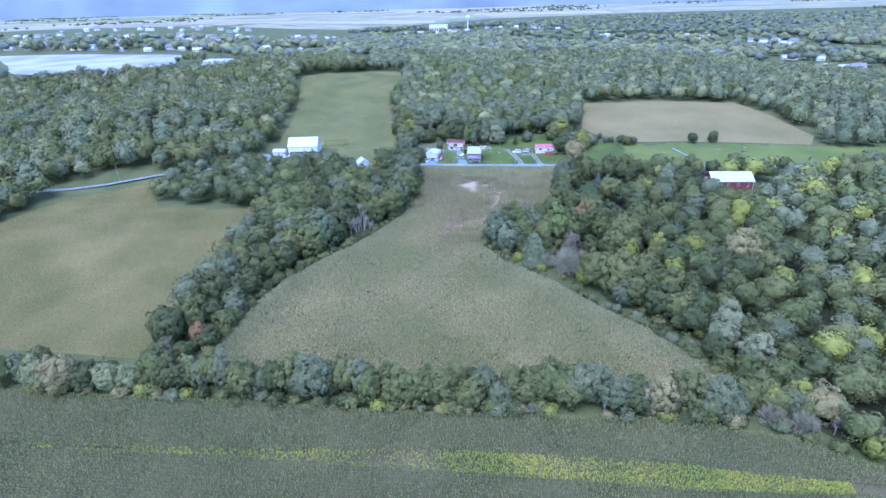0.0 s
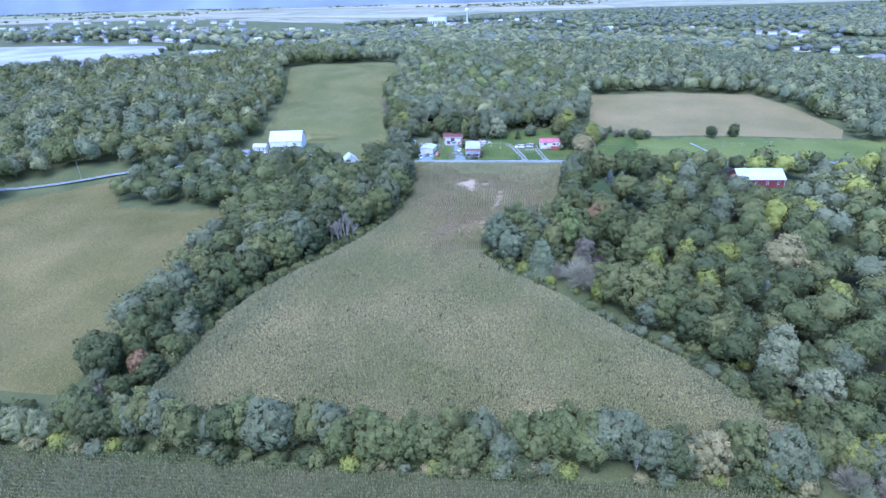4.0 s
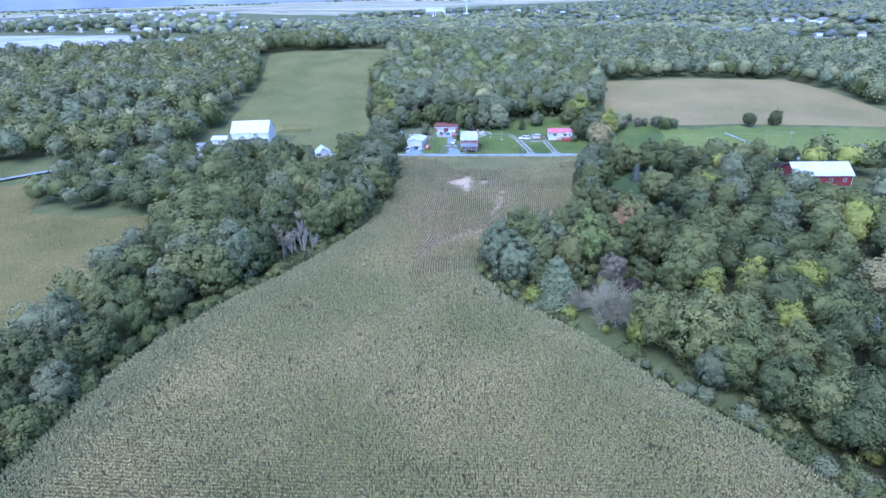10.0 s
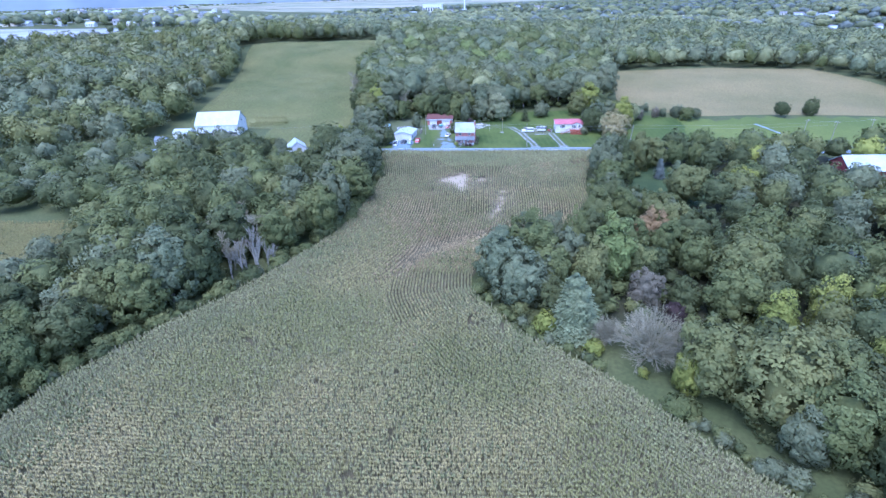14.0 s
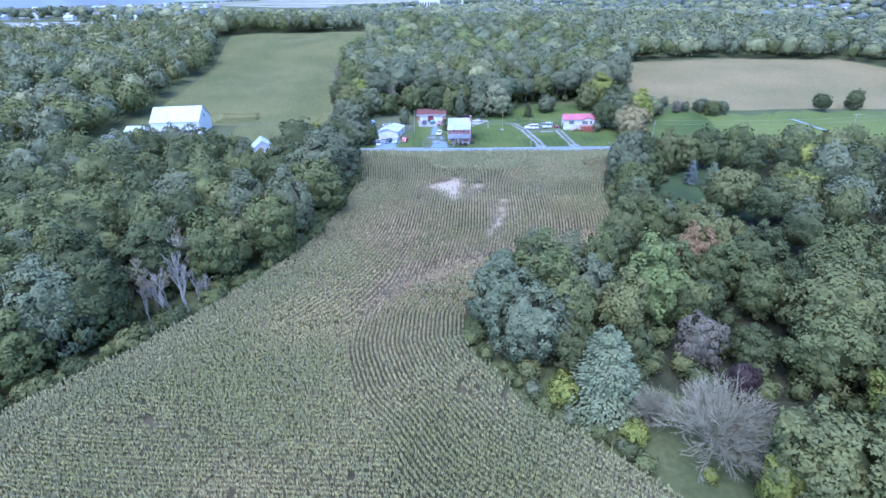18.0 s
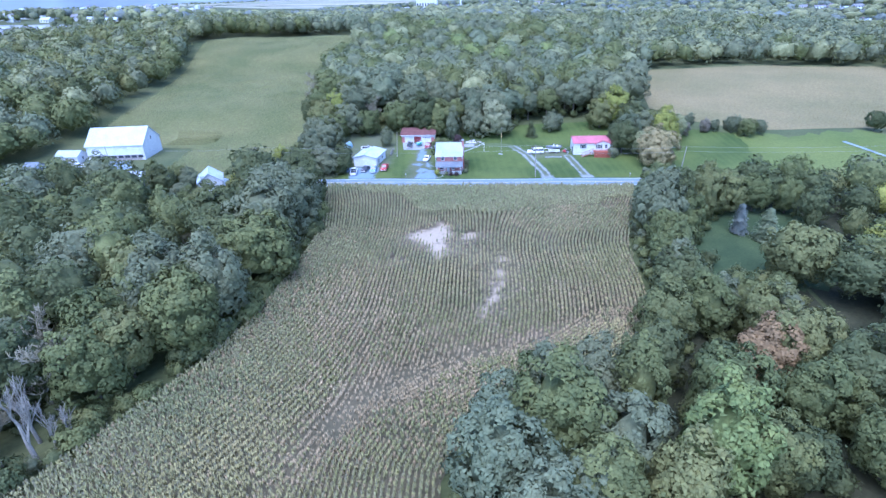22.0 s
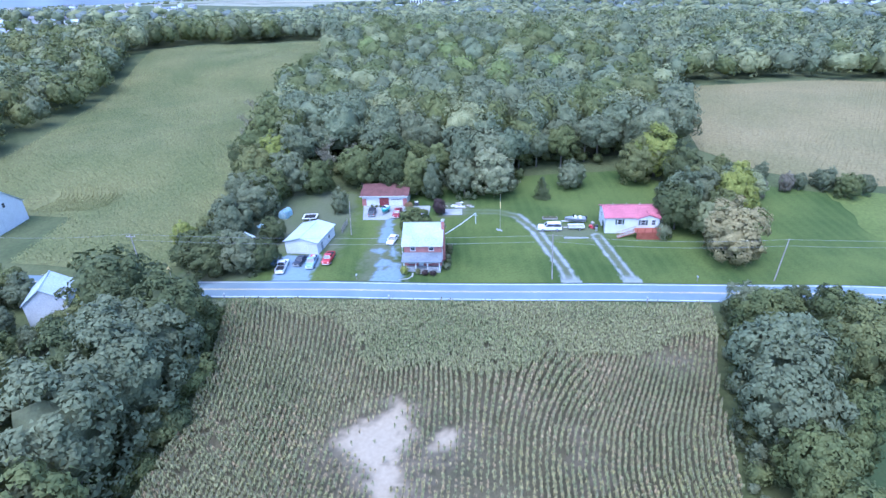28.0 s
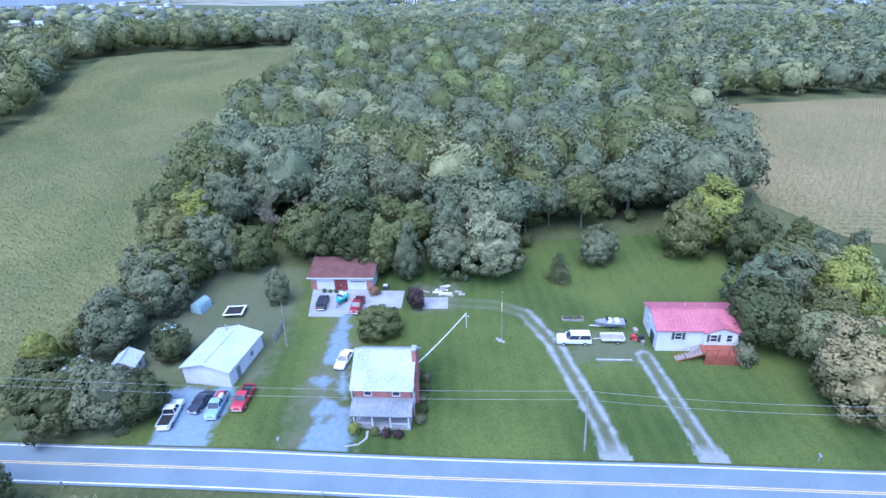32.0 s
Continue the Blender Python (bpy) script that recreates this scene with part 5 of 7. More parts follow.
wood("woodland", x[ok], y[ok], (12, 20), low_forms(200, 8, 18, 820, 0.36, ICO2, 0.82), ["slate", "grey", "mid", "sage", "grey", "slate", "mid", "sage", "mid", "grey", "mid", "bright", "grey", "olive"], 71, "mixed green woods rising behind the houses", (0.9, 1.2))
RIGHT_NEAR = [(67, 148), (80, 126), (90, 109), (100, 100), (135, 86), (135, 334), (67, 334)]
NEAR_STRIP = [(67, 148), (80, 126), (92, 112), (104, 112), (104, 260), (90, 334), (67, 334)]
x, y, rng = dots(NEAR_STRIP, 9.6, 59)
ok = free_of(x, y, PLANTED, 0.75) & ~inside_any(CLEARING, x, y)
wood("woodland", x[ok], y[ok], (9.5, 15), low_forms(270, 8, 22, 2500, 0.29, ICO2, 0.72), ["dark", "mid", "dark", "grey", "mid", "olive", "dark"], 58, "mixed trees of the wood beside the red barn")
x, y, rng = dots(RIGHT_NEAR, 9.8, 62)
ok = free_of(x, y, PLANTED, 0.75) & ~inside_any(CLEARING, x, y) & ~inside(NEAR_STRIP, x, y)
wood("woodland", x[ok], y[ok], (10, 15), low_forms(210, 6, 17, 800, 0.42, ICO2, 0.8), MIXED, 72, "mixed woods beside the red barn")
RIGHT_FAR = [(136, 86), (260, 64), (340, 60), (340, 336), (136, 334)]
x, y, rng = dots(RIGHT_FAR, 10.5, 68)
ok = ~inside_any(CLEARING, x, y)
wood("woodland", x[ok], y[ok], (10, 15), low_forms(214, 6, 12, 190, 0.75), MIXED + ["olive", "yellow"], 78, "mixed woods with some golden crowns")
LEFT_WOODS = [(-164, 395), (-168, 378), (-167, 346), (-210, 319), (-236, 306), (-254, 293), (-260, 268), (-264, 232), (-268, 134), (-320, 90), (-460, 150), (-560, 480), (-470, 560), (-400, 600), (-330, 640), (-300, 760), (-212, 800), (-150, 660), (-183, 642), (-212, 590), (-193, 518), (-170, 431)]
x, y, rng = dots(LEFT_WOODS, 10.5, 63)
ok = free_of(x, y, PLANTED, 0.7) & (along(ROAD, x, y)[0] > 8)
wood("woodland", x[ok], y[ok], (12, 18), low_forms(220, 8, 16, 560, 0.5, ICO1, 0.7), ["grey", "mid", "slate", "mid", "olive", "grey", "mid", "dark", "sage"], 73, "dense mixed woods on the slope")
x, y, rng = dots(HEDGEROW_WEST, 9.4, 56)
ok = free_of(x, y, PLANTED, 0.7) & ~inside_any(HOUSE_GAP, x, y)
wood("woodland", x[ok], y[ok], (12, 17), low_forms(216, 6, 20, 1900, 0.32, ICO2, 0.74), ["dark", "mid", "grey", "dark", "olive", "mid"], 57, "tall mixed trees behind the hedgerow")
SPINNEY = [(-197, 264), (-124, 261), (-119, 300), (-122, 326), (-150, 328), (-185, 314), (-202, 308)]
x, y, rng = dots(SPINNEY, 9.0, 53)
wood("spinney", x, y, (10, 14), low_forms(226, 5, 16, 560, 0.42), ["dark", "mid", "grey", "dark"], 53, "dark leafy spinney by the bend of the road")
BROWN_EDGE = [(60, 545), (86, 524), (173, 536), (222, 532), (236, 470), (240, 411), (226, 384), (300, 382), (420, 420), (470, 600), (440, 760), (300, 900), (60, 900), (-170, 900), (-180, 660), (92, 662)]
x, y, rng = dots(BROWN_EDGE, 11.0, 64)
# pale greyish hues carry the distance haze in the leaf colour
wood("woodland", x, y, (11, 17), low_forms(230, 6, 12, 210, 0.7), ["grey", "sage", "slate", "grey", "sage", "mid"], 74, "mixed woods behind the bean field, haze in leaf colours")
# litter sheets that also paint the deep shade under the trees
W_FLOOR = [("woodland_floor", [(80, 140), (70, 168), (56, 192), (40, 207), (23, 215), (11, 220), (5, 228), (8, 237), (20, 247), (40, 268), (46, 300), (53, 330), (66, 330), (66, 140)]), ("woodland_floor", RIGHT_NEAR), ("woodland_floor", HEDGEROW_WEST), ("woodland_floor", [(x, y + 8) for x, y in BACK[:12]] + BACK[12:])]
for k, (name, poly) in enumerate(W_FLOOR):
    sheet(name, poly, FLOOR, 0.1 + 0.012 * k, 7.0, "grass and leaf litter, tree shade in its colour", "woodland floor")
# the shade on this clearing is painted in by its darker grass
sheet("clearing_lawn", ragged([(47, 282), (53, 319), (82, 321), (84, 295), (70, 280)], 8.0, 1.5, 2.0), SHADE_LAWN, 0.2, 4.0, "small lawn among the trees, shade in its colour", "lawn")
bush = [crown_arrays(290 + i, 5.0, 6.0, 9, 300, 0.6, base=0.1, body=ICO1, fill=0.75) for i in range(4)]
for k, (poly, gap) in enumerate([(RIGHT_WOOD, 5.0), (HEDGEROW, 4.6), (BACK[:13] + [(70, 430), (-86, 430)], 5.5)]):
    x, y, rng = dots(poly, gap, 90 + k, 0.75)
    ok = ~inside_any(CLEARING, x, y) & ~inside_any(HOUSE_GAP, x, y)
    wood("undergrowth", x[ok], y[ok], (2.0, 5.0), bush, ["dark", "mid", "olive", "dark"], 95 + k, "low tangled undergrowth below the trees", (1.0, 1.6))
edge_x, edge_y = [], []
rng = np.random.default_rng(17)
for line, side in ((WOOD_EDGE, 1), (EAST_EDGE, 1), (LEFT_EDGE[2:], -1)):
    for (ax, ay), (bx, by) in zip(line, line[1:]):
        n = max(1, int(math.hypot(bx - ax, by - ay) / 1.7))
        f = (np.arange(n) + rng.random(n)) / n
        edge_x.append(ax + (bx - ax) * f + side * rng.uniform(1.4, 4.2, n))
        edge_y.append(ay + (by - ay) * f)
x, y = np.concatenate(edge_x), np.concatenate(edge_y)
ok = ~inside(MAIN, x, y) & ~inside_any(CLEARING[1:2], x, y)
wood("undergrowth", x[ok], y[ok], (1.6, 3.6), bush, ["dark", "mid", "mid", "grey"], 99, "low brush along the edge of the corn", (0.9, 1.5))
# far woods and the town's trees
TOWNS = [(-190, 1500, 170, 150), (350, 1330, 330, 260), (480, 880, 70, 120), (470, 740, 60, 80), (540, 1120, 90, 100), (660, 990, 110, 120), (-560, 760, 330, 130), (-500, 1420, 200, 130), (-380, 970, 90, 90), (108, 880, 50, 80), (70, 1660, 170, 130), (-860, 1220, 460, 420)]


def open_land(x, y):
    r = np.zeros(len(x), bool)
    for cx, cy, rx, ry in TOWNS:
        r |= ((x - cx) / rx) ** 2 + ((y - cy) / ry) ** 2 < 1
    return r


for k, (poly, gap, cards) in enumerate([([(-200, 900), (460, 900), (640, 600), (460, 420), (340, 340), (340, 60), (700, 60), (1200, 1500), (-330, 1500), (-330, 780)], 16.0, 34),
                                             ([(-330, 1500), (1500, 1500), (1700, 2100), (500, 2400), (-200, 1850), (-420, 1600)], 24.0, 14),
                                             ([(-520, 150), (-900, 100), (-1200, 700), (-1300, 1300), (-330, 1150), (-330, 700), (-480, 600), (-560, 480)], 17.0, 24)]):
    x, y, rng = dots(poly, gap, 65 + k)
    ok = ~open_land(x, y) | (rng.random(len(x)) < 0.12)
    if k == 2:
        ok &= ~inside([(-800, 560), (-390, 560), (-330, 640), (-345, 790), (-470, 835), (-800, 850)], x, y)
    # bluish hues, spruce among them, paint haze into the far crowns
    wood("woodland", x[ok], y[ok], (11, 17), low_forms(240 + 10 * k, 4, 8, cards, 0.9, ICO1, 0.9), ["slate", "sage", "grey", "spruce", "sage", "grey"] if k != 1 else ["slate", "grey", "spruce", "sage"], 75 + k, "distant mixed woods, haze in the leaf colours", (1.5, 2.2))


# ---- buildings ----
def window(parent, x, y, z, w, h, turn=0, shutters=False, trim=None):
    """A glazed window facing -y before it is turned; z is its middle."""
    m = pose(x, y, z, 0, 0, turn)
    pane = part("window", box(-w / 2, w / 2, -0.03, 0.03, -h / 2, h / 2), GLASS, parent)
    pane.matrix_basis = m
    bm = box(-w / 2 - 0.1, -w / 2, -0.09, 0.03, -h / 2 - 0.1, h / 2 + 0.1)
    box(w / 2, w / 2 + 0.1, -0.09, 0.03, -h / 2 - 0.1, h / 2 + 0.1, bm=bm)
    box(-w / 2, w / 2, -0.09, 0.03, h / 2, h / 2 + 0.12, bm=bm)
    box(-w / 2, w / 2, -0.07, 0.03, -0.04, 0.04, bm=bm)
    part("window_frame", bm, trim or PAINT_WHITE, pane, "white window frame")
    part("sill", box(-w / 2 - 0.12, w / 2 + 0.12, -0.14, 0.0, -h / 2 - 0.12, -h / 2), trim or PAINT_WHITE, pane)
    if shutters:
        for s in (-1, 1):
            part("shutter", box(s * (w / 2 + 0.32) - 0.2, s * (w / 2 + 0.32) + 0.2, -0.07, 0.0, -h / 2 - 0.08, h / 2 + 0.08), SHUTTER, pane, "dark green shutter")
    return pane


SHUTTER = material("dark_shutter_paint", (0.05, 0.075, 0.065), (0.07, 0.095, 0.08), 1, 8, 0.6, bump=0.2)


def gable_walls(x0, x1, y0, y1, z0, ze, zr, along="x"):
    """A closed shell with gables at the ends of its ridge."""
    bm = bmesh.new()
    if along == "x":
        ring = lambda x: [(x, y0, z0), (x, y1, z0), (x, y1, ze), (x, (y0 + y1) / 2, zr), (x, y0, ze)]
        a, b = [bm.verts.new(p) for p in ring(x0)], [bm.verts.new(p) for p in ring(x1)]
    else:
        ring = lambda y: [(x0, y, z0), (x1, y, z0), (x1, y, ze), ((x0 + x1) / 2, y, zr), (x0, y, ze)]
        a, b = [bm.verts.new(p) for p in ring(y0)], [bm.verts.new(p) for p in ring(y1)]
    bm.faces.new(a)
    bm.faces.new(b[::-1])
    for k in range(5):
        bm.faces.new((a[k], b[k], b[(k + 1) % 5], a[(k + 1) % 5]))
    bmesh.ops.recalc_face_normals(bm, faces=bm.faces)
    return bm


def seams(roof, mat, a, b, c, d, gap, up=0.05):
    """Raised ribs on a roof slope a-b (eave) to d-c (ridge), each one a part of the slope."""
    a, b, c, d = (Vector(p) for p in (a, b, c, d))
    n = max(2, int((b - a).length / gap))
    for k in range(n + 1):
        p, q = a.lerp(b, k / n), d.lerp(c, k / n)
        w = (b - a).normalized() * 0.035
        lift = Vector((0, 0, up))
        bm = bmesh.new()
        vs = [bm.verts.new(v) for v in (p - w, p + w, q + w, q - w, p - w + lift, p + w + lift, q + w + lift, q - w + lift)]
        for f in ((4, 5, 6, 7), (0, 4, 7, 3), (1, 2, 6, 5), (0, 1, 5, 4)):
            bm.faces.new([vs[i] for i in f])
        part("seam", bm, mat, roof)


def gable_roof(parent, x0, x1, y0, y1, ze, zr, mat, along="x", over=0.45, thick=0.14, ribs=0.9):
    """Two slopes with an overhang, each one a part."""
    if along == "x":
        ym = (y0 + y1) / 2
        k = (zr - ze) / (ym - y0)
        drop = over * k
        quads = [((x0 - over, y0 - over, ze - drop), (x1 + over, y0 - over, ze - drop), (x1 + over, ym, zr), (x0 - over, ym, zr)),
                 ((x1 + over, y1 + over, ze - drop), (x0 - over, y1 + over, ze - drop), (x0 - over, ym, zr), (x1 + over, ym, zr))]
    else:
        xm = (x0 + x1) / 2
        k = (zr - ze) / (xm - x0)
        drop = over * k
        quads = [((x0 - over, y1 + over, ze - drop), (x0 - over, y0 - over, ze - drop), (xm, y0 - over, zr), (xm, y1 + over, zr)),
                 ((x1 + over, y0 - over, ze - drop), (x1 + over, y1 + over, ze - drop), (xm, y1 + over, zr), (xm, y0 - over, zr))]
    out = []
    for q in quads:
        q = [(p[0], p[1], p[2] + thick + 0.03) for p in q]
        out.append(part("roof", slab(q, thick), mat, parent))
        if ribs:
            seams(out[-1], mat, *q, ribs)
    a, b = quads[0][3], quads[0][2]
    part("ridge_cap", tube([(a[0], a[1], a[2] + thick + 0.05), (b[0], b[1], b[2] + thick + 0.05)], [0.12, 0.12], 6), mat, parent)
    return out


def base_of(x, y):
    return Matrix.Translation((x, y, hz(x, y)))


def bar(parent, name, p, q, r, mat, sides=6, label=""):
    return part(name, tube([p, q], [r, r], sides), mat, parent, label)


def brick_house():
    h = empty("house", base_of(-12.7, 356) , "two-storey red brick house with white metal roof and porch", "house")
    x0, x1, y0, y1, ze, zr = -4.1, 4.1, -4.6, 4.6, 5.5, 8.5
    part("wall", gable_walls(x0, x1, y0, y1, -0.6, ze, zr), BRICK, h, "red brick wall")
    gable_roof(h, x0, x1, y0, y1, ze, zr, METAL_DULL, ribs=0.7)
    for x in (-2.1, 2.0):
        window(h, x, y0 - 0.03, 4.7, 0.95, 1.35)
    for x in (-2.6, 1.2):
        window(h, x, y0 - 0.03, 1.6, 0.95, 1.45)
    part("front_door", box(-0.9, 0.1, y0 - 0.06, y0, 0.25, 2.3), PAINT_WHITE, h, "white front door")
    for y in (-2.4, 0.6):
        window(h, x1 + 0.03, y, 4.5, 0.9, 1.3, 90)
        window(h, x1 + 0.03, y, 1.6, 0.9, 1.3, 90)
    # porch
    part("porch_floor", box(x0, x1, y0 - 2.4, y0 - 0.01, -0.4, 0.22), CONCRETE, h)
    q = [(x0 - 0.3, y0 - 2.75, 2.55), (x1 + 0.3, y0 - 2.75, 2.55), (x1 + 0.3, y0 - 0.02, 3.55), (x0 - 0.3, y0 - 0.02, 3.55)]
    porch = part("porch_roof", slab(q, 0.13), METAL_GREY, h, "grey metal porch roof")
    seams(porch, METAL_GREY, *q, 0.7)
    part("porch_beam", box(x0, x1, y0 - 2.5, y0 - 2.35, 2.2, 2.43), PAINT_WHITE, h)
    for x in (-3.9, -1.3, 1.3, 3.9):
        part("porch_post", box(x - 0.1, x + 0.1, y0 - 2.5, y0 - 2.3, 0.22, 2.2), PAINT_WHITE, h)
    for x in (-2.6, 2.6):
        bm = box(x - 1.15, x + 1.15, y0 - 2.44, y0 - 2.38, 0.95, 1.02)
        for k in range(9):
            box(x - 1.1 + k * 0.27, x - 1.06 + k * 0.27, y0 - 2.43, y0 - 2.39, 0.25, 0.96, bm=bm)
        part("porch_railing", bm, PAINT_WHITE, h)
    part("step", box(-1.2, 0.4, y0 - 3.3, y0 - 2.41, -0.3, 0.08), CONCRETE, h)
    # chimney on the gable
    ch = part("chimney", box(x1 + 0.02, x1 + 0.62, -1.6, -0.5, -0.5, 9.6), BRICK, h, "tall red brick chimney")
    part("chimney_cap", box(x1 - 0.05, x1 + 0.7, -1.68, -0.42, 9.6, 9.75), CONCRETE, ch)
    for x in (x0 - 0.36, x1 + 0.36):
        part("downpipe", tube([(x, y0 - 0.1, 0), (x, y0 - 0.1, 5.3)], [0.05, 0.05], 6), PAINT_WHITE, h)
    part("gutter", box(x0 - 0.4, x1 + 0.4, y0 - 0.6, y0 - 0.47, ze - 0.32, ze - 0.2), PAINT_WHITE, h)
    return h


def white_garage():
    h = empty("garage", base_of(-41.6, 362.2) @ pose(0, 0, 0, 0, 0, -7), "long white garage with pale metal roof", "garage")
    part("wall", gable_walls(-4.1, 4.1, -5.2, 5.2, -0.6, 3.0, 4.0, "y"), PAINT_WHITE, h)
    gable_roof(h, -4.1, 4.1, -5.2, 5.2, 3.0, 4.0, METAL_WHITE, "y", 0.35, ribs=0.9)
    d = part("overhead_door", box(-1.6, 1.6, -5.25, -5.2, 0.05, 2.4), PAINT_WHITE, h, "white overhead door")
    for k in range(3):
        part("door_rib", box(-1.6, 1.6, -5.27, -5.25, 0.6 + k * 0.6, 0.63 + k * 0.6), PAINT_WHITE, d)
    part("side_door", box(4.1, 4.15, -3.2, -2.2, 0.05, 2.15), METAL_GREY, h)
    window(h, 4.13, 1.5, 1.6, 1.0, 0.8, 90)
    part("flue", tube([(-1.6, 4.2, 3.6), (-1.6, 4.2, 5.0)], [0.12, 0.12], 8), STEEL, h, "steel flue pipe")


def red_roof_shed():
    h = empty("workshop", base_of(-27.5, 388.6), "low white workshop with maroon roof and red doors", "workshop")
    part("wall", box(-6.4, 6.4, -2.6, 3.0, -0.6, 3.0), PAINT_WHITE, h)
    q = [(-6.9, -3.2, 3.15), (6.9, -3.2, 3.15), (6.9, 3.4, 4.6), (-6.9, 3.4, 4.6)]
    part("roof", slab(q, 0.16), ROOF_MAROON, h, "maroon shingled roof")
    part("fascia", box(-6.9, 6.9, -3.26, -3.2, 2.95, 3.14), PAINT_WHITE, h)
    part("gable_fill", slab([(-6.4, 2.9, 3.0), (6.4, 2.9, 3.0), (6.4, 3.0, 4.4), (-6.4, 3.0, 4.4)], 0.05), PAINT_WHITE, h)
    d = part("double_door", box(-1.5, 1.2, -2.68, -2.6, 0.05, 2.4), RED_BOARD, h, "red double door")
    part("handle", box(-0.2, -0.1, -2.72, -2.68, 1.0, 1.25), STEEL, d)
    g = part("overhead_door", box(1.7, 5.0, -2.67, -2.6, 0.05, 2.4), PAINT_WHITE, h)
    for k in range(6):
        part("pane", box(1.95 + k * 0.5, 2.3 + k * 0.5, -2.7, -2.67, 1.85, 2.15), GLASS, g)
    for x in (-5.8, 5.75):
        part("brick_pier", box(x - 0.6, x + 0.6, -2.69, -2.6, -0.3, 2.2), BRICK, h)


def hill_cottage():
    h = empty("cottage", base_of(36.3, 371), "raised white cottage with bright red metal roof", "house")
    x0, x1, y0, y1 = -6.7, 6.7, -4.0, 4.1
    part("wall", gable_walls(x0, x1, y0, y1, -0.6, 4.1, 5.35), PAINT_WHITE, h, "white siding wall")
    gable_roof(h, x0, x1, y0, y1, 4.1, 5.35, ROOF_RED, over=0.35, ribs=0.6)
    # front cross gable
    part("dormer_wall", gable_walls(0.6, 5.6, y0 - 0.5, y0 + 0.6, 1.6, 3.9, 4.75, "y"), PAINT_WHITE, h)
    gable_roof(h, 0.6, 5.6, y0 - 0.5, y0 + 2.2, 3.9, 4.8, ROOF_RED, "y", 0.25, ribs=0.6)
    window(h, -3.4, y0 - 0.03, 3.0, 1.0, 1.2, 0, True)
    window(h, 1.9, y0 - 0.53, 3.0, 1.0, 1.2, 0, True)
    window(h, 4.3, y0 - 0.53, 3.0, 0.8, 1.2)
    window(h, x0 - 0.03, 1.2, 3.0, 0.9, 1.1, -90)
    # no hole in the wall: a dark panel paints the doorway's inner shade
    part("doorway_shade_panel", box(x0 - 0.06, x0, -2.6, -0.6, 0.0, 2.2), GLASS, h, "dark panel for the shade in the basement doorway")
    for k in range(3):
        part("vent_pipe", tube([(-4 + k * 3.2, 2.2, 4.6), (-4 + k * 3.2, 2.2, 5.3)], [0.07, 0.07], 6), PAINT_WHITE, h)
    deck = part("deck", box(0.0, 5.3, y0 - 3.2, y0 - 0.52, 1.45, 1.6), DECK_WOOD, h, "red-stained timber deck")
    for k in range(18):
        part("board", box(0.0 + k * 0.295, 0.27 + k * 0.295, y0 - 3.25, y0 - 0.53, 1.604, 1.64), DECK_WOOD, deck)
    for k in range(19):
        part("skirt_board", box(k * 0.29, 0.26 + k * 0.29, y0 - 3.28, y0 - 3.2, -0.2, 1.45), DECK_WOOD, deck)
    for x in (0.05, 1.8, 3.5, 5.2):
        part("post", box(x - 0.06, x + 0.06, y0 - 3.2, y0 - 3.08, 1.64, 2.6), DECK_WOOD, deck)
    part("rail", box(0, 5.3, y0 - 3.2, y0 - 3.08, 2.55, 2.62), DECK_WOOD, deck)
    st = part("stair", box(-0.12, 0.0, y0 - 2.6, y0 - 1.4, 1.3, 1.6), DECK_WOOD, h, "timber stair down from the deck")
    for k in range(8):
        part("tread", box(-0.62 - k * 0.5, -0.12 - k * 0.5, y0 - 2.6, y0 - 1.4, 1.35 - k * 0.19, 1.41 - k * 0.19), GREY_WOOD, st)
    for y in (y0 - 2.62, y0 - 1.38):
        part("stringer", tube([(0, y, 1.4), (-4.3, y, -0.1)], [0.09, 0.09], 4), DECK_WOOD, st)
        part("handrail", tube([(0, y, 2.4), (-4.2, y, 0.85)], [0.045, 0.045], 4), DECK_WOOD, st)
        for k in range(4):
            part("baluster", tube([(-0.3 - k * 1.25, y, 1.2 - k * 0.45), (-0.3 - k * 1.25, y, 2.28 - k * 0.46)], [0.035, 0.035], 4), DECK_WOOD, st)
    return h


def white_barn():
    h = empty("barn", base_of(-135.2, 366.6) @ pose(0, 0, 0, 0, 0, 6), "large white barn with a pale metal gable roof", "barn")
    x0, x1, y0, y1, ze, zr = -10.3, 10.3, -6.8, 6.8, 5.5, 10.5
    part("wall", gable_walls(x0, x1, y0, y1, -0.8, ze, zr), PAINT_WHITE, h, "white boarded wall")
    gable_roof(h, x0, x1, y0, y1, ze, zr, METAL_WHITE, over=0.3, ribs=1.1)
    bay = part("open_bay", box(x0 + 0.8, x1 - 1.2, y0 - 0.03, y0 + 0.02, 0.1, 2.0), GREY_WOOD, h, "low weathered front under the white boards")
    for k in range(8):
        x = x0 + 1.0 + k * 2.4
        part("bay_post", box(x - 0.1, x + 0.1, y0 - 0.12, y0 - 0.03, -0.4, 2.05), GREY_WOOD, bay)
        # flat dark panel in place of the shade inside the bay
        part("bay_shade_panel", box(x + 0.3, x + 2.1, y0 - 0.06, y0 - 0.03, 0.9, 1.8), GLASS, bay, "dark panel for the shade in an open bay")
    part("bay_lintel", box(x0 + 0.6, x1 - 1.0, y0 - 0.16, y0 - 0.03, 2.0, 2.2), PAINT_WHITE, h)
    for k in range(17):
        x = x0 + 0.6 + k * 1.2
        part("batten", box(x - 0.03, x + 0.03, y0 - 0.04, y0, 2.2, ze - 0.15), PAINT_WHITE, h)
    part("sliding_door", box(x1, x1 + 0.08, -2.2, 2.2, 0, 3.6), PAINT_WHITE, h)
    window(h, x1 + 0.04, 0.0, 6.6, 1.0, 1.2, 90)


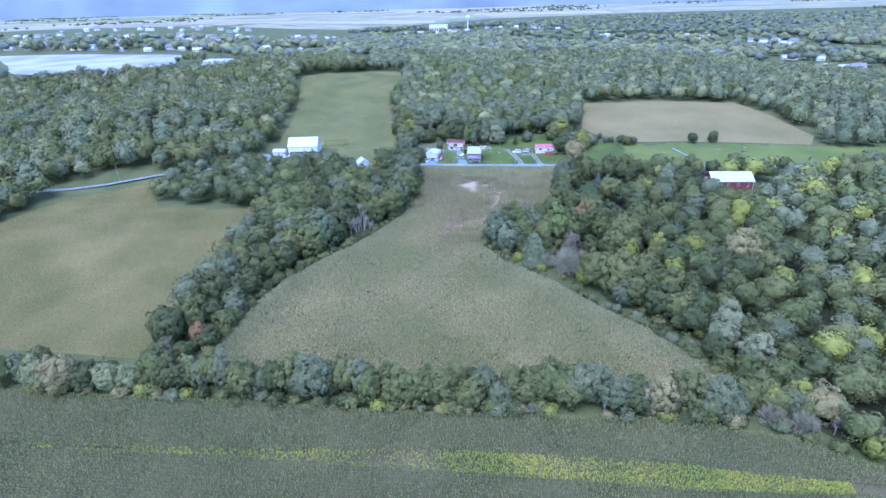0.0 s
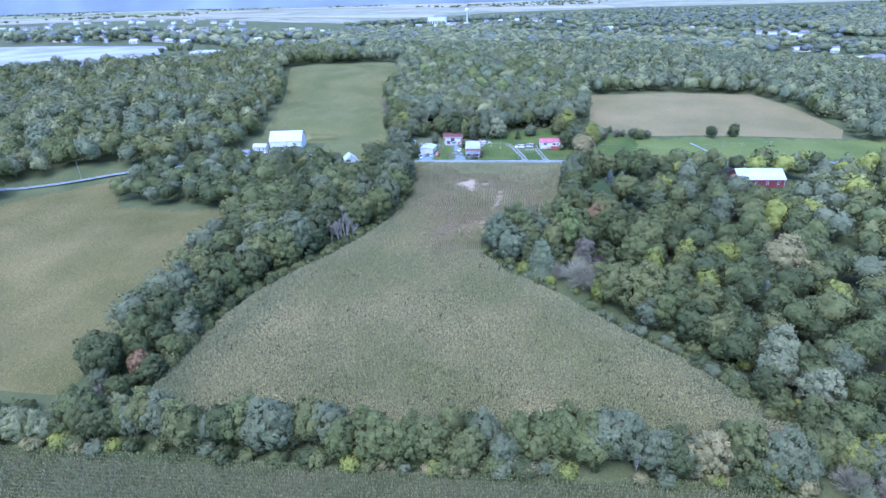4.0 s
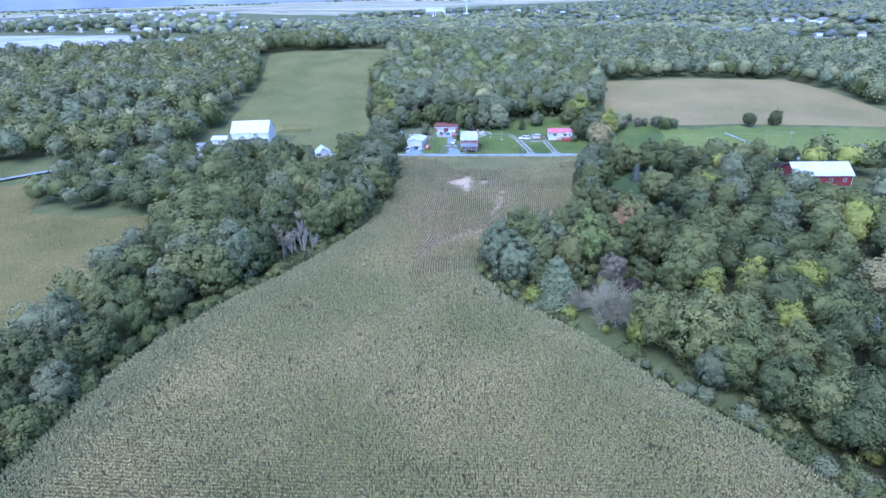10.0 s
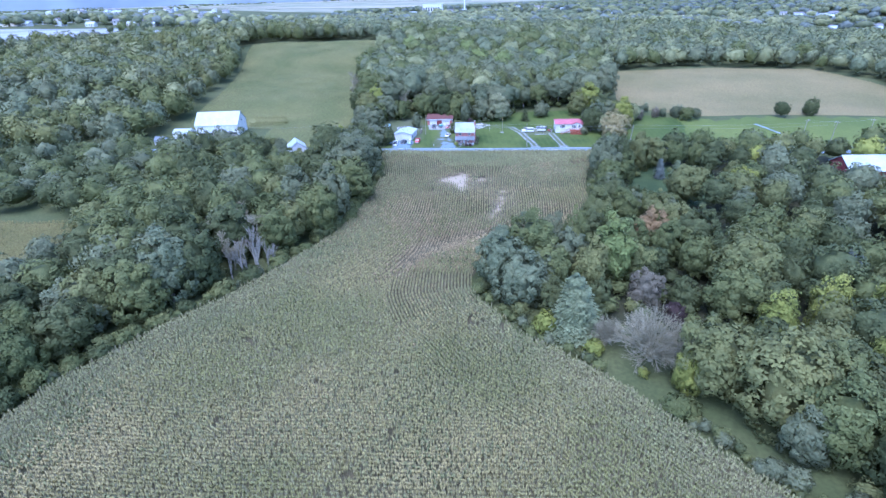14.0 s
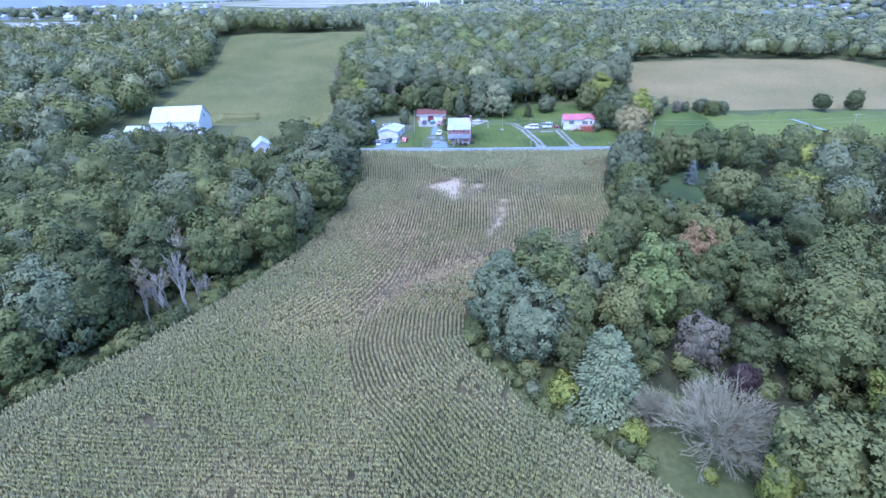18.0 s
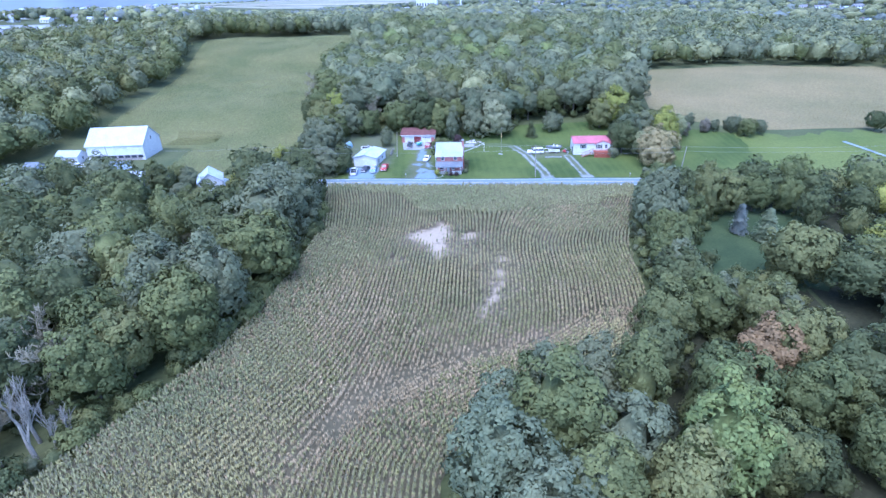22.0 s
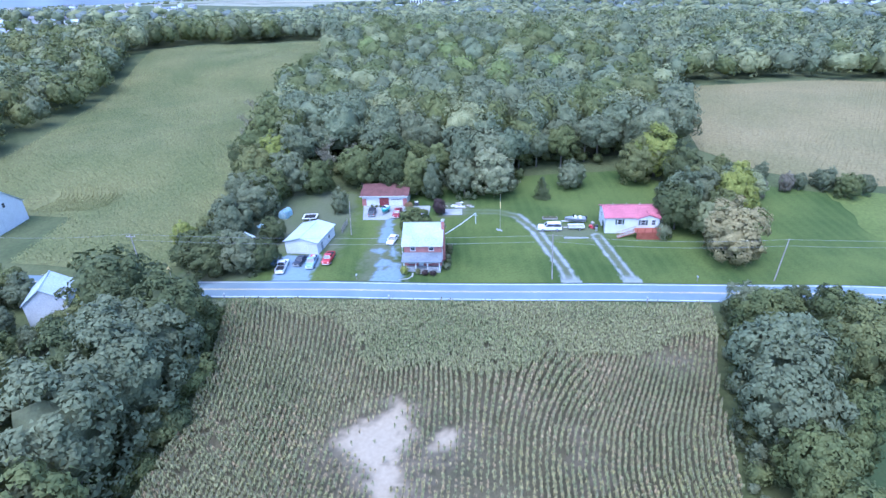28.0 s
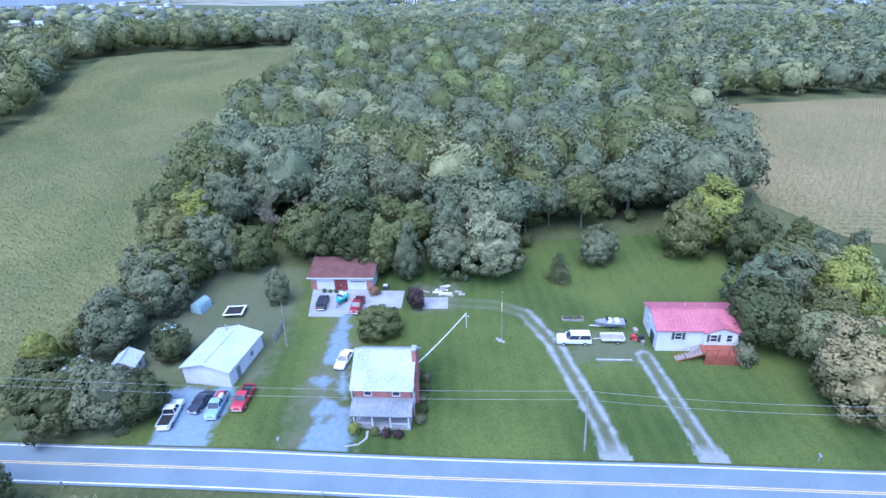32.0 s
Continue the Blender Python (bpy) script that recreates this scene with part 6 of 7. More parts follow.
def small_shed(x, y, w, d, hh, rise, wall, roof, label, along="x", turn=0, name="shed"):
    h = empty(name, base_of(x, y) @ pose(0, 0, 0, 0, 0, turn), label, "shed" if name == "shed" else "house")
    part("wall", gable_walls(-w / 2, w / 2, -d / 2, d / 2, -0.8, hh, hh + rise, along), wall, h)
    gable_roof(h, -w / 2, w / 2, -d / 2, d / 2, hh, hh + rise, roof, along, 0.3, ribs=0.8)
    part("door", box(-0.5, 0.5, -d / 2 - 0.05, -d / 2, 0, 2.05), GREY_WOOD, h)
    window(h, w * 0.32, -d / 2 - 0.03, 1.5, 0.8, 0.9)
    window(h, w / 2 + 0.03, 0, 1.5, 0.8, 0.9, 90)
    return h


def red_barn():
    h = empty("barn", base_of(137, 308) , "long dark red barn with white metal roof", "barn")
    x0, x1, y0, y1 = -11.3, 11.3, -6.6, 6.6
    part("wall", gable_walls(x0, x1, y0, y1, -0.8, 4.6, 8.2), RED_BOARD, h, "dark red boarded wall")
    gable_roof(h, x0, x1, y0, y1, 4.6, 8.2, METAL_WHITE, over=0.5, ribs=1.0)
    for x in (x0 - 0.02, x1 + 0.02):
        part("corner_board", box(x - 0.1, x + 0.1, y0 - 0.05, y0 + 0.2, -0.5, 4.5), PAINT_WHITE, h)
    for x in (-8, -2.5, 3, 8.4):
        window(h, x, y0 - 0.04, 2.6, 0.9, 1.4)
    part("sliding_door", box(x0 - 0.08, x0, -2, 2, 0, 3.4), RED_BOARD, h)
    for y in (-3.8, 3.8):
        window(h, x0 - 0.04, y, 2.4, 0.8, 1.2, -90)


brick_house()
white_garage()
red_roof_shed()
hill_cottage()
white_barn()
red_barn()
small_shed(-150.8, 358.4, 8.4, 5.6, 2.6, 1.4, PAINT_WHITE, METAL_WHITE, "small white shed beside the barn")
small_shed(-155.5, 346, 4.5, 4.5, 2.2, 1.2, PAINT_WHITE, METAL_GREY, "white cottage with grey roof among trees", name="cottage")
small_shed(-84.5, 330.5, 7, 8, 5.0, 2.6, PAINT_WHITE, METAL_WHITE, "pale two-storey house behind trees", "y", 25, "house")
small_shed(-65, 357, 4.2, 5, 2.3, 1.2, PAINT_WHITE, METAL_WHITE, "small white garden shed under trees", "y")
small_shed(-57.5, 360, 3.8, 3.6, 2.4, 1.2, PAINT_WHITE, METAL_WHITE, "white shed with pale roof under trees", "y", 10)
small_shed(-112, 333, 8, 7, 3.0, 1.6, PAINT_WHITE, METAL_WHITE, "white bungalow behind trees by the road", "x", 10, "house")

# ---- drives and pads ----
WORN = [[(-68, 344), (-51, 344), (-48, 357), (-37, 357), (-33.4, 354), (-33.6, 366), (-34.0, 378), (-36, 394), (-72, 394)],
        [(-27, 344), (-16.4, 344), (-17.2, 352), (-19.6, 360), (-20.6, 368), (-22.4, 377), (-27.5, 377), (-26.8, 366), (-27.2, 356)],
        [(16.5, 363.6), (26, 364), (29.6, 365.6), (28.5, 371.5), (15, 372)], [(-12, 378), (-4, 378), (-4, 388), (-12, 388)]]
PARKING = [(-50.2, 355), (-47.3, 356.2), (-37.8, 356.8), (-36.6, 353), (-37.3, 347.5), (-36.6, 344), (-45, 344), (-46.2, 350)]
POURED = [[(-25.6, 358.4), (-24.2, 360.2), (-21.8, 358.8), (-23.2, 356.4)], [(-24.2, 352.2), (-22.6, 354.9), (-19.7, 353), (-21.2, 350.2), (-22.4, 349)],
          [(-23.6, 344), (-23.4, 349), (-21.6, 349.6), (-18.6, 355), (-20.2, 358.8), (-20.9, 365), (-22.4, 365), (-21.2, 357), (-19.4, 353.5), (-16.6, 349), (-16.4, 344)],
          [(-24.9, 362.6), (-25.4, 368), (-25.5, 377), (-23.6, 377), (-22.7, 372), (-22.2, 367.4), (-22.3, 362.6)]]
LOOP = [(19.2, 344.4), (18.3, 350.7), (16.0, 359.2), (13.5, 368.2), (9.0, 377.2), (3.7, 380.1), (-5.1, 381.4)]
RISE = [(31.6, 344.4), (30.3, 350.9), (28.8, 359.2), (27.6, 365.6)]


def yard_ground():
    """Lawn with worn grass, gravel parking and paired wheel tracks over it."""
    u, v = np.meshgrid(np.arange(-72, 42.1, 0.33), np.arange(344.66, 396, 0.33))
    x, y = u.ravel(), v.ravel()
    w, h = u.shape[1], u.shape[0]
    q = (np.arange(h - 1)[:, None] * w + np.arange(w - 1)[None]).ravel()
    t = np.concatenate([np.stack([q, q + 1, q + 1 + w], 1), np.stack([q, q + 1 + w, q + w], 1)])
    t = t[inside(LAWN_POLY, x[t].mean(1), y[t].mean(1))]
    fray = soft_noise(x, y, 1.1, 61) + 0.6 * soft_noise(x, y, 0.45, 62) - 0.8
    loop, rise = along(LOOP, x, y)[0], along(RISE, x, y)[0]
    fade = np.clip((x - 6) / 6, 0.12, 1)
    tracks = np.maximum(np.clip((0.64 - np.abs(loop - 1.05) + 0.35 * fray) / 0.6, 0, 1) * fade, np.clip((0.58 - np.abs(rise - 1.05) + 0.35 * fray) / 0.6, 0, 1))
    mouth = np.clip((348.2 - y + fray) / 2.5, 0, 1) * (np.minimum(loop, rise) < 2.0)
    strip = np.maximum(np.clip((1.7 - loop + fray) / 0.7, 0, 1) * np.clip((x - 2) / 9, 0.4, 1), np.clip((1.5 - rise + fray) / 0.7, 0, 1))
    me = fast_mesh("yard", np.stack([x, y, height(x, y) + 0.1], 1), t, [YARD])
    for mask, value in (("worn", np.maximum(blend(WORN, x, y, 2.6, 2.2) * (0.55 + 0.45 * soft_noise(x, y, 5, 63)), strip * 0.75)), ("stone", np.maximum(tracks, mouth * 0.8) * (0.72 + 0.28 * soft_noise(x, y, 2, 64))), ("gravel", np.maximum(blend([PARKING], x, y, 1.0, 0.9), blend(POURED, x, y, 1.0, 1.0) * 0.9))):
        me.attributes.new(mask, "FLOAT", "POINT").data.foreach_set("value", value.astype(np.float32))
    tagged(new("yard", me), "mown yard with worn grass and gravel drives", "yard", kind="structure")


yard_ground()
sheet("concrete_pad", [(-31.8, 376.3), (-25.6, 376.3), (-22.6, 378.8), (-14.4, 379.4), (-14.6, 385.8), (-33.6, 385.9)], CONCRETE, 0.13, 3, "pale concrete apron before the workshop", "pad")
sheet("concrete_pad", [(-10.6, 379.2), (-5.4, 379.2), (-5.6, 383.2), (-11, 383.2)], CONCRETE, 0.13, 3, "pale concrete slab on the lawn", "pad")
sheet("barn_apron", ragged([(-145, 358.2), (-129.5, 359.2), (-123.5, 351), (-126, 346), (-131, 342), (-137, 344.5), (-145.5, 351)], 8.0, 1.0, 0.7), GRAVEL, 0.13, 3, "pale gravel apron before the white barn", "pad")
ribbon("garden_path", [(-14.9, 348.6), (-14.8, 347.3), (-15.6, 346.2), (-17.4, 345.8)], 0.35, CONCRETE, 0.1, step=0.5, label="short curved concrete garden path", category="path", kind="structure")
ribbon("farm_lane", [(137, 344.5), (137.2, 352), (133, 364), (126, 380)], 1.2, GRAVEL, 0.1, label="pale farm lane over the meadow", category="track", kind="structure")


# ---- vehicles ----
def frustum(x0, x1, w, z0, a0, a1, wt, z1, bm=None):
    bm = bm or bmesh.new()
    lo = [bm.verts.new(p) for p in ((x0, -w, z0), (x1, -w, z0), (x1, w, z0), (x0, w, z0))]
    hi = [bm.verts.new(p) for p in ((a0, -wt, z1), (a1, -wt, z1), (a1, wt, z1), (a0, wt, z1))]
    bm.faces.new(lo[::-1])
    bm.faces.new(hi)
    for k in range(4):
        j = (k + 1) % 4
        bm.faces.new((lo[k], lo[j], hi[j], hi[k]))
    return bm


def wheel_meshes():
    bm = bmesh.new()
    bmesh.ops.create_cone(bm, cap_ends=True, segments=16, radius1=0.36, radius2=0.36, depth=0.24, matrix=Matrix.Rotation(radians(90), 4, "X"))
    bmesh.ops.bevel(bm, geom=[e for e in bm.edges if abs(e.verts[0].co.y - e.verts[1].co.y) < 0.01], offset=0.04, segments=1, affect="EDGES")
    a = bpy.data.meshes.new("tyre")
    bm.to_mesh(a)
    bm.free()
    a.materials.append(RUBBER)
    bm = bmesh.new()
    bmesh.ops.create_cone(bm, cap_ends=True, segments=12, radius1=0.22, radius2=0.2, depth=0.27, matrix=Matrix.Rotation(radians(90), 4, "X"))
    b = bpy.data.meshes.new("rim")
    bm.to_mesh(b)
    bm.free()
    b.materials.append(STEEL)
    return a, b


TYRE, RIM = wheel_meshes()
TAIL = material("red_tail_lens", (0.35, 0.02, 0.02), (0.45, 0.03, 0.03), 1, 5, 0.25, bump=0.0)


def vehicle(kind, x, y, turn, paint, label, length=4.7, wide=1.82, tall=1.5):
    """A car, pickup or van with its front towards +x before it is turned."""
    root = empty({"car": "car", "pickup": "pickup_truck", "van": "sport_utility_vehicle"}[kind], base_of(x, y) @ pose(0, 0, 0.12, 0, 0, turn), label, "pickup truck" if kind == "pickup" else "car")
    L, w = length / 2, wide / 2
    waist = tall * 0.6
    bm = frustum(-L, L, w * 0.97, 0.32, -L + 0.05, L - 0.08, w, waist - 0.12)
    if kind == "pickup":
        frustum(-L * 0.16, L - 0.1, w, waist - 0.12, -L * 0.16, L - 0.25, w * 0.93, waist, bm)
    else:
        frustum(-L + 0.06, L - 0.12, w, waist - 0.12, -L + 0.15, L - 0.3, w * 0.92, waist, bm)
    bmesh.ops.bevel(bm, geom=[e for e in bm.edges], offset=0.05, segments=1, affect="EDGES")
    body = part("body", bm, paint, root)
    if kind == "car":
        c = (-L * 0.72, L * 0.42, -L * 0.38, L * 0.12)
    elif kind == "van":
        c = (-L + 0.1, L * 0.45, -L + 0.3, L * 0.2)
    else:
        c = (-L * 0.16, L * 0.5, -L * 0.08, L * 0.28)
    glass = part("cabin_glass", frustum(c[0], c[1], w * 0.92, waist - 0.02, c[2], c[3], w * 0.78, tall - 0.05), GLASS, root, "dark cabin windows")
    bm = box(c[2] - 0.06, c[3] + 0.06, -w * 0.8, w * 0.8, tall - 0.06, tall, 0.025)
    part("roof", bm, paint, root)
    for s in (-1, 1):
        for f in (0.0, 0.5, 1.0) if kind != "car" else (0.0, 0.55, 1.0):
            b0, b1 = c[0] + (c[1] - c[0]) * f, c[2] + (c[3] - c[2]) * f
            part("pillar", tube([(b0, s * w * 0.92, waist - 0.03), (b1, s * w * 0.79, tall - 0.04)], [0.045, 0.04], 4), paint, root)
    if kind == "pickup":
        bed = part("bed", box(-L + 0.1, -L * 0.18, -w + 0.1, w - 0.1, waist - 0.13, waist - 0.1), RUBBER, root, "dark open load bed")
        for s in (-1, 1):
            part("bed_side", box(-L + 0.05, -L * 0.17, s * w - 0.06, s * w + 0.0, waist - 0.14, waist + 0.06), paint, bed)
        part("tailgate", box(-L + 0.03, -L + 0.11, -w + 0.07, w - 0.07, waist - 0.14, waist + 0.06), paint, bed)
    for s in (-1, 1):
        for fx in (-0.62, 0.62):
            wh = share("wheel", TYRE, root, pose(L * fx, s * (w - 0.08), 0.36 - 0.12))
            share("rim", RIM, wh)
        part("headlight", box(L - 0.12, L + 0.0, s * (w - 0.32) - 0.16, s * (w - 0.32) + 0.16, waist - 0.38, waist - 0.22, 0.02), LAMP_GLASS, root)
        part("tail_light", box(-L - 0.0, -L + 0.08, s * (w - 0.18) - 0.09, s * (w - 0.18) + 0.09, waist - 0.42, waist - 0.18), TAIL, root)
        part("mirror", box(c[1] - 0.25, c[1] - 0.1, s * (w + 0.08) - 0.09, s * (w + 0.08) + 0.09, waist, waist + 0.15, 0.02), paint, root)
    part("bumper", box(L - 0.06, L + 0.08, -w + 0.08, w - 0.08, 0.3, 0.5, 0.03), STEEL, root)
    part("bumper", box(-L - 0.08, -L + 0.06, -w + 0.08, w - 0.08, 0.3, 0.5, 0.03), STEEL, root)
    return root


P_WHITE, P_BLACK = car_paint("white_car_paint", (0.72, 0.73, 0.74)), car_paint("black_car_paint", (0.03, 0.035, 0.05))
P_RED, P_BLUE = car_paint("red_car_paint", (0.42, 0.035, 0.05)), car_paint("pale_blue_car_paint", (0.24, 0.36, 0.48))
P_MAROON = car_paint("dark_red_car_paint", (0.24, 0.022, 0.038))
P_GREY = car_paint("grey_car_paint", (0.25, 0.26, 0.28))
vehicle("pickup", -44.7, 350.0, 96, P_WHITE, "white pickup with a dark load bed on gravel", 5.9, 1.95, 1.85)
vehicle("car", -41.3, 352.8, 260, P_BLACK, "dark blue-black car parked before the garage")
blue = vehicle("pickup", -38.4, 352.0, 274, P_BLUE, "pale blue pickup truck with a red load", 5.5, 1.9, 1.8)
vehicle("pickup", -34.9, 353.6, 269, P_RED, "red pickup truck parked on the grass edge", 5.3, 1.9, 1.8)
vehicle("car", -21.5, 363.1, 262, P_WHITE, "white car standing on the drive", 4.8)
vehicle("van", -30.0, 380.3, 94, P_BLACK, "dark van on the concrete apron", 4.6, 1.8, 1.75)
vehicle("pickup", -22.9, 379.5, 268, P_MAROON, "dark red pickup on the concrete apron", 5.3, 1.9, 1.8)
part("load", box(-2.2, -0.7, -0.55, 0.5, 0.98, 1.45, 0.06), P_RED, blue, "red boxes in the load bed")
part("load", box(-1.5, -0.6, 0.1, 0.7, 0.98, 1.7, 0.05), PAINT_WHITE, blue, "white box in the load bed")
vehicle("van", 16.7, 369.0, 180, P_WHITE, "long white sport utility vehicle on the lawn", 5.7, 2.0, 1.95)
vehicle("car", -139.7, 351.6, 215, P_WHITE, "white car beside the barn")
vehicle("car", -143.8, 351.3, 215, P_WHITE, "white car beside the white shed")


def boat(x, y, turn, hull_mat, label, length=5.2, canopy=None):
    b = empty("boat", base_of(x, y) @ pose(0, 0, 0.55, 0, 0, turn), label, "boat")
    L = length / 2
    bm, rings = bmesh.new(), []
    for k in range(9):
        f = k / 8
        w = 1.0 * (1 - max(0, f - 0.45) ** 2 * 3.1)
        xx = -L + length * f
        rings.append([bm.verts.new(p) for p in ((xx, -w, 0.75 + 0.25 * f * f), (xx, -w * 0.75, 0.15 + 0.25 * f * f), (xx, 0, 0.0 + 0.3 * f ** 3), (xx, w * 0.75, 0.15 + 0.25 * f * f), (xx, w, 0.75 + 0.25 * f * f), (xx, 0, 0.78 + 0.25 * f * f))])
    for a, c in zip(rings, rings[1:]):
        for j in range(6):
            bm.faces.new((a[j], a[(j + 1) % 6], c[(j + 1) % 6], c[j]))
    bm.faces.new(rings[0])
    bm.faces.new(rings[-1][::-1])
    bmesh.ops.recalc_face_normals(bm, faces=bm.faces)
    part("hull", bm, hull_mat, b)
    part("console", box(-0.3, 0.5, -0.5, 0.5, 0.75, 1.3, 0.06), P_WHITE, b)
    part("windscreen", frustum(0.4, 0.6, 0.6, 1.2, 0.3, 0.38, 0.5, 1.6), GLASS, b)
    part("outboard_motor", box(-L - 0.35, -L, -0.2, 0.2, 0.3, 1.25, 0.08), P_BLACK, b)
    for s in (-1, 1):
        part("trailer_rail", tube([(-L, s * 0.6, -0.05), (L + 0.8, s * 0.1, -0.05)], [0.06, 0.06], 4), STEEL, b)
        wh = share("wheel", TYRE, b, pose(-0.4, s * 0.95, -0.2) @ Matrix.Diagonal((0.85, 0.85, 0.85, 1)))
        share("rim", RIM, wh)
    part("seat", box(-1.6, -0.9, -0.7, 0.7, 0.75, 1.1, 0.05), PAINT_WHITE, b)
    return b


boat(23.4, 373.4, 182, P_GREY, "grey motor boat on its trailer behind the cars")
boat(-26.6, 381.4, 262, TEAL, "small teal-covered boat on the concrete apron", 3.6)

ut = empty("utility_trailer", base_of(23.2, 369.6), "pale flat utility trailer standing on the lawn", "trailer")
part("deck", box(-1.9, 1.9, -0.95, 0.95, 0.55, 0.66), GREY_WOOD, ut)
for s in (-1, 1):
    part("side_rail", box(-1.9, 1.9, s * 0.95 - 0.04, s * 0.95 + 0.04, 0.66, 1.05), PAINT_WHITE, ut)
    wh = share("wheel", TYRE, ut, pose(0.7, s * 1.1, 0.34))
    share("rim", RIM, wh)
part("tailboard", box(1.86, 1.94, -0.95, 0.95, 0.66, 1.1), PAINT_WHITE, ut)
part("drawbar", tube([(-1.9, 0, 0.55), (-3.1, 0, 0.45)], [0.06, 0.05], 4), STEEL, ut)

mower = empty("riding_mower", base_of(27.2, 370.0) @ pose(0, 0, 0, 0, 0, 150), "small red riding mower on the grass", "mower")
part("hood", box(0.0, 0.85, -0.32, 0.32, 0.35, 0.8, 0.06), P_RED, mower)
part("cutting_deck", box(-0.6, 0.3, -0.6, 0.6, 0.15, 0.32, 0.04), P_RED, mower)
part("seat", box(-0.75, -0.3, -0.28, 0.28, 0.6, 0.75, 0.05), RUBBER, mower)
part("steering_wheel", tube([(-0.05, 0, 0.8), (-0.12, 0, 1.05)], [0.03, 0.15], 8), RUBBER, mower)
for s in (-1, 1):
    for fx, k in ((-0.55, 0.75), (0.6, 0.55)):
        share("wheel", TYRE, mower, pose(fx, s * 0.5, 0.36 * k) @ Matrix.Diagonal((k, k, k, 1)))

# ---- yard clutter ----
tramp = empty("trampoline", base_of(-46.2, 376.7) @ pose(0, 0, 0, 0, 0, 6), "square trampoline with white padded rim", "trampoline")
part("mat", box(-1.5, 1.5, -1.3, 1.3, 0.78, 0.82), RUBBER, tramp)
for k, (a, b, c, d) in enumerate(((-1.9, 1.9, -1.7, -1.3), (-1.9, 1.9, 1.3, 1.7), (-1.9, -1.5, -1.3, 1.3), (1.5, 1.9, -1.3, 1.3))):
    part("rim_pad", box(a, b, c, d, 0.77, 0.87, 0.03), PAINT_WHITE, tramp)
for x in (-1.7, 1.7):
    for y in (-1.5, 1.5):
        part("leg", tube([(x, y, -0.1), (x, y, 0.78)], [0.04, 0.04], 6), STEEL, tramp)


def hoop_tent(x, y, turn, w, d, hh, label):
    t = empty("hoop_tent", base_of(x, y) @ pose(0, 0, 0, 0, 0, turn), label, "tent")
    bm, rows = bmesh.new(), []
    for k in range(11):
        a = math.pi * k / 10
        rows.append([bm.verts.new((-w / 2 * math.cos(a), yy, hh * math.sin(a) ** 0.7 - 0.05)) for yy in (-d / 2, d / 2)])
    for a, b in zip(rows, rows[1:]):
        bm.faces.new((a[0], a[1], b[1], b[0]))
    bm.faces.new([r[1] for r in rows])
    bm.faces.new([r[0] for r in rows][::-1])
    bmesh.ops.solidify(bm, geom=bm.faces[:], thickness=0.04)
    part("cover", bm, TARP, t)
    for yy in (-d / 2, 0, d / 2):
        part("hoop", tube([(-w / 2 * math.cos(math.pi * k / 10) * 1.01, yy, hh * math.sin(math.pi * k / 10) ** 0.7 - 0.02) for k in range(11)], [0.04] * 11, 5), STEEL, t)


hoop_tent(-53.4, 377.8, -14, 2.4, 3.2, 2.3, "pale blue tarpaulin hoop tent on the yard")
tp = empty("tarpaulin_pile", base_of(-57.4, 372.2), "blue tarpaulin thrown over a low heap", "tarpaulin")
v, t = ico_arrays(3)
v = v * np.array([1.9, 1.1, 0.55]) * (1 + 0.16 * np.sin(v @ np.array([5.0, 3.0, 4.0])))[:, None] + np.array([0, 0, 0.1])
c = share("cover", fast_mesh("cover", v, t, [TARP]), tp)

bed = empty("raised_bed", base_of(17.4, 375.6), "low timber raised bed with green plants", "garden bed")
for a, b, c, d in ((-1.9, 1.9, -0.65, -0.57), (-1.9, 1.9, 0.57, 0.65), (-1.9, -1.82, -0.57, 0.57), (1.82, 1.9, -0.57, 0.57)):
    part("board", box(a, b, c, d, -0.1, 0.42), GREY_WOOD, bed)
part("earth", box(-1.82, 1.82, -0.57, 0.57, 0.1, 0.34), BARK, bed)
for k in range(4):
    v, t, n = crown_arrays(300 + k, 0.4, 0.35, 6, 70, 0.1, base=0.3, body=OCT)
    c = share("plant", fast_mesh("plant", v + np.array([-1.3 + k * 0.85, 0, 0]), t, [LEAF["mid"]]), bed)
logs = empty("white_beam", base_of(22.6, 364.4), "long pale beam lying on the grass", "beam")
part("beam", box(-2.9, -0.05, -0.16, 0.16, 0.03, 0.34, 0.03), CONCRETE, logs)
part("beam", box(0.05, 2.8, -0.15, 0.15, 0.03, 0.33, 0.03), CONCRETE, logs)
for x, y, w, d, hh, mat, name, label, cat in ((27.9, 368.4, 0.5, 0.4, 0.9, STEEL, "dustbin", "grey dustbin beside the cottage wall", "bin"), (28.2, 370.2, 0.7, 0.5, 0.7, P_BLACK, "storage_crate", "dark crate beside the cottage doorway", "crate"), (27.6, 372.2, 0.6, 0.9, 0.6, GREY_WOOD, "timber_stack", "short stack of grey timber on grass", "timber")):
    c = empty(name, base_of(x, y) @ pose(0, 0, 0, 0, 0, 12), label, cat)
    part("body", box(-w / 2, w / 2, -d / 2, d / 2, 0.05, hh, 0.05), mat, c)
    part("lid", box(-w / 2 - 0.04, w / 2 + 0.04, -d / 2 - 0.04, d / 2 + 0.04, hh + 0.003, hh + 0.08, 0.02), mat, c)
scrap = random.Random(12)
for k in range(14):
    x, y = scrap.uniform(-11.5, -2.5), scrap.uniform(383.6, 387)
    s = empty("stacked_board", base_of(x, y) @ pose(0, 0, 0, 0, 0, scrap.uniform(-25, 25)), "pale board lying at the wood's edge", "board", "scrap by the trees")
    w = scrap.uniform(0.5, 1.4)
    part("board", box(-w, w, -0.3, 0.3, 0.0, scrap.uniform(0.15, 0.5), 0.02), scrap.choice([PAINT_WHITE, GREY_WOOD, CONCRETE]), s)
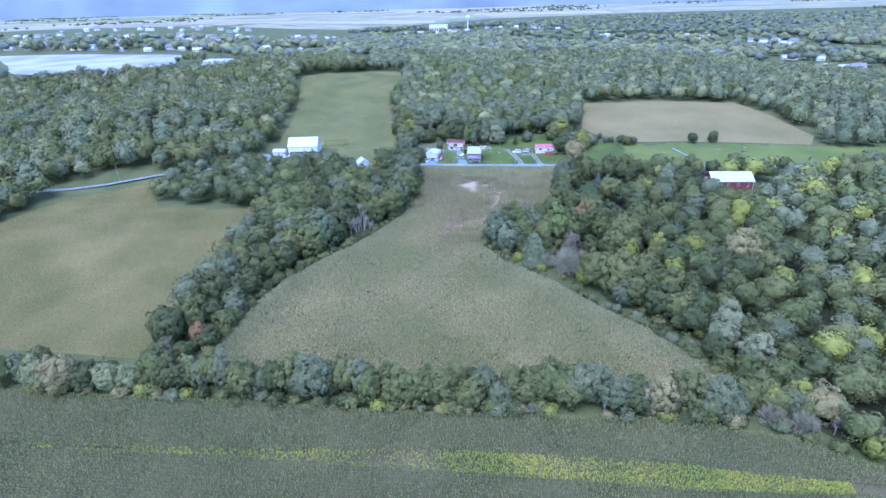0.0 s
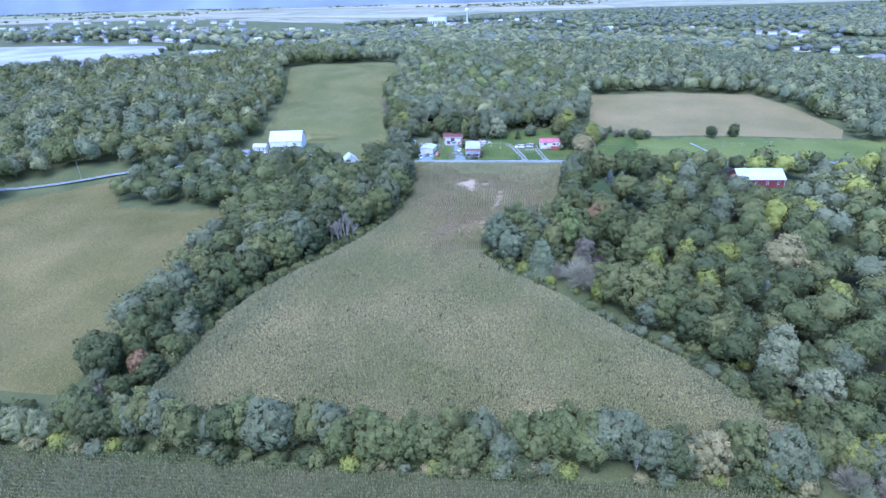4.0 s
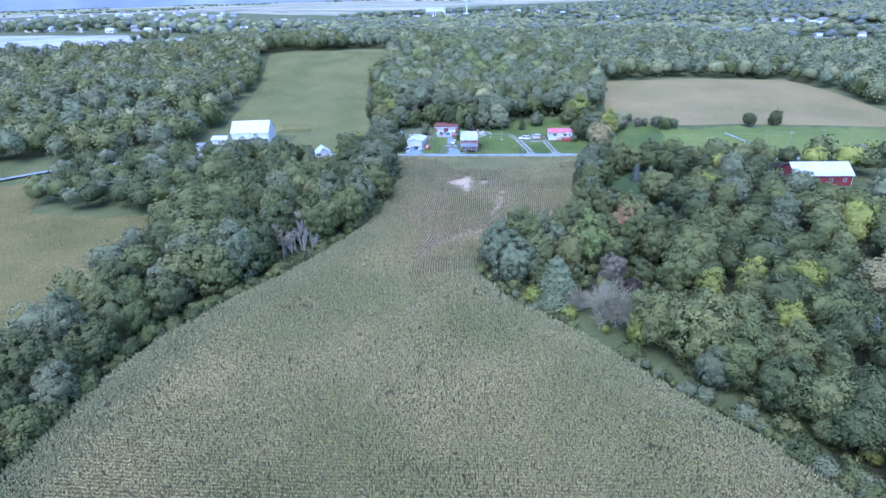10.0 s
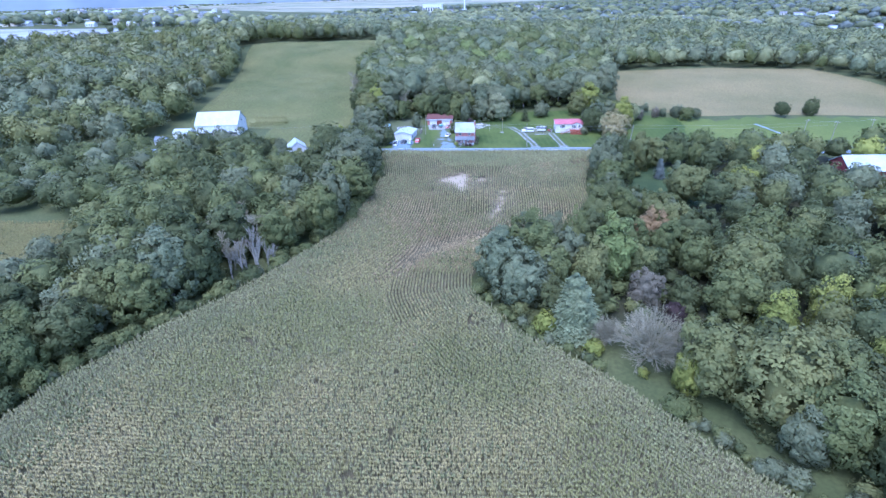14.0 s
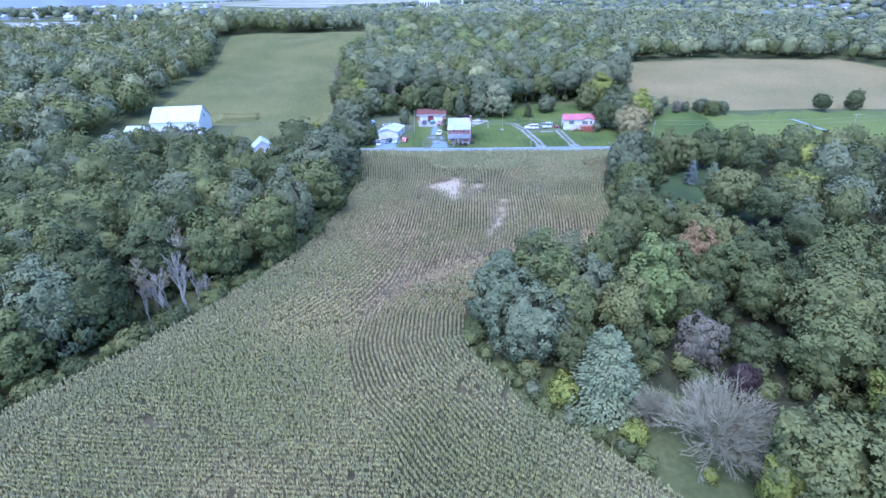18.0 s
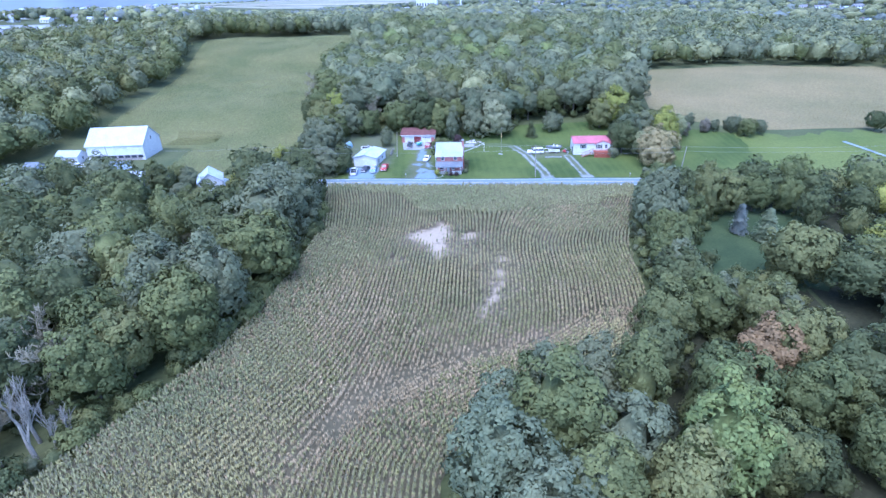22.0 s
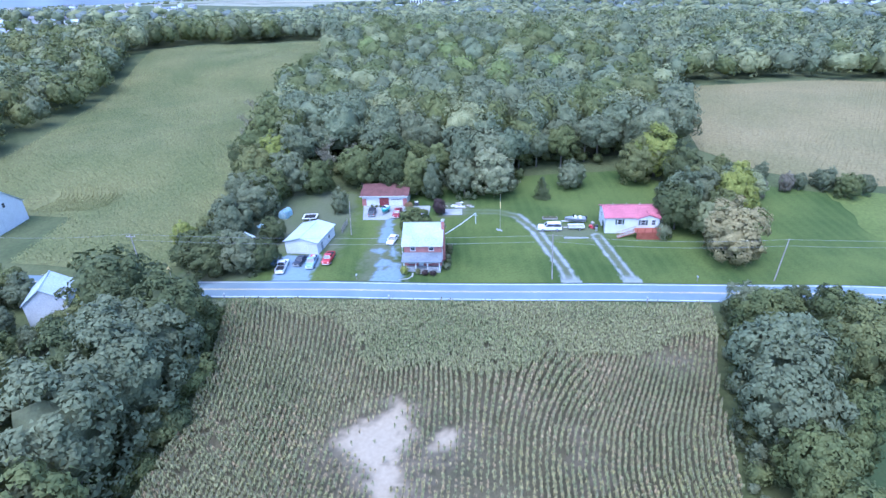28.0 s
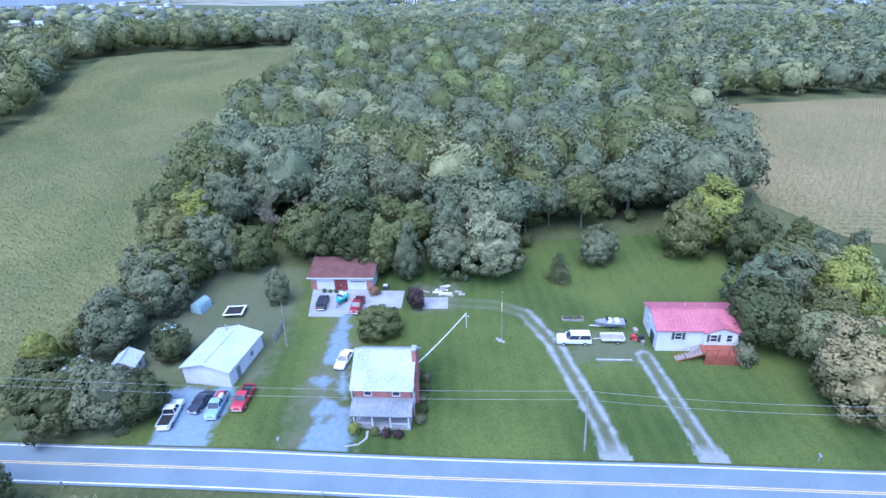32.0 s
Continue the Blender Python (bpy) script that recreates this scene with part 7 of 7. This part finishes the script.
grill = empty("gas_grill", base_of(-18.6, 386.5), "dark gas grill beside the workshop", "grill")
part("cabinet", box(-0.6, 0.6, -0.35, 0.35, 0, 0.9, 0.03), P_BLACK, grill)
part("lid", box(-0.5, 0.5, -0.33, 0.33, 0.9, 1.25, 0.1), STEEL, grill)
fence = empty("board_fence", base_of(-35.4, 371), "weathered leaning board fence behind the garage", "fence")
for k in range(12):
    part("board", box(-0.03 + 0.1 * (k % 2), 0.03 + 0.1 * (k % 2), -3.0 + k * 0.5, -2.62 + k * 0.5, -0.1, 1.5 + 0.08 * (k % 3)), GREY_WOOD, fence)

W = "by the porch of the brick house"
tree("shrub", 0, -16.5, 347.9, 2.0, "yellow", W, 0.6)
tree("shrub", 1, -12.0, 347.8, 1.3, "plum", W, 0.9)
tree("shrub", 2, -10.2, 347.7, 1.3, "plum", W, 0.9)
tree("shrub", 0, -13.4, 348.0, 1.4, "olive", W, 0.6)
for k in range(5):
    tree("shrub", k, -7.4 + 0.2 * (k % 2), 350.5 + k * 2.2, 1.6, "dark" if k % 2 else "grey", "beside the brick house", 0.7)
for k in range(3):
    tree("shrub", k, -31 + k * 1.2, 385.0, 0.8, "mid", "before the workshop", 0.8)
tree("shrub", 2, 42.6, 364.6, 3.6, "grey", "overhanging the cottage deck", 0.8)
tree("shrub", 1, -20.4, 384.6, 2.0, "rust", "beside the workshop", 0.9)


# ---- poles and wires ----
def pole(x, y, hh, label, lean=(0, 0), arm=0, mat=None, name="utility_pole", r=0.15):
    p = empty(name, base_of(x, y), label, "pole")
    top = (lean[0], lean[1], hh)
    part("shaft", tube([(0, 0, -0.8), top], [r, r * 0.65], 8), mat or GREY_WOOD, p)
    if arm:
        part("crossarm", box(lean[0] - arm, lean[0] + arm, lean[1] - 0.06, lean[1] + 0.06, hh - 0.75, hh - 0.6), mat or GREY_WOOD, p)
        for k in (-0.9, -0.35, 0.35, 0.9):
            part("insulator", tube([(lean[0] + arm * k, lean[1], hh - 0.6), (lean[0] + arm * k, lean[1], hh - 0.4)], [0.05, 0.04], 6), LAMP_GLASS, p)
    return p, (x + lean[0], y + lean[1], hz(x, y) + hh)


def wire(a, b, sag=0.6, r=0.022, mat=None, label="slack overhead cable between poles"):
    pts = [tuple(Vector(a).lerp(Vector(b), k / 12) - Vector((0, 0, sag * 4 * (k / 12) * (1 - k / 12)))) for k in range(13)]
    tagged(part("cable", tube(pts, [r] * 13, 4), mat or WIRE), label, "cable")


_, p1 = pole(15.2, 346.2, 10.4, "grey timber pole beside the road", (-0.3, 0))
pole(-32.8, 367, 9.2, "tall pale pole beside the garage", (0.6, 0), mat=PALE_BARK, r=0.13)
_, p2 = pole(-76, 346.6, 10.5, "grey timber pole among roadside trees", arm=1.0)
_, p3 = pole(59.5, 346, 9.5, "grey leaning pole beside the road", (0.9, 0))
_, p4 = pole(142.3, 346.5, 11.0, "pale utility pole beside the meadow", (1.2, 0), 1.2, PALE_BARK)
_, p5 = pole(137.5, 359, 8.5, "pale utility pole in the meadow", (0.6, 0), 1.2, PALE_BARK)
_, p6 = pole(164, 357, 8.0, "pale utility pole in the meadow", (0.3, 0), 1.1, PALE_BARK)
_, p7 = pole(-235, 301.5, 10.0, "grey pole at the bend of the road")
_, p8 = pole(-128.6, 348, 8.5, "grey pole in front of the barn", (-0.4, 0))
for dz in (0.1, 1.5):
    for a, b in ((p1, p2), (p1, p3), (p3, p4)):
        wire((a[0], a[1], a[2] - dz), (b[0], b[1], b[2] - dz), 0.9)
wire(p4, p5)
wire(p4, p6)
wire(p2, p8, 1.5)
fl = empty("flagpole", base_of(4.6, 370.2), "slender pole with a furled flag on the lawn", "flagpole")
part("shaft", tube([(0, 0, -0.3), (0, 0, 9.3)], [0.07, 0.04], 8), PALE_BARK, fl)
part("flag", box(-0.06, 0.1, -0.05, 0.05, 5.6, 7.4, 0.03), LINE_YELLOW, fl, "furled yellow flag")
part("finial", tube([(0, 0, 9.3), (0, 0, 9.45)], [0.07, 0.03], 6), STEEL, fl)
rocks = random.Random(3)
for k in range(5):
    s = empty("stone", base_of(4.6 + rocks.uniform(-0.8, 0.9), 369.6 + rocks.uniform(-0.5, 0.5)), "pale stone round the foot of the flagpole", "stone", "stones at the flagpole")
    v, t = ICO2
    share("boulder", fast_mesh("boulder", v * np.array([0.32, 0.26, 0.22]) * (1 + 0.2 * np.sin(v @ np.array([4.0, 3 + k, 5.0])))[:, None] + np.array([0, 0, 0.12]), t, [CONCRETE]), s)
post, q = pole(-1.6, 373.2, 3.2, "short white post holding a cable", mat=PAINT_WHITE, name="post", r=0.08)
part("crossbar", box(-0.5, 0.5, -0.05, 0.05, 2.5, 2.6), PAINT_WHITE, post)
wire((-8.2, 357.5, hz(-8, 357) + 5.2), q, 0.25, 0.11, PAINT_WHITE, "thick white cable from the house to a post")
for x, y in ((-52.5, 337.2), (-18.0, 337.2), (32.4, 337.2), (44.4, 345.6), (-26.5, 345.4)):
    p = empty("mailbox", base_of(x, y), "grey mailbox on a wooden post by the road", "mailbox", "roadside mailboxes")
    part("post", box(-0.06, 0.06, -0.06, 0.06, -0.2, 1.05), GREY_WOOD, p)
    part("box", box(-0.13, 0.13, -0.28, 0.28, 1.05, 1.32, 0.05), STEEL, p)
sg = empty("road_sign", base_of(-69, 346), "yellow diamond road sign on a post", "sign")
part("post", tube([(0, 0, -0.3), (0, 0, 2.6)], [0.04, 0.04], 6), STEEL, sg)
part("plate", box(-0.4, 0.4, -0.03, 0.0, -0.4, 0.4, 0.0), LINE_YELLOW, sg, "yellow diamond plate").matrix_basis = pose(0, -0.05, 2.3, 0, 45, 0)

# ---- the far town ----
far = random.Random(21)
TOWN_WALL = [PAINT_WHITE, material("cream_siding", (0.60, 0.56, 0.47), (0.68, 0.64, 0.55), 0.5, 4, 0.7, bump=0.1), material("grey_siding", (0.36, 0.37, 0.38), (0.44, 0.45, 0.46), 0.5, 4, 0.7, bump=0.1)]
TOWN_ROOF = [METAL_WHITE, ROOF_GREY, METAL_GREY, METAL_WHITE]


def town_house(k, w, d, hh):
    h = empty("house", Matrix.Identity(4), "distant pale house with gabled roof", "house", "houses of the far town")
    part("wall", gable_walls(-w / 2, w / 2, -d / 2, d / 2, -3, hh, hh + 2.4), TOWN_WALL[k % 3], h)
    gable_roof(h, -w / 2, w / 2, -d / 2, d / 2, hh, hh + 2.4, TOWN_ROOF[k % 4], ribs=0, thick=0.25)
    for s in (-0.3, 0.0, 0.3):
        part("window", box(s * w - 0.6, s * w + 0.6, -d / 2 - 0.06, -d / 2, hh - 1.9, hh - 0.5), GLASS, h)
    part("door", box(w * 0.14, w * 0.14 + 1.1, -d / 2 - 0.06, -d / 2, 0, 2.1), GREY_WOOD, h)
    part("chimney", box(w * 0.3, w * 0.3 + 0.7, 0.4, 1.1, hh, hh + 3.4), BRICK, h)
    return h


MODELS = [town_house(k, 12 + 2 * (k % 3), 9, 3.2 + 2.4 * (k % 2)) for k in range(6)]
spots = []
for cx, cy, rx, ry, n in [(-180, 1560, 120, 60, 14), (350, 1420, 160, 50, 44), (478, 935, 30, 30, 7), (472, 805, 25, 40, 9), (545, 1180, 50, 60, 12), (70, 1700, 130, 40, 14), (-440, 1320, 70, 60, 8), (106, 935, 14, 12, 3), (-380, 985, 60, 25, 7), (-640, 900, 210, 45, 34), (-800, 1080, 300, 70, 34), (-860, 1290, 330, 70, 28), (-880, 1540, 340, 90, 22)]:
    for _ in range(n):
        a, r = far.uniform(0, 6.283), math.sqrt(far.random())
        spots.append((cx + rx * r * math.cos(a), cy + ry * r * math.sin(a)))
for k, (x, y) in enumerate(spots):
    m = Matrix.Translation((x, y, hz(x, y))) @ pose(0, 0, 0, 0, 0, far.choice([0, 0, 90]) + far.uniform(-15, 15))
    if k < 6:
        MODELS[k].matrix_world = m
    else:
        copy_thing(MODELS[k % 6], m)


def hall(x, y, w, d, hh, label, name="hall"):
    h = empty(name, Matrix.Translation((x, y, hz(x, y))), label, "building")
    part("wall", box(-w / 2, w / 2, -d / 2, d / 2, -4, hh), PAINT_WHITE, h)
    part("roof", box(-w / 2 - 0.3, w / 2 + 0.3, -d / 2 - 0.3, d / 2 + 0.3, hh + 0.003, hh + 0.5, 0.1), METAL_WHITE, h)
    for k in range(int(w / 6)):
        part("window", box(-w / 2 + 1.5 + k * 6, -w / 2 + 4.5 + k * 6, -d / 2 - 0.06, -d / 2, hh * 0.35, hh * 0.7), GLASS, h)
    for k in range(3):
        part("roof_unit", box(-w / 4 + k * w / 4, -w / 4 + k * w / 4 + 2.5, -1.2, 1.2, hh + 0.5, hh + 1.9), STEEL, h)


hall(-150, 1530, 46, 30, 22, "tall white mill building in the far town")
hall(-215, 1480, 60, 30, 8, "low white hall in the far town")
hall(-372, 735, 34, 18, 3.6, "white flat-roofed building before the woods")
hall(-285, 1020, 40, 22, 6, "low white hall among trees")
LOT = material("pale_parking_lot", (0.22, 0.23, 0.24), (0.36, 0.37, 0.38), 0.02, 1, 0.8, bump=0.0)
sheet("parking_lot", [(-760, 800), (-640, 690), (-560, 600), (-500, 582), (-430, 596), (-408, 690), (-462, 812), (-590, 812)], LOT, 0.25, 20, "wide pale parking lot before the town", "parking lot")
sheet("parking_lot", [(-398, 745), (-352, 640), (-340, 660), (-352, 752)], LOT, 0.25, 20, "small pale yard beside the parking lot", "parking lot")
sheet("far_field", [(560, 1140), (690, 1020), (760, 900), (650, 925), (590, 1040)], HILL_CROP, 0.3, 30, "distant green field among woods", "field")
sheet("sports_field", [(-700, 640), (-590, 560), (-570, 590), (-650, 680)], MEADOW, 0.25, 20, "mown sports field before the parking lot", "field")
tx = np.array([far.uniform(-780, -350) for _ in range(70)])
ty = np.array([845 - max(0.0, (a + 470) * 0.55) + far.uniform(5, 95) for a in tx])
# bluish hues as in the far woods, haze put into the colours
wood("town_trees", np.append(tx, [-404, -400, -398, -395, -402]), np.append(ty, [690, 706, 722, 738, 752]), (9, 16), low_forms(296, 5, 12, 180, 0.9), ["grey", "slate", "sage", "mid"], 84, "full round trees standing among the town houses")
wt = empty("water_tower", Matrix.Translation((-72, 1500, hz(-72, 1500))), "white water tower on a slender column", "water tower")
part("column", tube([(0, 0, -2), (0, 0, 36)], [1.7, 1.4], 10), PAINT_WHITE, wt)
part("tank", tube([(0, 0, 34), (0, 0, 37), (0, 0, 42), (0, 0, 44)], [1.5, 5.2, 5.2, 2.0], 14), PAINT_WHITE, wt)
# far farmland and ridges
STRAW = material("far_straw_field", (0.30, 0.28, 0.20), (0.37, 0.345, 0.26), 0.004, 0.05, 0.95, bump=0.0)
GREEN_FAR = material("far_green_field", (0.16, 0.20, 0.09), (0.22, 0.25, 0.12), 0.004, 0.05, 0.95, bump=0.0)
sheet("farmland", [(-4300, 1900), (-900, 1650), (-450, 1720), (0, 2450), (600, 2700), (4300, 2900), (4300, 4200), (-4300, 4200)], material("far_farmland", (0.17, 0.195, 0.125), (0.31, 0.295, 0.21), 0.0035, 0.02, 0.95, bump=0.0), 0.4, 150, "wide pale farmland beyond the town", "field")
far = random.Random(5)
for k in range(46):
    x, y = far.uniform(-3200, 300), far.uniform(1750, 4300)
    if x > -300 and y < 2500:
        continue
    w, d, a = far.uniform(180, 480), far.uniform(60, 170), far.uniform(-0.2, 0.2)
    c, s = math.cos(a), math.sin(a)
    sheet("far_field", [(x + c * u - s * v, y + s * u + c * v) for u, v in ((-w, -d), (w, -d), (w, d), (-w, d))], STRAW if far.random() < 0.65 else GREEN_FAR, 0.6 + 0.02 * k, 120, "distant pale farm field", "field")
x, y, rng = dots([(-3200, 1700), (2600, 1900), (3000, 4300), (-3400, 4300)], 150, 81)
clump = soft_noise(x, y, 420, 15) > 0.66
cx = np.repeat(x[clump], 6) + rng.normal(0, 45, 6 * clump.sum())
cy = np.repeat(y[clump], 6) + rng.normal(0, 10, 6 * clump.sum())
wood("far_copse", cx, cy, (10, 15), low_forms(280, 3, 5, 8, 1.2, OCT), ["dark", "mid", "grey"], 82, "scattered copses on the distant farmland", (1.4, 2.4))


# blue-grey in place of forest green: distance haze put into the base colour
HAZE_RIDGE = material("ridge_with_painted_haze", (0.150, 0.186, 0.212), (0.170, 0.207, 0.230), 0.002, 0.002, 0.95, bump=0.0)


def ridge(y, lo, hi, seed, x0=-4700, x1=4700):
    """A long wooded ridge on the horizon, its haze painted as blue-grey colour."""
    n = 90
    xs = np.linspace(x0, x1, n)
    top = lo + (hi - lo) * soft_noise(xs, xs * 0, 900, seed) + 14 * soft_noise(xs, xs * 0, 170, seed + 1) + np.interp(xs, [x0, x1], [150, 0])
    rows = []
    for dy, f in ((-260, 0), (-120, 0.55), (0, 1), (200, 0.9)):
        rows.append(np.stack([xs, np.full(n, y + dy), -6 + (top + 6) * f], 1))
    v = np.concatenate(rows)
    i = np.arange(n - 1)
    t = np.concatenate([np.concatenate([np.stack([i + r * n, i + 1 + r * n, i + 1 + (r + 1) * n], 1), np.stack([i + r * n, i + 1 + (r + 1) * n, i + (r + 1) * n], 1)]) for r in range(3)])
    tagged(new("ridge", fast_mesh("ridge", v, t, [HAZE_RIDGE])), "long wooded ridge on the horizon, haze in its colour", "ridge", kind="structure")


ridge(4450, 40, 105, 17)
